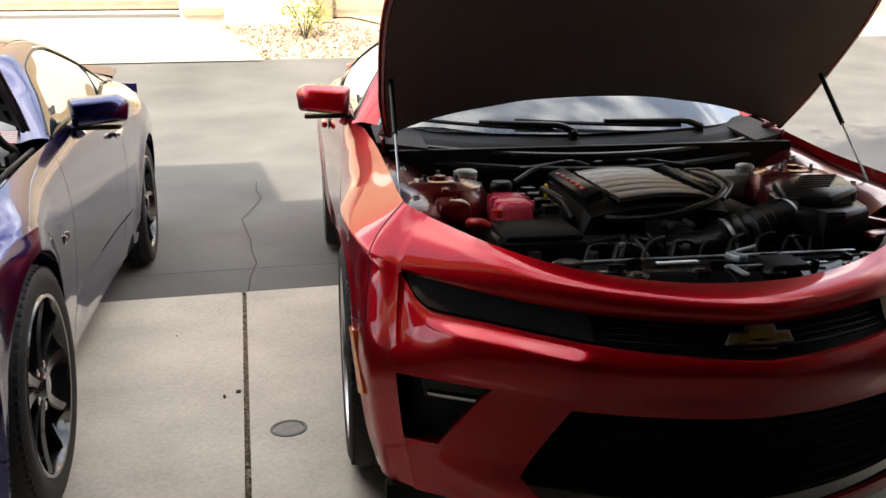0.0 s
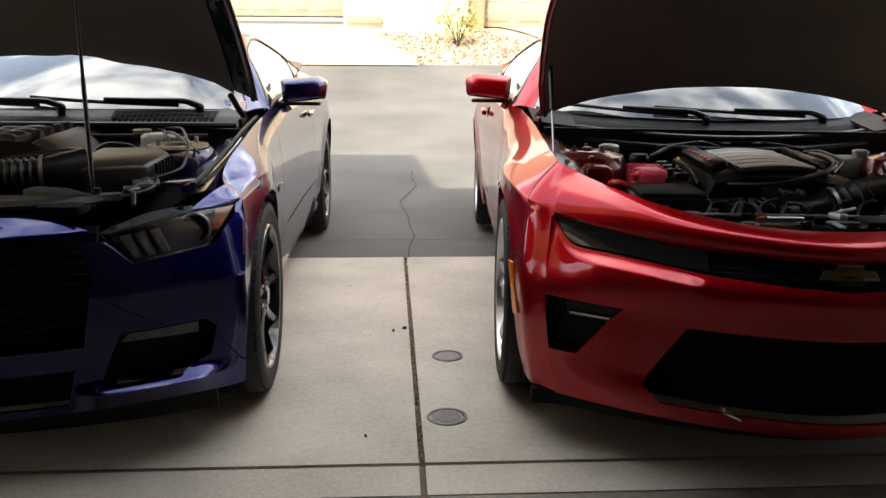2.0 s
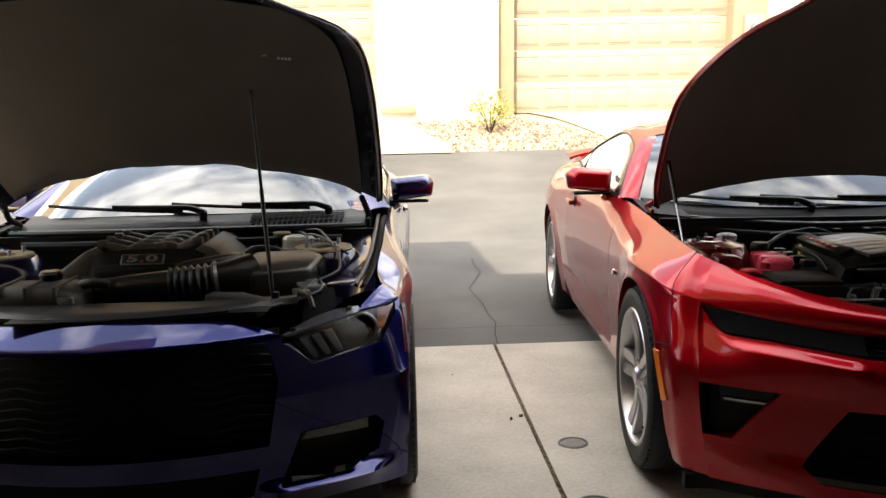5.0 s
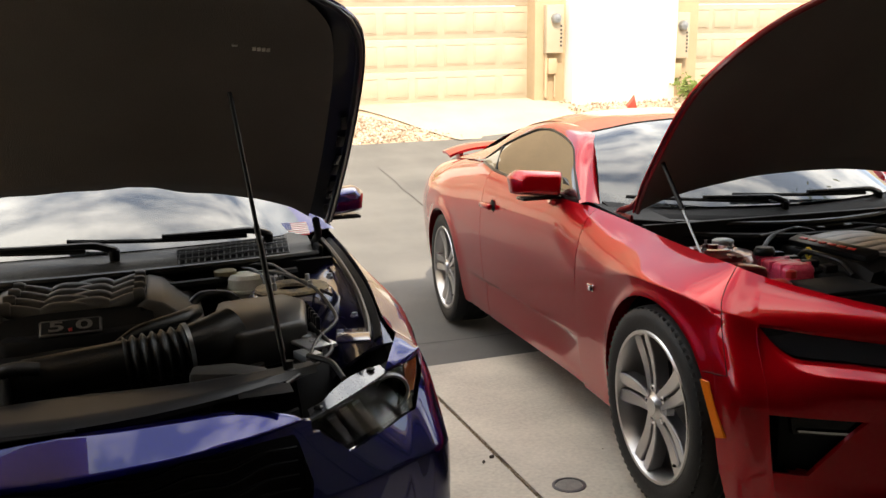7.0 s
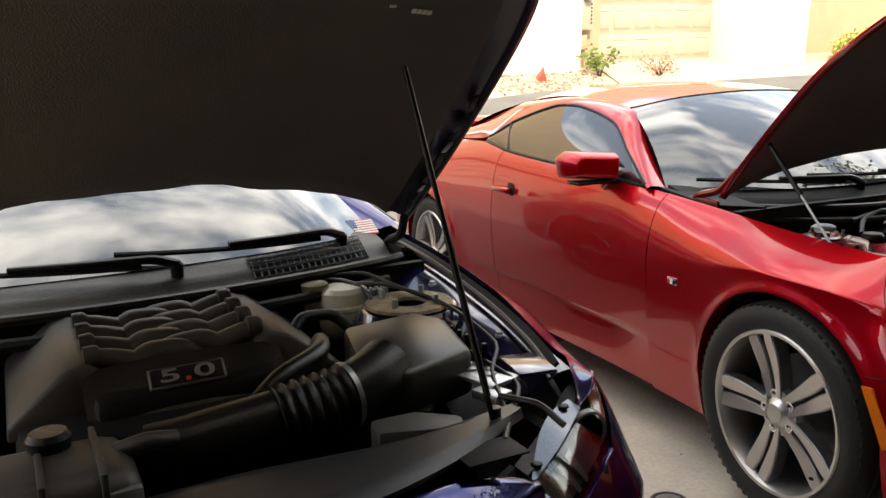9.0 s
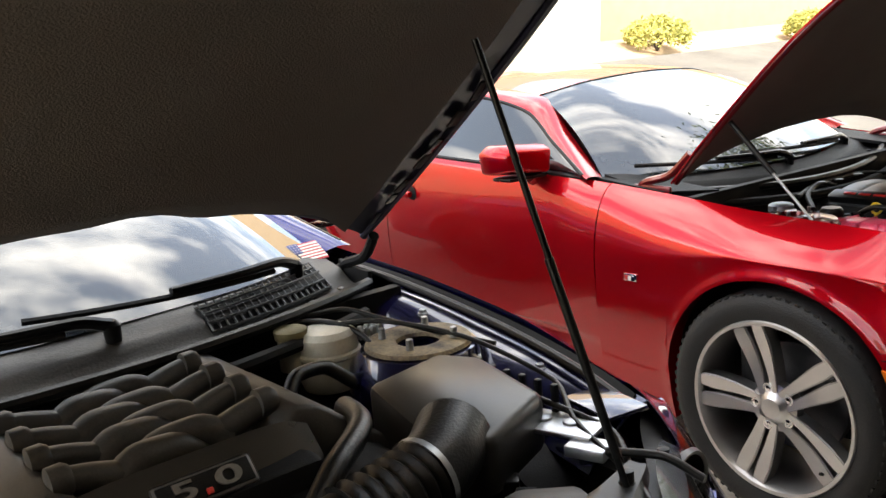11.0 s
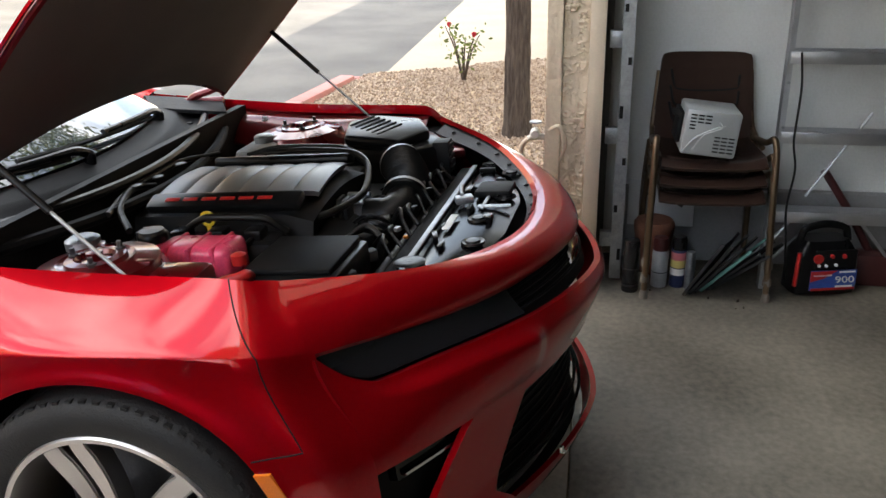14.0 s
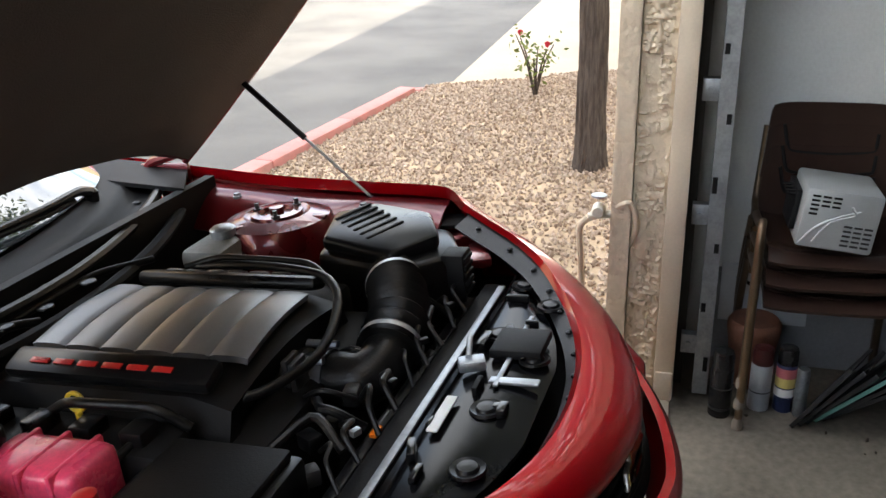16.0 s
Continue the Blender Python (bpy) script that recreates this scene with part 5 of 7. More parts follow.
glint_at = r_face(-0.285, 0.214, -0.006)
box(bm, glint_at, (0.060, 0.014, 0.008), 0.003, Matrix.Rotation(0.45, 4, "Y"))
box(bm, glint_at + Vector((-0.024, 0.004, 0.020)), (0.010, 0.012, 0.020), 0.003)
part("chin_glint", bm, CHROME, red)
# painted header: from the slot over the crest to the seal of the engine bay
bm = B()
sheet(bm, lambda u, v: r_upper(LAMP * (2 * u - 1), v), 150, 18)
backed(bm, (0, 0.012, -0.012))
part("header_panel", bm, RED, red)

glasshouse(red, rb, RED, "split", "twenty-inch wheel with five split polished spokes")
# rear wing
bm = B()
sheet(bm, lambda u, v: Vector(((2 * u - 1) * 0.74, 3.45 + 0.20 * v - 0.16 * abs(2 * u - 1) ** 3, 1.088 + 0.022 * v + 0.01 * math.sin(math.pi * v) - 0.05 * abs(2 * u - 1) ** 5)), 30, 6)
thick(bm, 0.018)
for s in (-1, 1):
    box(bm, (s * 0.62, 3.47, 1.035), (0.03, 0.12, 0.09), 0.008)
part("rear_wing", bm, RED, red)
bm = B()
sheet(bm, lambda u, v: Vector(((2 * u - 1) * (0.775 - 0.15 * max(0, (v - 0.55) / 0.45) ** 1.6), 3.80 - 0.10 * abs(2 * u - 1) ** 3 - 0.02 * v, 0.30 + 0.655 * v)), 24, 10)
part("rear_bumper", bm, RED, red)
# dark underside and cabin tub
bm = B()
box(bm, (0, 1.58, 0.235), (1.30, 4.0, 0.10), 0.03)
box(bm, (0, 1.90, 0.58), (1.40, 2.2, 0.70), 0.05)
box(bm, (0, 3.2, 0.60), (1.40, 0.6, 0.60), 0.05)
part("underbody", bm, DARK, red)
wells(red, 2.812, 0.384, 0.90)

bonnet(red, RED, (0, 0.505, 0.985), 43.5, 1.20, 0.735, 0.740, 0.30, FELT, "red hood raised on gas struts", 0.035, 0.13,
                      ((0, 0.745), (0.17, 0.775), (0.42, 0.785), (0.53, 0.777), (0.61, 0.752), (0.70, 0.700), (0.78, 0.635), (0.84, 0.570), (0.93, 0.43), (1.0, 0.25)), 0.014, 0.002, BAY_RED)
for s in (-1, 1):
    bm = B()
    a, b = Vector((s * 0.748, -0.068, 0.848)), Vector((s * 0.738, 0.268, 1.185))
    rod(bm, a, a.lerp(b, 0.52), 0.0042, seg=10)
    part("strut_rod", bm, STEEL, red)
    bm = B()
    rod(bm, a.lerp(b, 0.5), b, 0.0085, seg=12)
    part("gas_strut", bm, PLASTIC, red, "black gas strut")
    bm = B()
    tube(bm, [(s * 0.745, 0.64, 0.90), (s * 0.742, 0.60, 0.955), (s * 0.735, 0.50, 0.985), (s * 0.72, 0.42, 1.06)], 0.014, 8, 12)
    box(bm, (s * 0.748, 0.56, 0.925), (0.016, 0.16, 0.055), 0.006)
    part("hood_hinge", bm, BAY_RED, red)


# ---- engine bay of the red coupe ----
def bay(car, paint, xw, y0, y1, zt):
    """Dark tub with painted side aprons."""
    bm = B()
    box(bm, (0, (y0 + y1) / 2 + 0.1, 0.42), (1.10, y1 - y0 - 0.2, 0.04))
    part("undertray", bm, DARK, car)
    bm = B()
    box(bm, (0, y1 + 0.01, 0.66), (2 * xw, 0.03, 0.52))
    part("firewall", bm, DARK, car)
    for s in (-1, 1):
        bm = B()
        box(bm, (s * (xw - 0.10), (y0 + y1) / 2 + 0.15, 0.56), (0.03, y1 - y0 - 0.30, 0.32))
        part("chassis_rail", bm, DARK, car)
    for s in (-1, 1):
        bm = B()
        def apron(u, v):
            y = y0 + 0.40 + (y1 + 0.05 - y0 - 0.40) * u
            z = zt(y)
            return Vector((s * (xw + 0.02 - 0.17 * v + 0.015 * math.sin(9 * u) * v), y, z - 0.035 - 0.085 * v**2 - 0.010 * math.sin(12 * u) * v))
        sheet(bm, apron, 40, 8)
        thick(bm, 0.008)
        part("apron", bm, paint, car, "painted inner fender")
        for k in range(2):
            bm = B()
            y = y0 + 0.62 + 0.37 * k
            lathe(bm, [(0.013, 0), (0.013, 0.006), (0.009, 0.008), (0.009, 0.014), (0.0001, 0.015)], (s * (xw - 0.035), y, zt(y) - 0.05), "z", 6)
            part("bolt", bm, STEEL, car)


def clips(car, pts, r=0.008, material=None):
    for p in pts:
        bm = B()
        lathe(bm, [(r * 1.3, 0), (r * 1.2, 0.004), (r * 0.5, 0.006), (0.0001, 0.006)], tuple(p), "z", 12)
        part("clip", bm, material or PLASTIC, car)


def pipe(car, name, pts, r, material=None, label="", **kw):
    bm = B()
    tube(bm, pts, r, kw.pop("seg", 12), kw.pop("n", 24), **kw)
    return part(name, bm, material or HOSE, car, label)


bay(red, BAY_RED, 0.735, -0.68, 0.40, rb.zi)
# seal round the nose with push clips
bm = B()
def seal(u, v):
    x = -0.69 + 1.38 * u
    p = r_in(x)
    q = Vector((x * 0.945, p.y + 0.030, p.z - 0.022))
    return p.lerp(q, v) + Vector((0, 0, -0.018))
sheet(bm, seal, 80, 3)
thick(bm, 0.006)
part("nose_seal", bm, GREY_PLASTIC, red, "grey rubber nose seal")
clips(red, [seal((i + 0.5) / 18, 0.45) + Vector((0, 0, 0.001)) for i in range(18)], 0.0055)
# glossy radiator cover with mouldings
bm = B()
def radc(u, v):
    x = -0.60 + 1.20 * u
    yf = r_plan(abs(x)) + 0.048
    y = -0.495 + (min(max(yf, -0.68), -0.51) + 0.495) * v
    return Vector((x, y, 0.732 + 0.012 * math.sin(math.pi * v)))
sheet(bm, radc, 50, 10)
thick(bm, 0.012)
rc_ = part("radiator_cover", bm, mat("gloss_black_moulding", (0.004, 0.004, 0.0045), 0.16, 0, 0.3, 14, 200, 0.0, spec=0.10), red, "glossy black radiator cover")
for x0, y0, x1, y1, m_ in ((-0.40, -0.50, 0.44, -0.485, STEEL), (0.02, -0.60, 0.30, -0.59, STEEL), (0.03, -0.67, 0.05, -0.58, STEEL)):
    bm = B()
    box(bm, ((x0 + x1) / 2, (y0 + y1) / 2, 0.750), (x1 - x0, y1 - y0, 0.006), 0.002)
    part("edge_strip", bm, m_, rc_)
rr_ = random.Random(4)
for k in range(26):       # small moulded ribs, plugs and brackets on the cover
    x, y = rr_.uniform(-0.46, 0.46), rr_.uniform(-0.655, -0.515)
    if y < -0.66 + 0.43 * (abs(x) / 0.74) ** 2.8 + 0.03:
        continue
    bm = B()
    box(bm, (x, y, 0.750), (rr_.uniform(0.012, 0.06), rr_.uniform(0.008, 0.02), rr_.uniform(0.008, 0.022)), 0.002, Matrix.Rotation(rr_.choice((0, 1.57, 0.3)), 4, "Z"))
    part("moulding", bm, rr_.choice((GLOSS, PLASTIC, GLOSS, DARK)), rc_)
for x, y in ((-0.45, -0.55), (-0.22, -0.62), (-0.05, -0.60), (0.13, -0.64), (0.22, -0.55), (0.36, -0.62), (0.46, -0.54)):
    bm = B()
    lathe(bm, [(0.030, 0.0), (0.028, 0.005), (0.019, 0.003), (0.016, 0.008), (0.0001, 0.009)], (x, y, 0.745), "z", 20)
    part("stud", bm, PLASTIC, rc_)
bm = B()
box(bm, (-0.08, -0.532, 0.750), (0.11, 0.020, 0.004), 0.001)
part("sticker", bm, LABEL, rc_, "white label strip")
bm = B()
box(bm, (0.17, -0.605, 0.756), (0.10, 0.10, 0.02), 0.006)
part("latch_well", bm, DARK, rc_)
bm = B()
box(bm, (0.08, -0.535, 0.758), (0.035, 0.05, 0.02), 0.004, Matrix.Rotation(0.4, 4, "Z"))
rod(bm, (0.08, -0.53, 0.77), (0.14, -0.515, 0.778), 0.006)
part("hood_latch", bm, STEEL, red)
# radiator top tank and fan shroud behind the cover
bm = B()
box(bm, (0.02, -0.455, 0.700), (1.00, 0.055, 0.05), 0.012)
part("radiator_tank", bm, DARK, red)
bm = B()
box(bm, (0.02, -0.415, 0.690), (0.86, 0.025, 0.06), 0.008)
part("fan_shroud", bm, PLASTIC, red)
bm = B()
box(bm, (-0.12, -0.425, 0.728), (0.030, 0.014, 0.008), 0.002)
part("sticker", bm, AMBER, red, "small orange warning label")

# engine cover: two dark rails and a ribbed silver middle
bm = B()
def cov(u, v):
    y = -0.215 + 0.50 * u
    x = -0.235 + 0.47 * v
    return Vector((x, y, 0.818 + 0.028 * math.sin(math.pi * v) - 0.02 * max(0, 0.15 - u) / 0.15 - 0.05 * (1 if v in (0, 1) else 0)))
sheet(bm, cov, 20, 20)
thick(bm, 0.05)
ec = part("engine_cover", bm, DARK, red, "black and silver ribbed engine cover")
for i in range(6):
    bm = B()
    def rib(u, v):
        y = -0.205 + 0.078 * i + 0.077 * u
        x = -0.125 + 0.27 * v
        return Vector((x, y + 0.02 * v, 0.853 + 0.004 * math.sin(math.pi * u) ** 0.4 + 0.010 * math.sin(math.pi * v)))
    sheet(bm, rib, 8, 14)
    thick(bm, 0.014)
    part("silver_rib", bm, SILVER, ec)
for sx in (-1, 1):
    bm = B()
    box(bm, (sx * 0.195 + 0.005, 0.03, 0.852), (0.062, 0.43, 0.030), 0.012, Matrix.Rotation(sx * 0.35, 4, "Y"))
    part("cover_rail", bm, PLASTIC, ec)
    for k in range(6):   # plain bars where the maker's lettering stands
        bm = B()
        yk = 0.17 - 0.052 * k
        o = 0.206 + 0.001
        m_ = Matrix.Rotation(sx * 0.35, 4, "Y")
        box(bm, (sx * o + 0.005, yk, 0.866), (0.012, 0.040, 0.003), 0.001, m_)
        if k % 2 == 0:
            box(bm, (sx * o + 0.005 + 0.001, yk, 0.8665), (0.006, 0.024, 0.004), 0, m_)
        part("marking", bm, RED_MARK if sx < 0 else SILVER, ec)
# dipstick ring
bm = B()
for i in range(20):
    a0, a1 = 2 * math.pi * i / 20, 2 * math.pi * (i + 1) / 20
    rod(bm, (-0.279, 0.035 + 0.017 * math.cos(a0), 0.838 + 0.017 * math.sin(a0)), (-0.279, 0.035 + 0.017 * math.cos(a1), 0.838 + 0.017 * math.sin(a1)), 0.0042, seg=6)
rod(bm, (-0.279, 0.035, 0.820), (-0.279, 0.035, 0.76), 0.006)
part("dipstick", bm, YELLOW, red, "yellow ring dipstick")
# valve gear box and coil under the near rail
bm = B()
box(bm, (-0.29, 0.05, 0.735), (0.11, 0.42, 0.12), 0.02)
part("valve_cover", bm, DARK, red)
bm = B()
box(bm, (0.29, 0.02, 0.735), (0.11, 0.40, 0.12), 0.02)
part("valve_cover", bm, DARK, red)
for k in range(4):       # ignition coils with their boots along the near cover
    bm = B()
    box(bm, (-0.30, -0.10 + 0.10 * k, 0.805), (0.05, 0.045, 0.03), 0.006)
    part("ignition_coil", bm, PLASTIC, red)
    pipe(red, "coil_lead", [(-0.32, -0.10 + 0.10 * k, 0.80), (-0.35, -0.09 + 0.10 * k, 0.79), (-0.36, -0.08 + 0.10 * k, 0.75)], 0.007, n=10, seg=8)
pipe(red, "hose", [(-0.27, 0.12, 0.80), (-0.29, 0.02, 0.845), (-0.27, -0.10, 0.835), (-0.25, -0.16, 0.79)], 0.009)
pipe(red, "hose", [(-0.19, -0.02, 0.80), (-0.17, -0.20, 0.80), (-0.02, -0.285, 0.815), (0.13, -0.255, 0.845), (0.205, -0.185, 0.868), (0.235, -0.02, 0.872), (0.24, 0.14, 0.862)], 0.0095, label="black vapour hose round the cover")
pipe(red, "hose", [(0.23, 0.16, 0.865), (0.255, 0.06, 0.880), (0.25, -0.12, 0.876), (0.18, -0.23, 0.845)], 0.007)
pipe(red, "hose", [(-0.05, 0.31, 0.86), (-0.12, 0.33, 0.875), (-0.24, 0.30, 0.86), (-0.34, 0.22, 0.83)], 0.009)
clips(red, [(-0.12, 0.325, 0.88), (-0.02, 0.318, 0.875), (0.10, 0.31, 0.878)], 0.014)
pipe(red, "hose", [(-0.30, 0.30, 0.86), (-0.10, 0.345, 0.872), (0.12, 0.34, 0.875), (0.28, 0.28, 0.86)], 0.008)
# throttle body, corrugated intake duct and air box
bm = B()
lathe(bm, [(0.050, -0.02), (0.056, -0.02), (0.056, 0.0), (0.048, 0.004), (0.048, 0.03), (0.056, 0.034), (0.056, 0.055), (0.046, 0.058)], (0.045, -0.245, 0.725), "y", 28)
part("throttle_body", bm, IRON, red, "cast metal throttle body")
for i in range(6):
    bm = B()
    a = i * 1.05
    rod(bm, (0.045 + 0.064 * math.cos(a), -0.27, 0.725 + 0.064 * math.sin(a)), (0.045 + 0.064 * math.cos(a), -0.19, 0.725 + 0.064 * math.sin(a)), 0.008, seg=8)
    part("stud", bm, STEEL, red)
bm = B()
for k in range(4):
    box(bm, (-0.03 + 0.01 * k, -0.24 + 0.02 * k, 0.775), (0.05, 0.012, 0.06), 0.003)
part("sensor_block", bm, GREY_PLASTIC, red)
pipe(red, "intake_elbow", [(0.045, -0.255, 0.725), (0.045, -0.315, 0.725), (0.085, -0.350, 0.735), (0.135, -0.352, 0.75)], 0.052, seg=20)
pipe(red, "intake_duct", [(0.12, -0.352, 0.748), (0.20, -0.345, 0.772), (0.28, -0.315, 0.785), (0.36, -0.275, 0.79)], 0.057, ribs=9, amp=0.008, seg=24, label="black corrugated intake duct")
for p, d in (((0.135, -0.352, 0.752), (1, 0.1, 0.25)), ((0.335, -0.288, 0.789), (1, 0.5, 0.05))):
    bm = B()
    dv = Vector(d).normalized()
    rod(bm, Vector(p) - dv * 0.006, Vector(p) + dv * 0.006, 0.066, seg=28, caps=False)
    part("hose_clamp", bm, STEEL, red)
bm = B()
prism(bm, [(0.33, -0.32), (0.42, -0.42), (0.58, -0.34), (0.64, -0.14), (0.56, -0.04), (0.40, -0.07)], 0.66, 0.835, 0.02)
ab = part("air_box", bm, PLASTIC, red, "black air filter box with a louvred lid")
bm = B()
prism(bm, [(0.345, -0.28), (0.44, -0.36), (0.56, -0.30), (0.61, -0.14), (0.55, -0.055), (0.41, -0.085)], 0.835, lambda x, y: 0.862 + 0.10 * (x - 0.34) , 0.012)
part("lid", bm, PLASTIC, ab)
for i in range(6):
    bm = B()
    m_ = Matrix.Rotation(-0.55, 4, "Z") @ Matrix.Rotation(-0.10, 4, "Y")
    box(bm, (0.455 + 0.019 * i, -0.225 + 0.024 * i, 0.8722 + 0.0019 * i), (0.105, 0.011, 0.009), 0.003, m_)
    part("louvre", bm, DARK, ab)
bm = B()
box(bm, (0.42, -0.40, 0.79), (0.06, 0.05, 0.10), 0.004)
for k in range(5):
    box(bm, (0.42, -0.427, 0.755 + 0.018 * k), (0.05, 0.006, 0.008))
part("resonator", bm, DARK, ab)

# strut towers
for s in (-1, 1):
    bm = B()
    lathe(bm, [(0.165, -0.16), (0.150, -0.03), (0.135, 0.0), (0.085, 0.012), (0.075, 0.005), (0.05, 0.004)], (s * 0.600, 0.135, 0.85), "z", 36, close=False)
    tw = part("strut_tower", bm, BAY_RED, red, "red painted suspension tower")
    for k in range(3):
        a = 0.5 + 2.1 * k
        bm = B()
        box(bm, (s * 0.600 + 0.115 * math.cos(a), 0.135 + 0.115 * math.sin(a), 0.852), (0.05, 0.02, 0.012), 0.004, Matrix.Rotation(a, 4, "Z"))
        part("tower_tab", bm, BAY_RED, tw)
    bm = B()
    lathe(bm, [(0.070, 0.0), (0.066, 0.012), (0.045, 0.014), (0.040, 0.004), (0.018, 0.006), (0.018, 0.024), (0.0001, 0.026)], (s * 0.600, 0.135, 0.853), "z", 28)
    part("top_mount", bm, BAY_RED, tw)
    for k in range(3):
        a = 1.5 + 2.1 * k
        bm = B()
        lathe(bm, [(0.011, 0), (0.011, 0.008), (0.006, 0.009), (0.006, 0.022), (0.0001, 0.022)], (s * 0.600 + 0.058 * math.cos(a), 0.135 + 0.058 * math.sin(a), 0.862), "z", 6)
        part("nut", bm, IRON, tw)
bm = B()   # red brackets by the far lamp
box(bm, (0.64, -0.30, 0.775), (0.05, 0.26, 0.03), 0.008, Matrix.Rotation(0.35, 4, "Z"))
box(bm, (0.585, -0.40, 0.765), (0.12, 0.05, 0.025), 0.008, Matrix.Rotation(0.35, 4, "Z"))
part("lamp_bracket", bm, BAY_RED, red)
bm = B()
box(bm, (0.70, -0.18, 0.802), (0.09, 0.30, 0.012), 0.004, Matrix.Rotation(0.12, 4, "Z"))
part("lamp_housing", bm, DARK, red)
# coolant tank, caps, fuse box on the near side
bm = B()
box(bm, (-0.40, 0.00, 0.775), (0.115, 0.20, 0.10), 0.022, seg=3)
ct = part("coolant_tank", bm, PINK, red, "translucent tank full of pink coolant")
for k in range(3):
    bm = B()
    box(bm, (-0.40, -0.06 + 0.06 * k, 0.775), (0.122, 0.012, 0.104), 0.005)
    part("rib", bm, PINK, ct)
bm = B()
lathe(bm, [(0.037, 0), (0.037, 0.018), (0.034, 0.022), (0.030, 0.028), (0.0001, 0.029)], (-0.405, 0.115, 0.828), "z", 12)
part("cap", bm, PLASTIC, ct)
bm = B()
lathe(bm, [(0.030, 0.0), (0.030, 0.018)], (-0.405, 0.115, 0.81), "z", 20)
part("neck", bm, PINK, ct)
bm = B()
lathe(bm, [(0.055, -0.09), (0.055, -0.02), (0.036, 0.0), (0.036, 0.012)], (-0.50, 0.235, 0.84), "z", 24)
mc = part("fluid_bottle", bm, MILKY, red, "milky fluid bottle with a grey cap")
bm = B()
lathe(bm, [(0.040, 0), (0.040, 0.020), (0.030, 0.026), (0.0001, 0.026)], (-0.50, 0.235, 0.850), "z", 20)
part("cap", bm, STEEL, mc)
bm = B()
box(bm, (0.44, 0.22, 0.80), (0.15, 0.12, 0.09), 0.02)
wb_ = part("washer_bottle", bm, mat("grey_milky_plastic", (0.20, 0.20, 0.19), 0.5), red, "grey washer bottle")
bm = B()
lathe(bm, [(0.030, 0), (0.032, 0.020), (0.024, 0.026), (0.0001, 0.026)], (0.47, 0.215, 0.845), "z", 20)
part("cap", bm, STEEL, wb_)
bm = B()
box(bm, (-0.39, -0.25, 0.735), (0.25, 0.25, 0.08), 0.012)
fb = part("fuse_box", bm, PLASTIC, red, "black fuse box")
bm = B()
box(bm, (-0.385, -0.255, 0.782), (0.22, 0.21, 0.018), 0.008)
part("lid", bm, DARK, fb)
bm = B()
tube(bm, [(-0.545, -0.09, 0.76), (-0.55, -0.14, 0.785), (-0.53, -0.175, 0.79), (-0.50, -0.17, 0.775)], 0.014, 10, 14)
lathe(bm, [(0.018, 0), (0.018, 0.022), (0.010, 0.026), (0.0001, 0.027)], (-0.47, -0.135, 0.795), "z", 16)
part("positive_cap", bm, RED_MARK, red, "red battery post cap")
bm = B()
box(bm, (-0.59, -0.02, 0.80), (0.10, 0.20, 0.07), 0.02)
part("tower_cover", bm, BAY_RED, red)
# small hoses and looms about the front of the engine
rl = random.Random(9)
for k in range(9):       # looms over the radiator tank
    x0 = -0.30 + 0.08 * k
    pipe(red, "cable", [(x0, -0.44, 0.735), (x0 + 0.03, -0.42 + 0.02 * rl.random(), 0.772), (x0 + 0.07, -0.40, 0.765 + 0.02 * rl.random()), (x0 + 0.10, -0.36, 0.735)], 0.0035 + 0.003 * rl.random(), n=14, seg=8)
    if k % 2:
        bm = B()
        box(bm, (x0 + 0.03, -0.425, 0.772), (0.018, 0.012, 0.012), 0.002, Matrix.Rotation(rl.random() * 3, 4, "Z"))
        part("loom_clip", bm, rl.choice((STEEL, PLASTIC, DARK)), red)
for k in range(14):
    x0, y0 = -0.48 + 0.075 * k, -0.40 + 0.05 * rl.random()
    pipe(red, "cable", [(x0, y0, 0.725), (x0 + 0.05 * rl.uniform(-1, 1), y0 + 0.06, 0.755 + 0.02 * rl.random()), (x0 + 0.08 * rl.uniform(-1, 1), y0 + 0.13, 0.73), (x0 + 0.1 * rl.uniform(-1, 1), y0 + 0.22, 0.69)], 0.004 + 0.006 * rl.random(), n=14, seg=8)
for k in range(10):
    bm = B()
    x0, y0 = -0.42 + 0.08 * k, -0.37 + 0.06 * rl.random()
    box(bm, (x0, y0, 0.72 + 0.02 * rl.random()), (0.04, 0.03, 0.03), 0.005, Matrix.Rotation(rl.random() * 3, 4, "Z"))
    part("connector", bm, rl.choice((PLASTIC, GREY_PLASTIC, DARK)), red)
bm = B()
lathe(bm, [(0.035, 0), (0.038, 0.01), (0.030, 0.014), (0.012, 0.012), (0.0001, 0.014)], (-0.36, -0.50, 0.742), "z", 24)
part("filler_cap", bm, PLASTIC, red)
bm = B()   # block below
box(bm, (0, 0.02, 0.62), (0.62, 0.60, 0.26), 0.03)
blk = part("engine_block", bm, DARK, red)
for k in range(3):
    bm = B()
    lathe(bm, [(0.0001, -0.012), (0.05 + 0.02 * k, -0.012), (0.055 + 0.02 * k, 0.0), (0.05 + 0.02 * k, 0.012), (0.0001, 0.012)], (-0.22 + 0.2 * k, -0.33, 0.62), "y", 24)
    part("pulley", bm, DARK, blk)
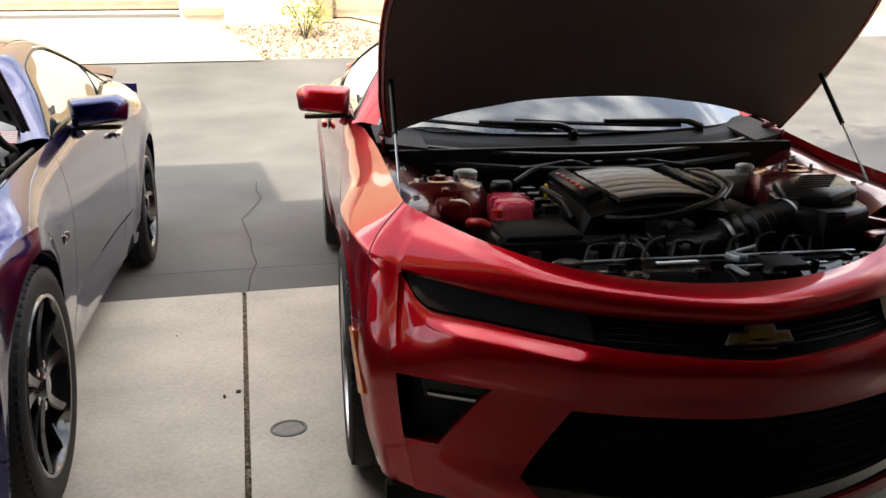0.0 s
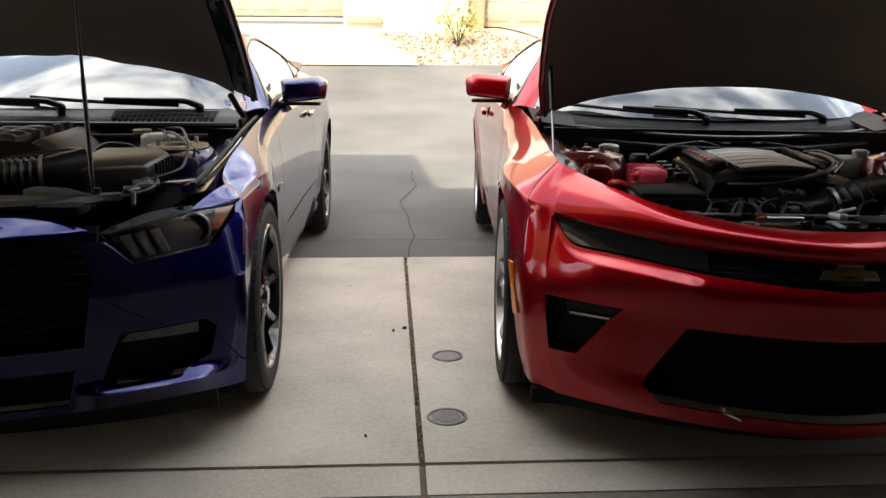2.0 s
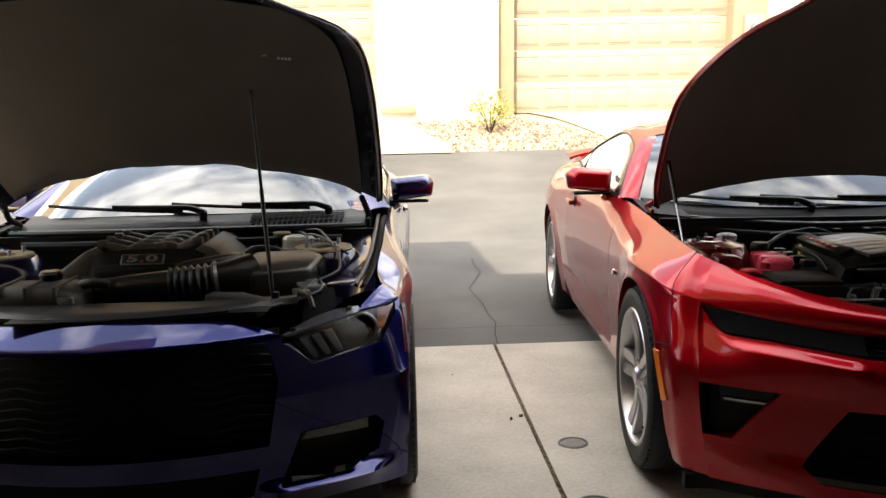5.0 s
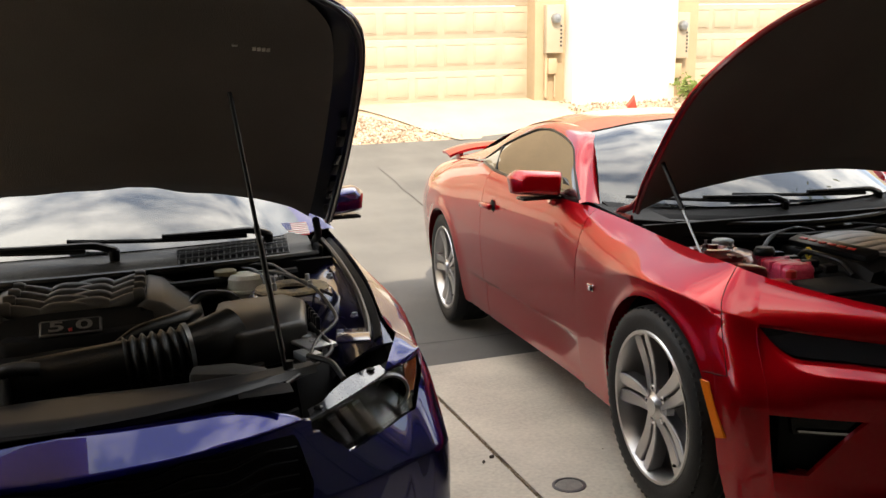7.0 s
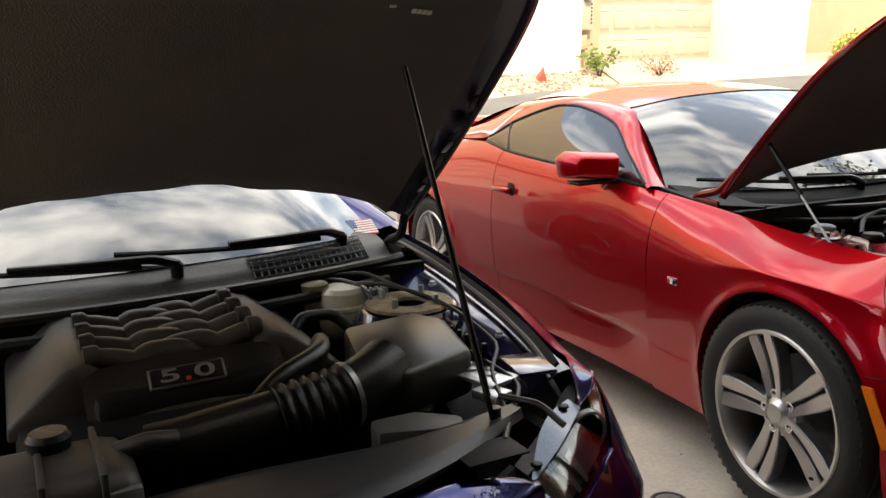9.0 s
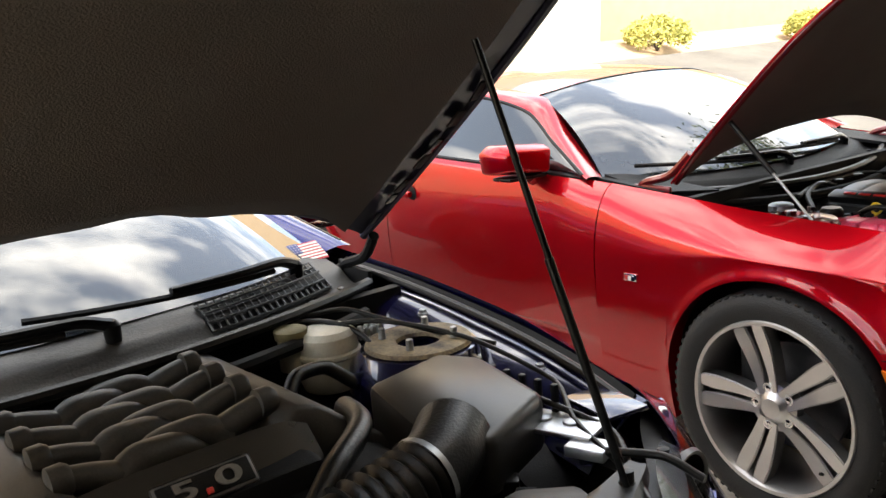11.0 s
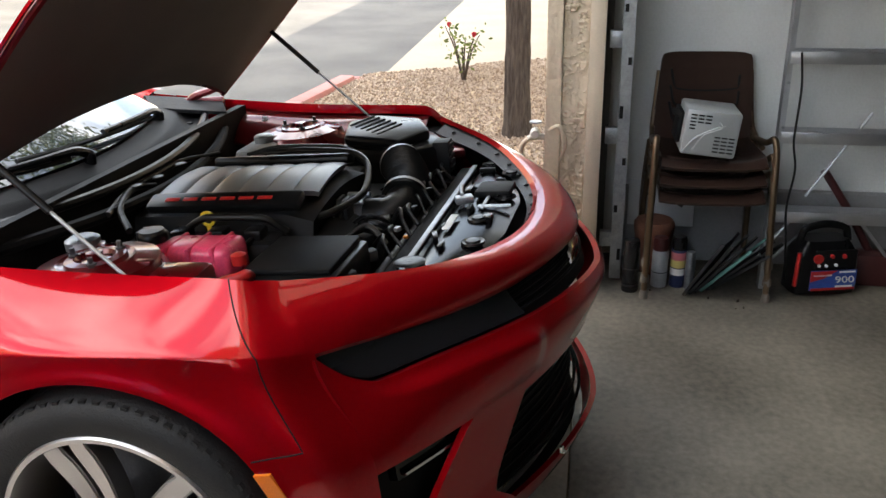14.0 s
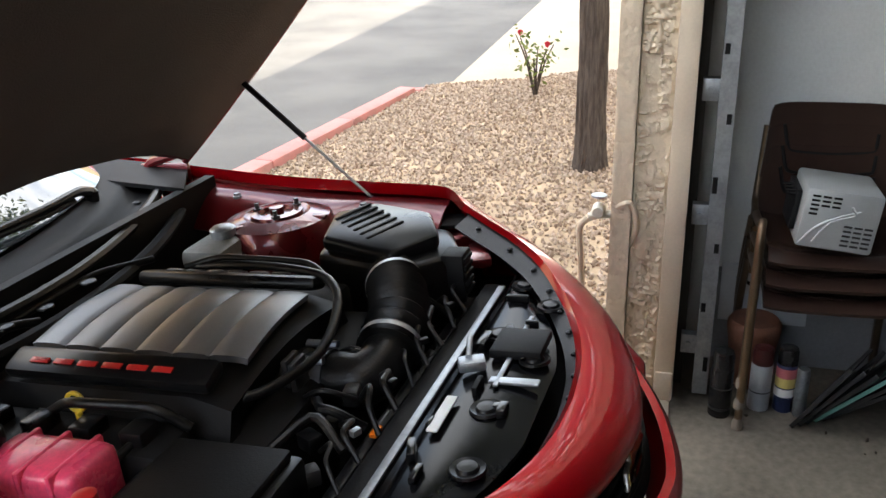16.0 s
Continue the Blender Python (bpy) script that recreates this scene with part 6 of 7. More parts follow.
# cowl with its drip lip, wipers and side trims
def cowl(car, yb, body, label, y_front=0.36, dz=0.0, q_front=0.20, q_back=0.29, material=None):
    bm = B()
    def f(u, v):
        x = -0.735 + 1.47 * u
        q = (x / 0.735) ** 2
        y0, y1 = y_front + q_front * q, yb + q_back * q
        z = 0.885 + dz * (1 - q) + 0.035 * q + 0.055 * v - 0.018 * math.sin(math.pi * min(1, v * 2)) * (v < 0.5)
        return Vector((x, y0 + (y1 - y0) * v, z))
    sheet(bm, f, 50, 14)
    thick(bm, 0.01)
    c = part("cowl", bm, material or PLASTIC, car, label)
    bm = B()
    tube(bm, [f(i / 16, 0.0) + Vector((0, -0.008, 0.006)) for i in range(17)], 0.013, 8, 60)
    part("cowl_seal", bm, HOSE, c)
    bm = B()
    tube(bm, [f(i / 16, 0.0) + Vector((0, -0.075, -0.035)) for i in range(1, 16)], 0.016, 8, 60)
    part("firewall_lip", bm, DARK, c)
    clips(c, [f((i + 0.5) / 12, 0.25) for i in range(12)], 0.009)
    return c, f
cowl(red, 0.50, rb, "black plastic cowl panel", material=DARK)
wiper(red, (0.46, 0.575, 0.950), (-0.26, 0.560, 0.985))
wiper(red, (-0.06, 0.490, 0.950), (-0.66, 0.715, 0.985), -0.045)
for s in (-1, 1):
    bm = B()
    sheet(bm, lambda u, v: Vector((s * (0.60 + 0.17 * u), 0.40 + 0.30 * v + 0.10 * u, 0.925 + 0.03 * v + 0.012 * u)), 6, 8)
    thick(bm, 0.012)
    part("cowl_end", bm, DARK, red)


# ---- the blue coupe ----
CAR_B = pose(-1.455, 0.655, -0.050, 0, 0, -0.5) @ pose(0, 0, 0, -4.9, 0, 0)
blue = thing("car", "deep metallic blue two-door coupe with its hood propped open", "car", CAR_B, "parked coupes")
bb = Body(
    W=crv((-0.44, 0.905), (-0.2, 0.918), (0, 0.926), (0.4, 0.902), (0.9, 0.895), (1.6, 0.905), (2.2, 0.925), (2.72, 0.940), (3.2, 0.92), (3.6, 0.87), (3.8, 0.76)),
    xi=crv((-0.44, 0.735), (-0.2, 0.790), (0.1, 0.818), (0.4, 0.826), (0.74, 0.832), (0.95, 0.834), (1.9, 0.832), (2.3, 0.795), (2.8, 0.74), (3.76, 0.64)),
    zi=crv((-0.44, 0.805), (-0.2, 0.855), (0.1, 0.902), (0.45, 0.942), (0.74, 0.960), (1.0, 0.985), (1.9, 1.020), (2.3, 1.050), (2.8, 1.040), (3.3, 1.01), (3.76, 0.965)),
    wb=2.72, R=0.388, sill=crv((-0.44, 0.19), (0.5, 0.195), (2.3, 0.21), (3.3, 0.25), (3.76, 0.34)),
    y_top=-0.24, z_top=0.80, z_low=0.55, y_low=-0.42, power=1.9, turn=3.2, drop=0.045, bump=0.095,
    xe=crv((0.15, 0.885), (0.5, 0.905), (0.68, 0.895), (0.76, 0.878), (0.81, 0.82)),
    yc=crv((0.10, -0.66), (0.18, -0.73), (0.30, -0.76), (0.45, -0.785), (0.60, -0.80), (0.70, -0.805), (0.738, -0.800), (0.741, -0.796), (0.806, -0.699), (0.83, -0.66)))
for s in (-1, 1):
    bb.panel("fender", -0.42, 0.698, s, blue, BLUE)
    bb.panel("door", 0.703, 1.985, s, blue, BLUE)
    bb.panel("quarter_panel", 1.990, 3.76, s, blue, BLUE)
    mirror_glass(blue, BLUE, s, (0.945, 1.13, 1.020), "blue door mirror")
    bm = B()
    xh = bb.side(1.84, 0.33).x
    box(bm, (s * (xh + 0.012), 1.84, 0.855), (0.028, 0.17, 0.030), 0.010)
    part("door_handle", bm, CHROME, blue)
    # small badge figures low on the fender
    bm = B()
    xb = bb.side(0.52, 0.5).x
    for k in range(3):
        box(bm, (s * (xb + 0.004), 0.50 + 0.028 * k, 0.665), (0.008, 0.020 if k != 1 else 0.006, 0.030 if k != 1 else 0.006), 0.003)
    part("fender_badge", bm, CHROME, blue, "small chrome displacement badge")
b_zt = crv((0, 0.806), (0.30, 0.790), (0.40, 0.773), (0.47, 0.751), (0.52, 0.730), (0.875, 0.765))
bb.band("grille_back", -0.50, 0.50, lambda x: 0.737, lambda x: 0.40, blue, DARK, d=0.075, nu=40, nv=6)
for i in range(10):
    bm = B()
    z = 0.425 + 0.031 * i
    tube(bm, [bb.face(-0.48 + 0.96 * k / 12, z + (0.006 if k % 2 else -0.006), 0.055) for k in range(13)], 0.0045, 6, 48)
    part("grille_bar", bm, DARK, blue)
bb.band("intake_back", -0.52, 0.52, lambda x: 0.327, lambda x: 0.212, blue, DARK, d=0.06, nu=40, nv=4)
bb.band("splitter", -0.80, 0.80, lambda x: 0.190, lambda x: 0.110, blue, DARK, d=0.03, nu=50, nv=3, t=0.03)
def b_blade(x, z):
    dz = z - 0.2542
    return -0.055 * max(0, 1 - dz / 0.030 if dz > 0 else 1 + dz / 0.075) * min(1, max(0, (abs(x) - 0.42) / 0.10)) * min(1, max(0, (0.86 - abs(x)) / 0.08))
LAMP_B = [(0.516, 0.716), (0.604, 0.630), (0.800, 0.652), (0.860, 0.752), (0.860, 0.83), (0.516, 0.83)]
FOG_B = [(0.500, 0.270), (0.560, 0.428), (0.775, 0.430), (0.800, 0.400), (0.785, 0.312), (0.700, 0.268)]
GRILLE_B = [(-0.470, 0.735), (0.470, 0.735), (0.505, 0.600), (0.470, 0.400), (-0.470, 0.400), (-0.505, 0.600)]
INTAKE_B = [(-0.440, 0.330), (0.440, 0.330), (0.410, 0.215), (-0.410, 0.215)]
def b_bumper(x, z):
    x += math.copysign((bb.edge_x(min(z, 0.76)) - 0.875) * (abs(x) / 0.875) ** 4, x)
    if z > 0.70:
        z = 0.70 + (z - 0.70) * (b_zt(abs(x)) - 0.70) / 0.106
    return bb.face(x, z, b_blade(x, z))
pierced("bumper", list(np.linspace(-0.875, 0.875, 191)), list(np.linspace(0.190, 0.806, 89)), b_bumper,
        [GRILLE_B, INTAKE_B, LAMP_B, FOG_B, [(-x, z) for x, z in LAMP_B], [(-x, z) for x, z in FOG_B]], blue, BLUE)
fog_glass = mat("clear_ribbed_lens", (0.13, 0.13, 0.125), 0.15, 0.3, 0.2, 60, 200, 0.03, coat=0.6)
fin_grey = mat("fin_grey", (0.12, 0.12, 0.125), 0.34, 0.0, 0.1, 5, 120, 0.0, coat=0.5)
indicator_amber = mat("dark_amber_lens", (0.42, 0.085, 0.02), 0.2, 0, 0.1, 12, 200, 0.0, coat=0.6)
clear_lens = mat("clear_lens", (0.75, 0.75, 0.75), 0.02, 0, 0.02, 4, 90, 0.0, trans=1.0, ior=1.30)
satin_plate = mat("satin_grey_plate", (0.11, 0.115, 0.13), 0.16, 0.5, 0.1, 5, 120, 0.0, coat=0.8)
tip = 0.860
b_skin = bb.face
def lamp_skin(x, z, d=0.0):
    """The lamp's glass leans back from the skin of the nose, most at its inner end."""
    return b_skin(x, z, d + 0.45 * max(0.0, z - 0.640) * max(0.0, 1 - (abs(x) - 0.50) / 0.34))
for s in (-1, 1):
    bb.quad("fog_pocket", [(0.48, 0.255), (0.80, 0.255), (0.81, 0.440), (0.53, 0.440)], s, blue, DARK, d=0.07)
    bb.quad("fog_lamp", [(0.562, 0.394), (0.765, 0.387), (0.765, 0.420), (0.581, 0.417)], s, blue, fog_glass, d=0.02, label="clear fog lamp strip")
    # headlamp: dark bucket, three fins, projector and amber tip under a clear lens
    bb.face = lamp_skin
    bb.quad("lamp_bucket", [(0.600, 0.634), (0.790, 0.648), (tip - 0.002, 0.758), (0.526, 0.716)], s, blue, GREY_PLASTIC, d=0.034, t=0.05)
    for k in range(3):
        x = 0.608 + 0.036 * k
        bb.quad("lamp_fin", [(x, 0.645 + 0.002 * k), (x + 0.013, 0.646 + 0.002 * k), (x - 0.022, 0.706 + 0.004 * k), (x - 0.044, 0.703 + 0.004 * k)], s, blue, fin_grey, d=0.012, t=0.03)
    bm = B()
    c = bb.face(s * 0.755, 0.702, 0.020)
    lathe(bm, [(0.0001, 0.02), (0.030, 0.014), (0.035, 0.002), (0.039, -0.002), (0.041, 0.03)], tuple(c), "y", 28)
    part("projector", bm, GLOSS, blue, "dark projector lamp")
    bm = B()
    lathe(bm, [(0.040, -0.004), (0.046, -0.006), (0.050, 0.004), (0.044, 0.012)], tuple(c), "y", 32, close=False)
    part("projector_ring", bm, fin_grey, blue)
    bb.quad("lamp_chrome", [(0.800, 0.672), (0.808, 0.676), (tip - 0.020, 0.748), (tip - 0.032, 0.746)], s, blue, CHROME, d=0.02, t=0.01)
    bb.quad("indicator", [(0.800, 0.690), (0.822, 0.690), (tip - 0.004, 0.752), (tip - 0.050, 0.750)], s, blue, indicator_amber, d=0.012, t=0.01, label="amber indicator")
    lens = bb.quad("headlamp_lens", [(0.602, 0.633), (0.800, 0.654), (tip, 0.762), (0.519, 0.718)], s, blue, clear_lens, d=0.002, t=0.004, label="clear headlamp lens")
    lens.visible_shadow = False
    bb.face = b_skin
    bm = B()    # glossy top plate of the lamp
    def plate(u, v):
        o = lamp_skin(s * (0.524 + 0.226 * u), 0.719 + 0.029 * u)
        i = Vector((s * (0.515 + 0.225 * u), -0.585 + 0.215 * u + 0.03 * math.sin(math.pi * u), 0))
        i.z = o.z + 0.36 * (i.y - o.y)
        return o.lerp(i, v) + Vector((0, 0, 0.004))
    sheet(bm, plate, 16, 6)
    backed(bm, (0, 0, -0.008))
    tb = B()    # painted point of the fender over the lamp
    def over_lamp(u, v):
        a = bb.face(s * (0.742 + 0.124 * u), 0.757 + 0.001 * u)
        b = bb.side(-0.42, 0.40 * u)
        return a.lerp(Vector((s * b.x, b.y, b.z)), v) + Vector((s * 0.003, -0.001, 0.008)) * (4 * v * (1 - v))
    sheet(tb, over_lamp, 16, 10)
    backed(tb, (0, 0.004, -0.008))
    part("fender_point", tb, BLUE, blue)
    lp = part("lamp_plate", bm, satin_plate, blue, "glossy grey plate over the headlamp")
    clips(lp, [plate(0.12, 0.7) + Vector((0, 0, 0.002)), plate(0.85, 0.75) + Vector((0, 0, 0.002))], 0.009)
glasshouse(blue, bb, BLUE, "slim", "black wheel with slim paired spokes", 0.445, 0.995, 0.735)
bm = B()
sheet(bm, lambda u, v: Vector(((2 * u - 1) * 0.70, 3.50 + 0.20 * v - 0.14 * abs(2 * u - 1) ** 3, 1.06 + 0.035 * v - 0.03 * abs(2 * u - 1) ** 5)), 30, 6)
thick(bm, 0.018)
part("rear_wing", bm, BLUE, blue)
bm = B()
sheet(bm, lambda u, v: Vector(((2 * u - 1) * 0.80, 3.80 - 0.10 * abs(2 * u - 1) ** 3 - 0.02 * v, 0.30 + 0.66 * v)), 24, 10)
part("rear_bumper", bm, BLUE, blue)
bm = B()
box(bm, (0, 1.58, 0.235), (1.30, 4.0, 0.10), 0.03)
box(bm, (0, 1.90, 0.58), (1.40, 2.2, 0.70), 0.05)
box(bm, (0, 3.2, 0.60), (1.40, 0.6, 0.60), 0.05)
part("underbody", bm, DARK, blue)
wells(blue, 2.72, 0.388, 0.89)
b_hood, b_pt = bonnet(blue, BLUE, (0, 0.615, 1.045), 35.5, 1.22, 0.760, 0.775, 0.24, FELT, "blue hood held up by a prop rod", 0.03, 0.25,
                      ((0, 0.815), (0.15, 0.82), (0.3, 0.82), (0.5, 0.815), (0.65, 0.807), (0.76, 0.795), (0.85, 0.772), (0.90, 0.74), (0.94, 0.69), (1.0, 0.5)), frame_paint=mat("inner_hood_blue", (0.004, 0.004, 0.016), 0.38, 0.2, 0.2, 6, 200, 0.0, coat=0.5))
rs = random.Random(23)
for k, v in enumerate((0.08, 0.16, 0.21, 0.30, 0.35, 0.44, 0.52)):      # stamped hollows in the hood frame
    for s in (0, 1):
        bm = B()
        p = b_pt(0.026 + 0.948 * s, v, -0.024)
        box(bm, p, (rs.uniform(0.012, 0.030), rs.uniform(0.03, 0.075), 0.005), 0.002, Matrix.Rotation(rs.uniform(-0.3, 0.3), 4, "Z"))
        part("stamped_hollow", bm, GLOSS if k % 3 == 1 else DARK, b_hood)
bm = B()
p = b_pt(0.815, 0.805, -0.056)
for k in range(4):
    box(bm, p + Vector((0.012 * k, 0.002 * k, 0)), (0.009, 0.012, 0.003))
part("glint_label", bm, LABEL, b_hood, "small torn silver sticker")
bm = B()
p = b_pt(0.785, 0.815, -0.056)
box(bm, p, (0.014, 0.008, 0.003))
part("glint_label", bm, LABEL, b_hood)
bm = B()
rod(bm, (0.484, -0.515, 0.79), (0.416, -0.325, 1.475), 0.0055, seg=10)
part("prop_rod", bm, PLASTIC, blue, "thin black prop rod")
bm = B()
rod(bm, (0.477, -0.495, 0.865), (0.447, -0.412, 1.16), 0.0070, seg=12)
part("rod_grip", bm, HOSE, blue)
for s in (-1, 1):
    bm = B()
    tube(bm, [(s * 0.755, 0.66, 0.90), (s * 0.752, 0.62, 0.950), (s * 0.748, 0.52, 0.985), (s * 0.73, 0.44, 1.05)], 0.013, 8, 12)
    box(bm, (s * 0.752, 0.58, 0.925), (0.016, 0.15, 0.05), 0.006)
    part("hood_hinge", bm, DARK, blue)

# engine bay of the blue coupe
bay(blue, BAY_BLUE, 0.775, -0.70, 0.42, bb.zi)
AT = Vector((0, 0, 0.030))
bm = B()
def brad(u, v):
    x = -0.70 + 1.25 * u
    yf = bb.face(x, 0.80).y + 0.018
    yr = -0.475 + 0.010 * math.sin(14 * u)
    k = min(1, 6 * min(v, 1 - v))
    return Vector((x, yf + (yr - yf) * v, 0.768 + 0.010 * k))
sheet(bm, brad, 60, 12)
thick(bm, 0.014)
rcov = part("radiator_cover", bm, mat("matt_black_cover", (0.014, 0.014, 0.015), 0.42, 0, 0.3, 6, 300, 0.006, spec=0.5), blue, "matt black plastic radiator cover")
for x0, y0, sx, sy in ((-0.12, -0.66, 0.30, 0.09), (0.42, -0.60, 0.12, 0.08)):
    bm = B()
    box(bm, (x0, y0, 0.7785), (sx, sy, 0.004), 0.001)
    part("recess", bm, DARK, rcov)
bm = B()
box(bm, (-0.12, -0.65, 0.775), (0.10, 0.05, 0.02), 0.006)
part("hood_latch", bm, IRON, rcov)
clips(rcov, [(-0.5, -0.60, 0.781), (-0.3, -0.55, 0.781), (0.05, -0.55, 0.781), (0.22, -0.56, 0.781), (0.26, -0.62, 0.779), (-0.1, -0.64, 0.779)], 0.010)
bm = B()
lathe(bm, [(0.016, 0), (0.018, 0.016), (0.011, 0.022), (0.011, 0.04), (0.0001, 0.041)], (0.49, -0.50, 0.772), "z", 14)
part("hood_stop", bm, HOSE, blue)
# intake: dusty side covers, runners and the nameplate
AT = Vector((0.035, -0.085, 0.050))
bm = B()
box(bm, (-0.04, 0.10, 0.70), (0.64, 0.66, 0.20), 0.03)
part("engine_block", bm, DARK, blue)
for s in (-1, 1):
    bm = B()
    prism(bm, [(0.145, 0.770), (0.155, 0.872), (0.185, 0.893), (0.225, 0.880), (0.330, 0.800), (0.335, 0.770)], -0.40, 0.07, 0.008)
    bm.verts.ensure_lookup_table()
    for v in bm.verts:      # the front end leans back
        if v.co.z > 0:
            v.co.z -= 0.25 * (v.co.y - 0.77)
    turned(bm, Matrix(((s, 0, 0, -0.04), (0, 0, -1, 0.02), (0, 1, 0, 0), (0, 0, 0, 1))))
    part("valley_cover", bm, DUSTY, blue, "dusty grey engine side cover")
for k in range(4):
    for s in (-1, 1):
        bm = B()
        y = 0.01 + 0.095 * k + (0.03 if s > 0 else 0)
        tube(bm, [(-0.04 + s * 0.175, y, 0.893), (-0.04 + s * 0.13, y + 0.006, 0.880), (-0.04 + s * 0.085, y + 0.012, 0.862)], lambda t: 0.019 + 0.006 * t, 14, 10)
        lathe(bm, [(0.0001, -0.02), (0.024, -0.018), (0.025, 0.004), (0.020, 0.012)], (-0.04 + s * 0.165, y, 0.892), "x", 16)
        part("intake_runner", bm, DUSTY, blue)
        bm = B()
        tube(bm, [(-0.04 + s * 0.092, y + 0.010, 0.848), (-0.04 + s * 0.05, y + 0.018, 0.872), (-0.04 + s * 0.0, y + 0.026, 0.868), (-0.04 - s * 0.06, y + 0.034, 0.825)], lambda t: 0.030 - 0.004 * t, 14, 18)
        part("runner_arch", bm, DUSTY, blue)
bm = B()
box(bm, (-0.04, 0.13, 0.80), (0.36, 0.48, 0.08), 0.02)
part("runner_base", bm, DARK, blue)
bm = B()
sheet(bm, lambda u, v: Vector((-0.235 + 0.39 * u, -0.105 + 0.085 * v - 0.012 * math.sin(math.pi * u), 0.800 + 0.085 * v - 0.016 * abs(2 * u - 1) ** 3)), 16, 6)
thick(bm, 0.03)
part("front_cover", bm, PLASTIC, blue)
plate_m = Matrix.Translation((-0.046, -0.088, 0.856)) @ Matrix.Rotation(radians(46), 4, "X")
bm = B()
box(bm, (0, 0, 0), (0.150, 0.046, 0.008), 0.006)
turned(bm, plate_m)
dull_metal = mat("dull_metal", (0.13, 0.13, 0.13), 0.42, 0.6, 0.2, 20, 200, 0.0)
np_ = part("nameplate", bm, dull_metal, blue, "metal displacement nameplate")
bm = B()
box(bm, (0, 0, 0.004), (0.138, 0.036, 0.004), 0.002)
turned(bm, plate_m)
part("plate_field", bm, DARK, np_)
def lettering(text, size, m, material, parent, name="lettering", depth=0.002, align="CENTER", bold=0.0):
    cu = bpy.data.curves.new(name, "FONT")
    cu.body, cu.size, cu.extrude, cu.align_x, cu.align_y = text, size, depth, align, "CENTER"
    cu.offset = bold
    tmp = bpy.data.objects.new(name, cu)
    scene.collection.objects.link(tmp)
    me = bpy.data.meshes.new_from_object(tmp.evaluated_get(bpy.context.evaluated_depsgraph_get()))
    bpy.data.objects.remove(tmp)
    me.transform(Matrix.Translation(AT) @ m)
    me.materials.append(material)
    ob = new(name, me)
    ob.parent = parent
    return ob
lettering("5", 0.040, plate_m @ Matrix.Translation((-0.033, -0.001, 0.007)) @ Matrix.Diagonal((2.1, 0.95, 1, 1)), dull_metal, np_, bold=0.0006)
lettering("0", 0.040, plate_m @ Matrix.Translation((0.033, -0.001, 0.007)) @ Matrix.Diagonal((2.1, 0.95, 1, 1)), dull_metal, np_, bold=0.0006)
bm = B()
box(bm, (0.0, -0.012, 0.007), (0.010, 0.010, 0.004), 0.002)
turned(bm, plate_m)
part("red_dot", bm, RED_MARK, np_)
# coolant tank, corrugated duct, air box
AT = Vector((0.03, -0.08, 0.055))
bm = B()
box(bm, (-0.32, -0.30, 0.745), (0.30, 0.22, 0.14), 0.05, seg=3)
tk = part("coolant_tank", bm, DUSTY, blue, "grey moulded coolant tank")
for k in range(3):
    bm = B()
    box(bm, (-0.41 + 0.09 * k, -0.30, 0.748), (0.012, 0.225, 0.146), 0.004)
    part("rib", bm, DUSTY, tk)
bm = B()
lathe(bm, [(0.034, 0), (0.038, 0.02), (0.030, 0.03), (0.0001, 0.03)], (-0.30, -0.24, 0.815), "z", 22)
part("cap", bm, PLASTIC, tk)
bm = B()
box(bm, (-0.20, -0.40, 0.76), (0.05, 0.02, 0.05), 0.004)
part("sticker", bm, STEEL, tk)
pipe(blue, "intake_pipe", [(-0.14, -0.22, 0.755), (-0.06, -0.235, 0.765), (0.04, -0.235, 0.775), (0.10, -0.235, 0.780)], 0.056, seg=22, label="smooth black intake pipe")
pipe(blue, "intake_duct", [(0.09, -0.235, 0.780), (0.16, -0.232, 0.786), (0.23, -0.222, 0.792)], 0.058, ribs=6, amp=0.006, seg=24, label="black corrugated intake duct")
bm = B()
rod(bm, (0.232, -0.222, 0.792), (0.243, -0.220, 0.793), 0.066, seg=28, caps=False)
part("hose_clamp", bm, STEEL, blue)
pipe(blue, "intake_neck", [(0.235, -0.221, 0.792), (0.29, -0.20, 0.80), (0.35, -0.16, 0.81)], lambda t: 0.058 + 0.006 * t, seg=20)
bm = B()
prism(bm, [(0.285, -0.18), (0.36, -0.245), (0.545, -0.175), (0.575, 0.02), (0.52, 0.085), (0.33, 0.05)], 0.715, lambda x, y: 0.835 + 0.10 * (y + 0.1) - 0.05 * max(0.0, x - 0.42), 0.018)
part("air_box", bm, mat("dull_black_box", (0.022, 0.021, 0.020), 0.36, 0, 0.3, 9, 240, 0.006), blue, "smooth black air filter box")
for k in range(6):
    bm = B()
    box(bm, (0.575, -0.17 + 0.04 * k, 0.775), (0.012, 0.012, 0.10), 0.003)
    part("box_rib", bm, PLASTIC, blue)
bm = B()
prism(bm, [(0.23, -0.40), (0.40, -0.42), (0.42, -0.36), (0.34, -0.31), (0.24, -0.33)], 0.70, lambda x, y: 0.772 - 0.10 * (x - 0.32), 0.012)
part("resonator", bm, DUSTY, blue, "dusty wedge-shaped resonator box")
bm = B()
box(bm, (0.21, 0.06, 0.775), (0.05, 0.20, 0.11), 0.01)
part("coil_cover", bm, PLASTIC, blue)
pipe(blue, "hose", [(0.06, -0.20, 0.80), (0.14, -0.15, 0.835), (0.24, -0.06, 0.84), (0.27, 0.03, 0.83)], 0.020)
pipe(blue, "hose", [(-0.22, -0.27, 0.79), (-0.15, -0.29, 0.81), (-0.10, -0.28, 0.80)], 0.017, GREY_PLASTIC)
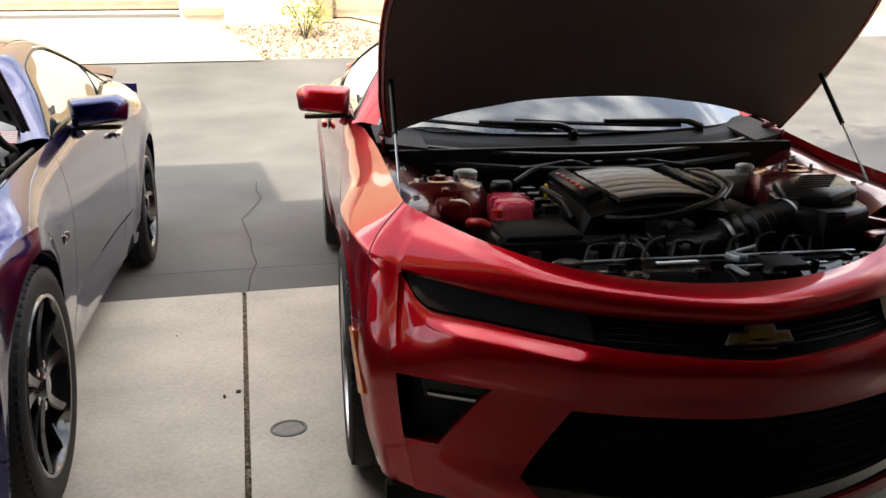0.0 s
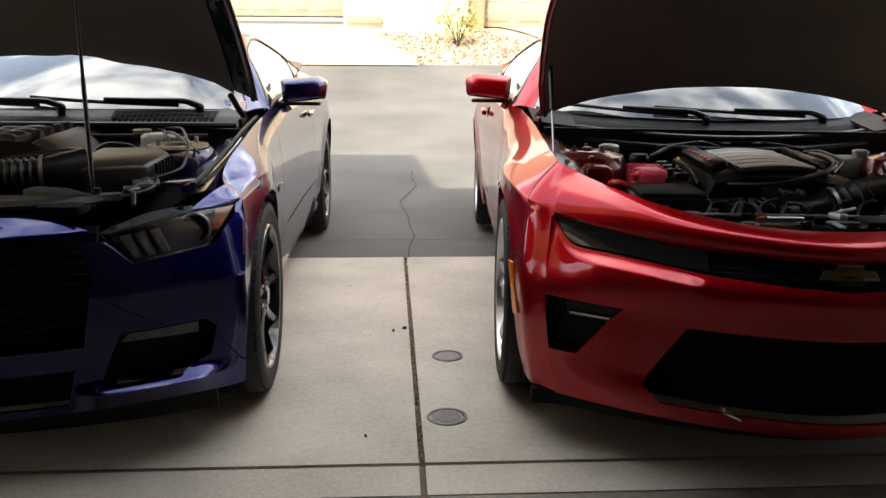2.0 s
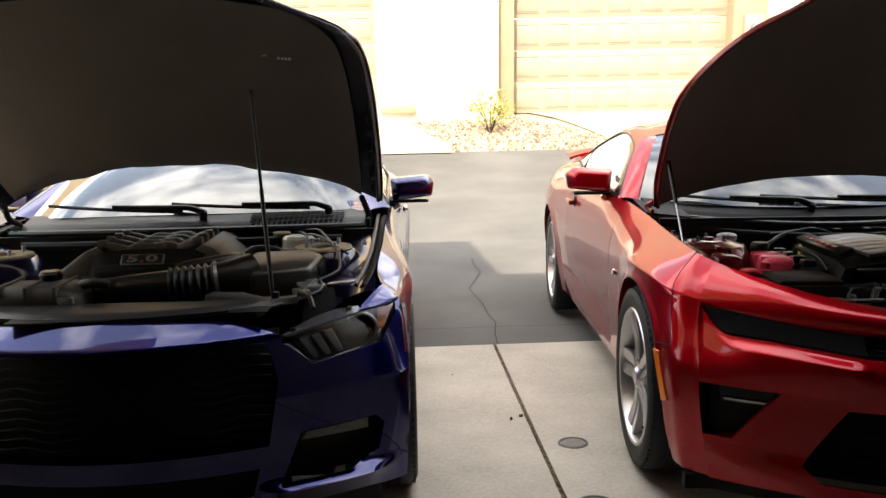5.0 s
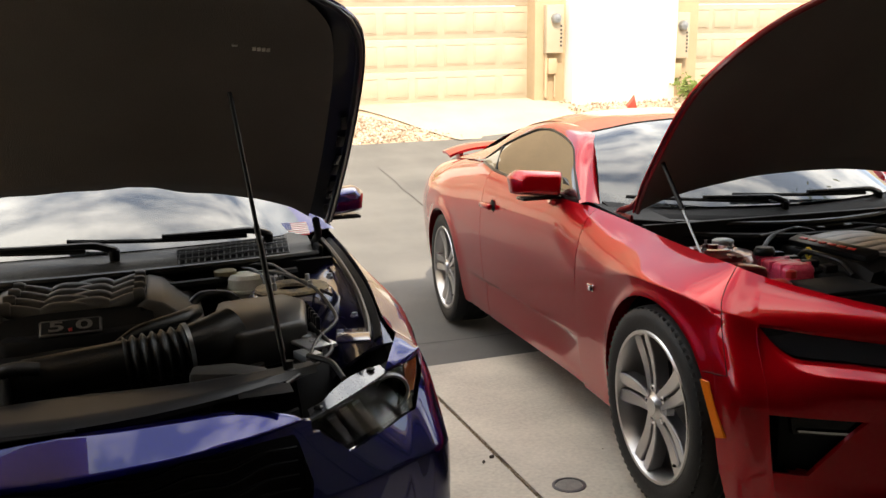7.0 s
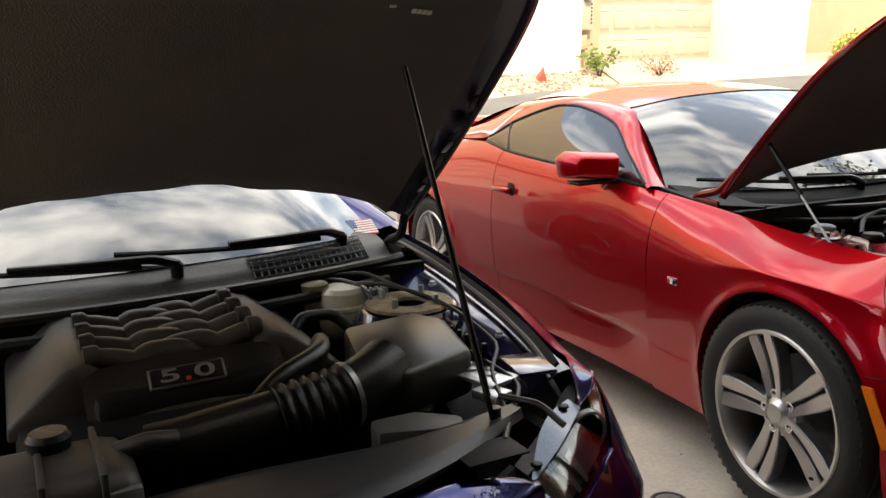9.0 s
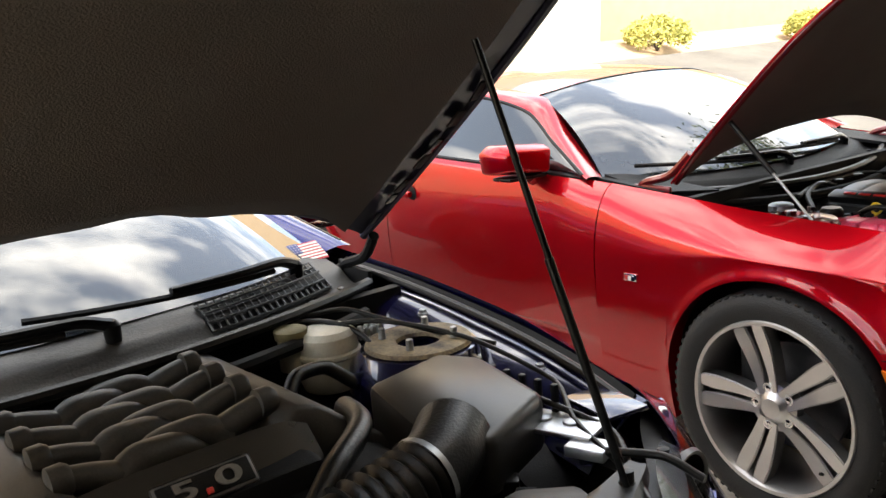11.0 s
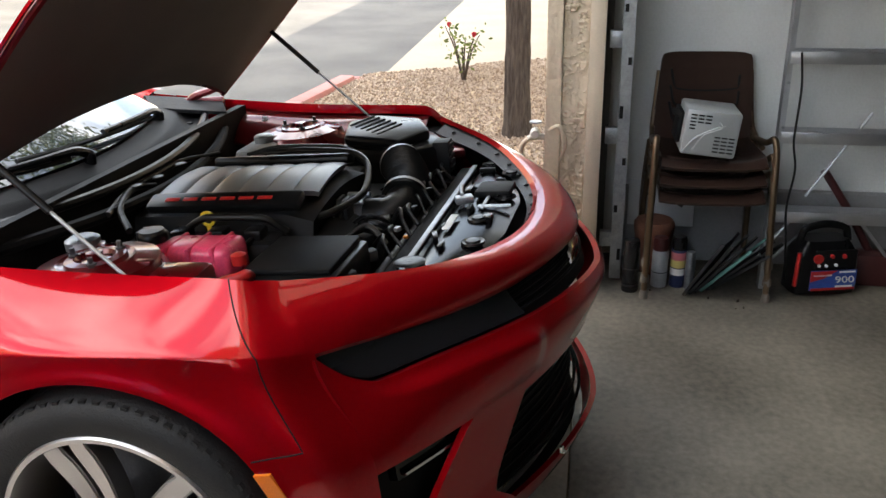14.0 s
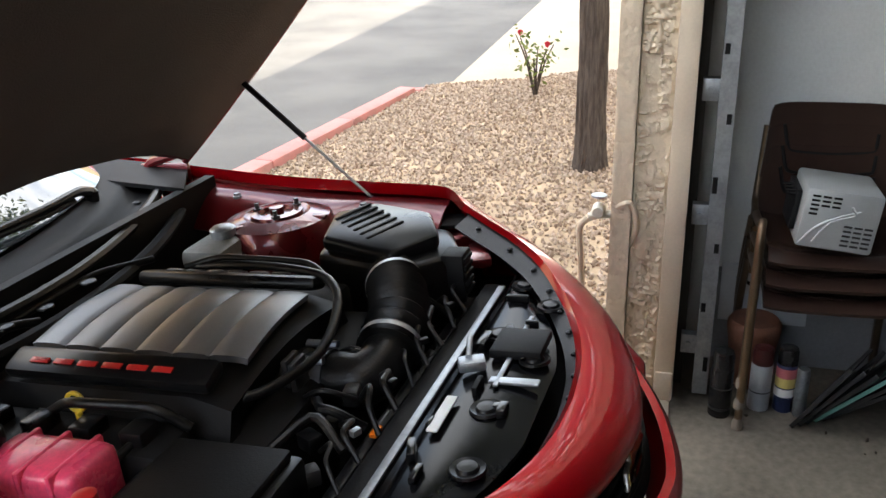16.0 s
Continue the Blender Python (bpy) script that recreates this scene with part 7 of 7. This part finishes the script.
pipe(blue, "hose", [(0.25, 0.20, 0.80), (0.30, 0.24, 0.83), (0.37, 0.26, 0.82), (0.42, 0.22, 0.78)], 0.014)
# brake fluid bottle
AT = Vector((0.025, -0.02, 0.040))
bm = B()
lathe(bm, [(0.058, -0.08), (0.066, -0.06), (0.066, -0.012), (0.070, -0.008), (0.070, 0.0), (0.066, 0.004), (0.064, 0.035), (0.052, 0.046), (0.0001, 0.048)], (0.452, 0.305, 0.83), "z", 30)
br = part("brake_fluid_bottle", bm, MILKY, blue, "milky brake fluid bottle")
bm = B()
lathe(bm, [(0.030, -0.06), (0.030, 0.012)], (0.385, 0.335, 0.86), "z", 20)
part("neck", bm, MILKY, br)
bm = B()
lathe(bm, [(0.034, 0), (0.036, 0.018), (0.028, 0.022), (0.0001, 0.021)], (0.385, 0.335, 0.868), "z", 22)
part("cap", bm, mat("dusty_cap", (0.20, 0.17, 0.09), 0.6), br, "dusty olive cap")
# suspension tower, brackets and looms on the lit side
AT = Vector((-0.01, -0.01, 0.022))
tower_dust = mat("dusty_tower", (0.30, 0.235, 0.145), 0.7, 0.1, 0.3, 18, 160, 0.05, stain=(0.05, 0.045, 0.05))
for s in (-1, 1):
    bm = B()
    lathe(bm, [(0.155, -0.14), (0.145, -0.03), (0.120, 0.0), (0.075, 0.006), (0.060, 0.004), (0.042, -0.002), (0.040, -0.03), (0.0001, -0.03)], (s * 0.600, 0.125, 0.862), "z", 36)
    tw = part("strut_tower", bm, BAY_BLUE, blue, "dark blue suspension tower")
    bm = B()
    lathe(bm, [(0.112, 0.004), (0.108, 0.012), (0.060, 0.014), (0.046, 0.010), (0.044, 0.002)], (s * 0.600, 0.125, 0.862), "z", 36, close=False)
    part("top_plate", bm, tower_dust, tw, "dusty tan top plate")
    for k in range(4):
        a = 0.7 + 1.57 * k
        bm = B()
        rod(bm, (s * 0.600 + 0.075 * math.cos(a), 0.125 + 0.075 * math.sin(a), 0.862), (s * 0.600 + 0.075 * math.cos(a), 0.125 + 0.075 * math.sin(a), 0.897), 0.009, 0.007, seg=10)
        part("stud", bm, STEEL, tw)
for k in range(8):
    bm = B()
    box(bm, (0.54 + 0.016 * (k % 4), 0.245 + 0.022 * (k // 4), 0.875), (0.011, 0.014, 0.022), 0.003)
    part("connector_pin", bm, STEEL, blue)
bm = B()
box(bm, (0.585, -0.27, 0.802), (0.085, 0.16, 0.010), 0.003, Matrix.Rotation(0.3, 4, "Z"))
box(bm, (0.565, -0.36, 0.790), (0.05, 0.07, 0.02), 0.003, Matrix.Rotation(0.3, 4, "Z"))
brk = part("lamp_bracket", bm, ALUMINIUM, blue, "bare metal lamp bracket")
clips(brk, [(0.580, -0.245, 0.807), (0.595, -0.295, 0.807)], 0.012, STEEL)
bm = B()
box(bm, (0.700, -0.28, 0.805), (0.09, 0.13, 0.010), 0.004, Matrix.Rotation(-0.2, 4, "Z"))
part("apron_bracket", bm, BAY_BLUE, blue)
pipe(blue, "cable", [(0.47, 0.36, 0.88), (0.56, 0.22, 0.905), (0.66, 0.02, 0.875), (0.68, -0.16, 0.835), (0.60, -0.30, 0.81), (0.55, -0.44, 0.79)], 0.005)
pipe(blue, "cable", [(0.40, 0.42, 0.90), (0.50, 0.33, 0.90), (0.53, 0.22, 0.88), (0.50, 0.10, 0.82)], 0.006)
pipe(blue, "cable", [(0.46, 0.40, 0.90), (0.56, 0.34, 0.91), (0.60, 0.25, 0.895), (0.64, 0.12, 0.88), (0.70, 0.0, 0.86)], 0.005)
pipe(blue, "cable", [(0.60, -0.20, 0.83), (0.63, -0.34, 0.80), (0.55, -0.46, 0.785), (0.48, -0.56, 0.785)], 0.006)
pipe(blue, "cable", [(0.56, -0.40, 0.80), (0.60, -0.47, 0.80), (0.62, -0.54, 0.775)], 0.007)
rl = random.Random(17)
for k in range(7):
    bm = B()
    box(bm, (0.44 + 0.03 * rl.uniform(-1, 1), -0.40 + 0.05 * k, 0.755), (0.035, 0.028, 0.028), 0.005, Matrix.Rotation(rl.random() * 3, 4, "Z"))
    part("connector", bm, rl.choice((PLASTIC, GREY_PLASTIC, DARK)), blue)
# long rubber gutter under the hood edge
AT = Vector((0, 0, 0))
for s in (-1, 1):
    bm = B()
    sheet(bm, lambda u, v: Vector((s * (bb.xi(-0.30 + 1.02 * u) - 0.008 - 0.020 * v), -0.30 + 1.02 * u, bb.zi(-0.30 + 1.02 * u) - 0.012 - 0.012 * v)), 40, 3)
    thick(bm, 0.008)
    part("gutter_trim", bm, DARK, blue)
    bm = B()
    tube(bm, [(s * (bb.xi(-0.30 + 0.1 * k) - 0.040), -0.30 + 0.1 * k, bb.zi(-0.30 + 0.1 * k) - 0.016) for k in range(11)], 0.009, 8, 50)
    part("gutter_seal", bm, HOSE, blue)
b_cowl, b_cf = cowl(blue, 0.46, bb, "dusty black plastic cowl panel", 0.30, 0.055, 0.20, 0.27, mat("dusty_cowl", (0.040, 0.037, 0.033), 0.5, 0, 0.3, 7, 200, 0.03, stain=(0.018, 0.017, 0.016)))
bm = B()
for i in range(19):      # the meshed air inlet
    a, b = 0.685 + 0.014 * i, 0.685 + 0.014 * i
    rod(bm, b_cf(a, 0.30) + Vector((0, 0, 0.010)), b_cf(b + 0.006, 0.78) + Vector((0, 0, 0.010)), 0.0028, seg=6)
for j in range(5):
    tube(bm, [b_cf(0.685 + 0.252 * k / 6, 0.30 + 0.12 * j) + Vector((0, 0, 0.011)) for k in range(7)], 0.0028, 6, 16)
part("cowl_mesh", bm, GREY_PLASTIC, b_cowl, "grey meshed air inlet")
bm = B()
sheet(bm, lambda u, v: b_cf(0.683 + 0.256 * u, 0.29 + 0.50 * v) + Vector((0, 0, 0.004)), 14, 6)
part("inlet_well", bm, DARK, b_cowl)
wiper(blue, (0.58, 0.565, 0.985), (-0.06, 0.475, 1.025), -0.055)
wiper(blue, (0.08, 0.405, 0.995), (-0.62, 0.625, 1.015), -0.050)
# flag card standing inside the windscreen corner
flag = thing("flag_card", "small striped and starred flag card on the dashboard", "flag", CAR_B @ pose(0.690, 0.705, 0.985, 35, 0, 4))
for k in range(13):
    bm = B()
    box(bm, (0, -0.031 + 0.0052 * k, 0.002 * (k % 2)), (0.108, 0.0052, 0.002))
    part("stripe", bm, mat("flag_red", (0.55, 0.05, 0.07), 0.5) if k % 2 == 0 else LABEL, flag)
bm = B()
box(bm, (-0.031, 0.016, 0.004), (0.046, 0.0364, 0.002))
cn = part("canton", bm, mat("flag_blue", (0.05, 0.07, 0.22), 0.5), flag)
for i in range(5):
    for j in range(4):
        bm = B()
        lathe(bm, [(0.0018, 0), (0.0001, 0.001)], (-0.050 + 0.0092 * i, 0.003 + 0.0086 * j, 0.0055), "z", 5)
        part("star", bm, LABEL, cn)


# ---- along the garage wall ----
bm = B()
box(bm, (2.825, -2.0, 0.165), (0.05, 3.4, 0.33), 0.004)
solid("baseboard", bm, mat("stem_wall_concrete", (0.25, 0.25, 0.25), 0.85, 0, 0.12, 6, 80, 0.06), "bare concrete footing course along the wall", "baseboard", kind="structure")


def stack_chair(m, label):
    """A moulded stacking chair; its front looks to -x."""
    t = thing("chair", label, "chair", m, "stacked chairs")
    bm = B()
    def seat(u, v):
        x, y = 0.02 + 0.37 * u, -0.20 + 0.40 * v
        e = abs(2 * v - 1)
        return Vector((x, y * (1 - 0.08 * u), 0.428 - 0.018 * math.sin(math.pi * u) * (1 - e**3) - 0.030 * max(0, 0.14 - u) / 0.14 + 0.010 * e**4))
    sheet(bm, seat, 16, 16)
    thick(bm, 0.012)
    part("seat", bm, BROWN, t)
    bm = B()
    def back(u, v):
        y, z = -0.20 + 0.40 * u, 0.545 + 0.235 * v
        e = abs(2 * u - 1)
        return Vector((0.400 + 0.026 * v - 0.008 * e**2, y * (1 - 0.10 * v - 0.03 * max(0, (v - 0.85) / 0.15) ** 3), z - 0.010 * e**8 * v))
    sheet(bm, back, 16, 12)
    thick(bm, 0.012)
    part("backrest", bm, BROWN, t)
    bm = B()
    tube(bm, [back(0.14, 0.62) + Vector((-0.013, 0, 0)), back(0.16, 0.40) + Vector((-0.013, 0, 0)), back(0.5, 0.34) + Vector((-0.013, 0, 0)), back(0.80, 0.38) + Vector((-0.013, 0, 0)), back(0.88, 0.72) + Vector((-0.013, 0, 0))], 0.006, 8, 30)
    part("back_groove", bm, DARK, t)
    for s in (-1, 1):
        bm = B()
        tube(bm, [(0.0, s * 0.238, 0.0), (0.020, s * 0.232, 0.25), (0.045, s * 0.226, 0.47), (0.075, s * 0.220, 0.505), (0.16, s * 0.215, 0.47), (0.36, s * 0.205, 0.44)], 0.0125, 12, 30)
        part("leg", bm, BRONZE, t, "bronze tube leg")
        bm = B()
        tube(bm, [(0.22, s * 0.215, 0.43), (0.38, s * 0.205, 0.47), (0.415, s * 0.195, 0.56), (0.435, s * 0.185, 0.70)], 0.011, 10, 24)
        part("back_post", bm, BRONZE, t)
        bm = B()
        tube(bm, [(0.40, s * 0.225, 0.0), (0.385, s * 0.22, 0.25), (0.33, s * 0.215, 0.43)], 0.0125, 10, 16)
        part("leg", bm, BRONZE, t)
        bm = B()
        lathe(bm, [(0.0001, -0.002), (0.017, 0.0), (0.017, 0.02), (0.013, 0.035)], (0.0, s * 0.238, 0.0), "z", 16)
        part("foot", bm, mat("worn_foot_cap", (0.20, 0.17, 0.14), 0.6), t)
        bm = B()
        box(bm, (0.428, s * 0.168, 0.655), (0.02, 0.022, 0.12), 0.006, Matrix.Rotation(s * 0.25, 4, "X"))
        part("back_bracket", bm, DARK, t)
    return t
for k in range(3):
    stack_chair(pose(2.374 + 0.010 * k, -0.662, 0.003 + 0.066 * k, 0, 0, 3), "brown moulded stacking chair with bronze tube legs")

oven = thing("toaster_oven", "pale grey metal toaster oven shell lying tilted on the chair", "toaster oven", pose(2.405, -0.625, 0.572, 6, 0, 2))
bm = B()
box(bm, (0.11, 0.0, 0.098), (0.20, 0.205, 0.175), 0.010)
part("case", bm, mat("pale_grey_enamel", (0.42, 0.44, 0.44), 0.4, 0.3, 0.06, 8, 200, 0.01), oven)
for r in range(5):
    for c in range(3 if r < 3 else 1):
        bm = B()
        box(bm, (0.009, 0.075 - 0.028 * c, 0.165 - 0.013 * r), (0.004, 0.022, 0.006), 0.001)
        part("vent", bm, DARK, oven)
for r in range(5):
    for c in range(3):
        bm = B()
        box(bm, (0.009, -0.025 - 0.027 * c, 0.088 - 0.014 * r), (0.004, 0.022, 0.006), 0.001)
        part("vent", bm, GREY_PLASTIC, oven)
for o, l in ((0.0, 0.13), (0.035, 0.075)):
    bm = B()
    tube(bm, [(0.009, 0.095 - o, 0.020 + o * 0.3), (0.007, 0.06 - o, 0.075 + o * 0.5), (0.007, 0.0 - o, 0.115 + o * 0.3), (0.009, 0.095 - o - l * 1.1, 0.135 + o * 0.3)], 0.0035, 6, 20)
    part("embossed_curve", bm, mat("embossed_enamel", (0.46, 0.48, 0.48), 0.35, 0.3), oven)
bm = B()
box(bm, (0.13, 0.112, 0.10), (0.14, 0.016, 0.12), 0.004)
for k in range(4):
    tube(bm, [(0.07 + 0.03 * k, 0.12, 0.14), (0.05 + 0.03 * k, 0.145, 0.15), (0.04 + 0.03 * k, 0.12, 0.155)], 0.003, 6, 8)
part("terminal_side", bm, DARK, oven)

ladder = thing("step_ladder", "aluminium step ladder folded against the wall", "ladder")
def lrail(y0, y1):
    bm = B()
    p0, p1 = Vector((2.520, y0, 0.0)), Vector((2.760, y1, 1.85))
    d = (p1 - p0)
    prism(bm, [(0, -0.011), (0.050, -0.011), (0.050, -0.008), (0.004, -0.008), (0.004, 0.008), (0.050, 0.008), (0.050, 0.011), (0, 0.011)], -d.length / 2, d.length / 2)
    turned(bm, Matrix.Translation((p0 + p1) / 2) @ Matrix.Rotation(math.atan2(y0 - y1, d.length), 4, "X") @ Matrix.Rotation(math.asin(0.24 / d.length), 4, "Y"))
    part("rail", bm, ALUMINIUM, ladder)
lrail(-0.905, -0.960)
lrail(-1.46, -1.36)
for z in (0.325, 0.640, 0.945, 1.25, 1.56):
    bm = B()
    x = 2.520 + 0.24 * z / 1.85
    y0, y1 = -0.905 - 0.055 * z / 1.85, -1.46 + 0.10 * z / 1.85
    box(bm, (x + 0.035, (y0 + y1) / 2, z), (0.085, y0 - y1, 0.004), 0.001)
    box(bm, (x - 0.006, (y0 + y1) / 2, z - 0.022), (0.004, y0 - y1, 0.046), 0.001)
    for k in range(4):
        box(bm, (x + 0.008 + 0.018 * k, (y0 + y1) / 2, z + 0.003), (0.006, y0 - y1 - 0.02, 0.003))
    part("tread", bm, ALUMINIUM, ladder)
for a, b in (((2.58, -0.93, 0.10), (2.60, -1.14, 0.315)), ((2.57, -0.915, 0.17), (2.60, -1.03, 0.315)), ((2.60, -1.42, 0.10), (2.60, -1.24, 0.315)), ((2.66, -1.06, 0.36), (2.70, -1.28, 0.70))):
    bm = B()
    rod(bm, a, b, 0.007, seg=8)
    part("brace", bm, ALUMINIUM, ladder)
for z in (0.36, 0.52, 0.66, 0.83):
    bm = B()
    rod(bm, (2.512 + 0.13 * z, -0.907 - 0.03 * z, z), (2.506 + 0.13 * z, -0.907 - 0.03 * z, z), 0.006, seg=8)
    part("rivet", bm, STEEL, ladder)
bm = B()
tube(bm, [(2.60, -0.962, 0.95), (2.585, -0.975, 0.80), (2.58, -0.97, 0.62), (2.56, -0.985, 0.50), (2.53, -0.965, 0.34), (2.50, -0.975, 0.20), (2.49, -0.985, 0.06)], 0.0045, 8, 40)
solid("power_cord", bm, HOSE, "thin black cord hanging down the ladder", "cord")

jump = thing("jump_starter", "black and red portable jump starter on the garage floor", "jump starter", pose(2.47, -1.145, 0.0, 0, 0, 14))
bm = B()
def jb(u, v):
    a = 2 * math.pi * u
    p = lambda q, e: math.copysign(abs(q) ** e, q)
    w = 0.135 - 0.010 * v - 0.035 * max(0, v - 0.75) / 0.25
    d = 0.075 - 0.005 * v - 0.02 * max(0, v - 0.8) / 0.2
    return Vector((d * p(math.cos(a), 0.4) + 0.075, w * p(math.sin(a), 0.4), 0.015 + 0.215 * v))
rows = sheet(bm, jb, 40, 12)
for j in (0, 12):
    bm.faces.new([r[j] for r in rows[:-1]])
part("body", bm, PLASTIC, jump)
bm = B()
tube(bm, [(0.075, -0.10, 0.215), (0.075, -0.085, 0.265), (0.075, 0.0, 0.285), (0.075, 0.085, 0.265), (0.075, 0.10, 0.215)], 0.016, 12, 24)
part("handle", bm, PLASTIC, jump)
bm = B()
tube(bm, [(0.015, 0.128, 0.05), (0.008, 0.130, 0.11), (0.015, 0.122, 0.19)], 0.009, 8, 16)
part("red_trim", bm, RED_MARK, jump)
bm = B()
box(bm, (-0.003, -0.02, 0.075), (0.006, 0.19, 0.085), 0.002)
lb = part("label_panel", bm, mat("blue_label", (0.03, 0.08, 0.32), 0.35), jump, "blue and red label")
bm = B()
prism(bm, [(0.075, 0.116), (-0.03, 0.116), (0.02, 0.085), (0.075, 0.072)], -0.004, 0.0)
turned(bm, Matrix(((0, 0, 1, -0.0045), (1, 0, 0, 0), (0, 1, 0, 0), (0, 0, 0, 1))))
part("red_field", bm, RED_MARK, lb)
for y0, y1, z in ((0.065, -0.01, 0.098), (-0.04, -0.105, 0.110), (-0.03, -0.10, 0.048)):
    bm = B()
    box(bm, (-0.0075, (y0 + y1) / 2, z), (0.002, y0 - y1, 0.007))
    part("marking", bm, LABEL, lb)
bm = B()
box(bm, (-0.0075, -0.02, 0.038), (0.002, 0.18, 0.010))
part("red_band", bm, RED_MARK, lb)
lettering("900", 0.040, Matrix.Translation((-0.008, -0.066, 0.076)) @ Matrix(((0, 0, -1, 0), (-1.35, 0.15, 0, 0), (0, 1, 0, 0), (0, 0, 0, 1))), LABEL, lb, "number", 0.001)
bm = B()
box(bm, (0.0, -0.02, 0.165), (0.012, 0.17, 0.075), 0.006)
part("panel", bm, DARK, jump)
for y, z, r, m_ in ((0.055, 0.170, 0.019, RED_MARK), (0.0, 0.180, 0.008, RED_MARK), (-0.05, 0.178, 0.009, RED_MARK), (0.05, 0.142, 0.006, LABEL), (0.02, 0.140, 0.006, LABEL), (-0.02, 0.142, 0.006, LABEL)):
    bm = B()
    lathe(bm, [(r, 0.0), (r, -0.010), (0.0001, -0.012)], (-0.004, y, z), "x", 18)
    part("button", bm, m_, jump)

def can(x, y, r, h, body, cap, label, bands=()):
    t = thing("spray_can", label, "spray can", pose(x, y, 0.0), "cans on the floor")
    bm = B()
    lathe(bm, [(r * 0.93, 0.0), (r, 0.004), (r, h * 0.72), (r * 0.93, h * 0.75), (r * 0.6, h * 0.80)], (0, 0, 0), "z", 28)
    part("body", bm, body, t)
    bm = B()
    lathe(bm, [(r * 0.96, h * 0.745), (r * 0.96, h * 0.93), (r * 0.85, h * 0.99), (0.0001, h)], (0, 0, 0), "z", 28)
    part("cap", bm, cap, t)
    for z0, z1, m_ in bands:
        bm = B()
        lathe(bm, [(r + 0.0005, h * z0), (r + 0.0008, h * z1)], (0, 0, 0), "z", 28, close=False)
        part("label_band", bm, m_, t)
CAN_BLACK = mat("black_can", (0.012, 0.012, 0.013), 0.25)
CAN_PALE = mat("pale_can", (0.38, 0.40, 0.42), 0.35, 0.2)
MAROON = mat("maroon_cap", (0.055, 0.012, 0.012), 0.4)
can(2.438, -0.372, 0.034, 0.225, CAN_BLACK, CAN_BLACK, "black spray can with a black cap", ((0.12, 0.16, GREY_PLASTIC), (0.45, 0.47, GREY_PLASTIC)))
can(2.505, -0.492, 0.033, 0.215, CAN_PALE, MAROON, "pale spray can with a maroon cap", ((0.30, 0.32, GREY_PLASTIC),))
can(2.512, -0.566, 0.031, 0.220, mat("navy_can", (0.02, 0.03, 0.08), 0.3), CAN_BLACK, "dark spray can with a yellow and pink label", ((0.40, 0.55, mat("yellow_band", (0.62, 0.50, 0.16), 0.5)), (0.55, 0.70, mat("pink_band", (0.55, 0.14, 0.16), 0.5)), (0.25, 0.38, LABEL)))
can(2.485, -0.612, 0.020, 0.165, STEEL, STEEL, "slim silver tube standing among the cans")
bm = B()
lathe(bm, [(0.052, 0.0), (0.06, 0.01), (0.078, 0.16), (0.085, 0.20), (0.085, 0.22), (0.075, 0.235), (0.0001, 0.24)], (2.66, -0.47, 0.0), "z", 28)
solid("clay_pot", bm, mat("terracotta", (0.20, 0.085, 0.05), 0.8, 0, 0.2, 14, 120, 0.05), "dull terracotta pot behind the cans", "pot")
bm = B()
box(bm, (0, 0, 0.10), (0.006, 0.28, 0.20), 0.002)
brd = solid("plastic_sheet", bm, mat("white_sheet", (0.50, 0.51, 0.52), 0.45, 0, 0.06, 9, 150, 0.01), "scuffed white plastic sheet leaning on the wall", "sheet")
brd.matrix_world = pose(2.765, -0.50, 0.17, 0, 8, 0)
for k, (y, z, w) in enumerate(((0.06, 0.14, 0.07), (-0.06, 0.13, 0.06), (-0.07, 0.10, 0.05))):
    bm = B()
    box(bm, (-0.004, y, z), (0.002, w, 0.012), 0, Matrix.Rotation(0.5, 4, "X"))
    ob = new("scribble", mesh_of("scribble", bm, DARK))
    ob.parent = brd
for k in range(6):
    t = thing("metal_tray", "thin dark sheet-metal tray leaning among others" if k != 3 else "thin tray with a worn turquoise rim", "tray", pose(2.425 + 0.016 * k, -0.600 - 0.024 * k, 0.004, -60 + 3.6 * k, 0, -28), "leaning trays")
    bm = B()
    box(bm, (0.05, -0.145, 0.0), (0.16, 0.29, 0.003), 0.001)
    part("sheet", bm, GLOSS if k % 2 else DARK, t)
    bm = B()
    for sx in (-0.03, 0.13):
        box(bm, (sx, -0.145, 0.004), (0.004, 0.29, 0.012), 0.001)
    part("rim", bm, mat("turquoise_edge", (0.16, 0.38, 0.33), 0.5) if k == 3 else GREY_PLASTIC, t)
jack = thing("jack_handle", "dark red bar leaning behind the ladder", "bar")
bm = B()
tube(bm, [(2.70, -1.13, 0.46), (2.68, -1.24, 0.30), (2.66, -1.36, 0.10)], 0.016, 12, 12)
part("bar", bm, MAROON, jack)
bm = B()
box(bm, (2.64, -1.36, 0.07), (0.10, 0.20, 0.14), 0.02)
part("base", bm, MAROON, jack)
bm = B()
box(bm, (2.74, -0.93, 1.285), (0.20, 0.42, 0.03), 0.004)
solid("wall_shelf", bm, DARK, "dark narrow shelf on the garage wall", "shelf")
bm = B()
for k in range(7):
    pebbles(bm, 1, lambda: (2.30 + 0.25 * rg.random(), -0.35 - 0.5 * rg.random(), 0.004), 0.007, 0.5)
solid("debris", bm, BARK, "dry leaf crumbs on the garage floor", "debris", kind="stuff", smooth=0)
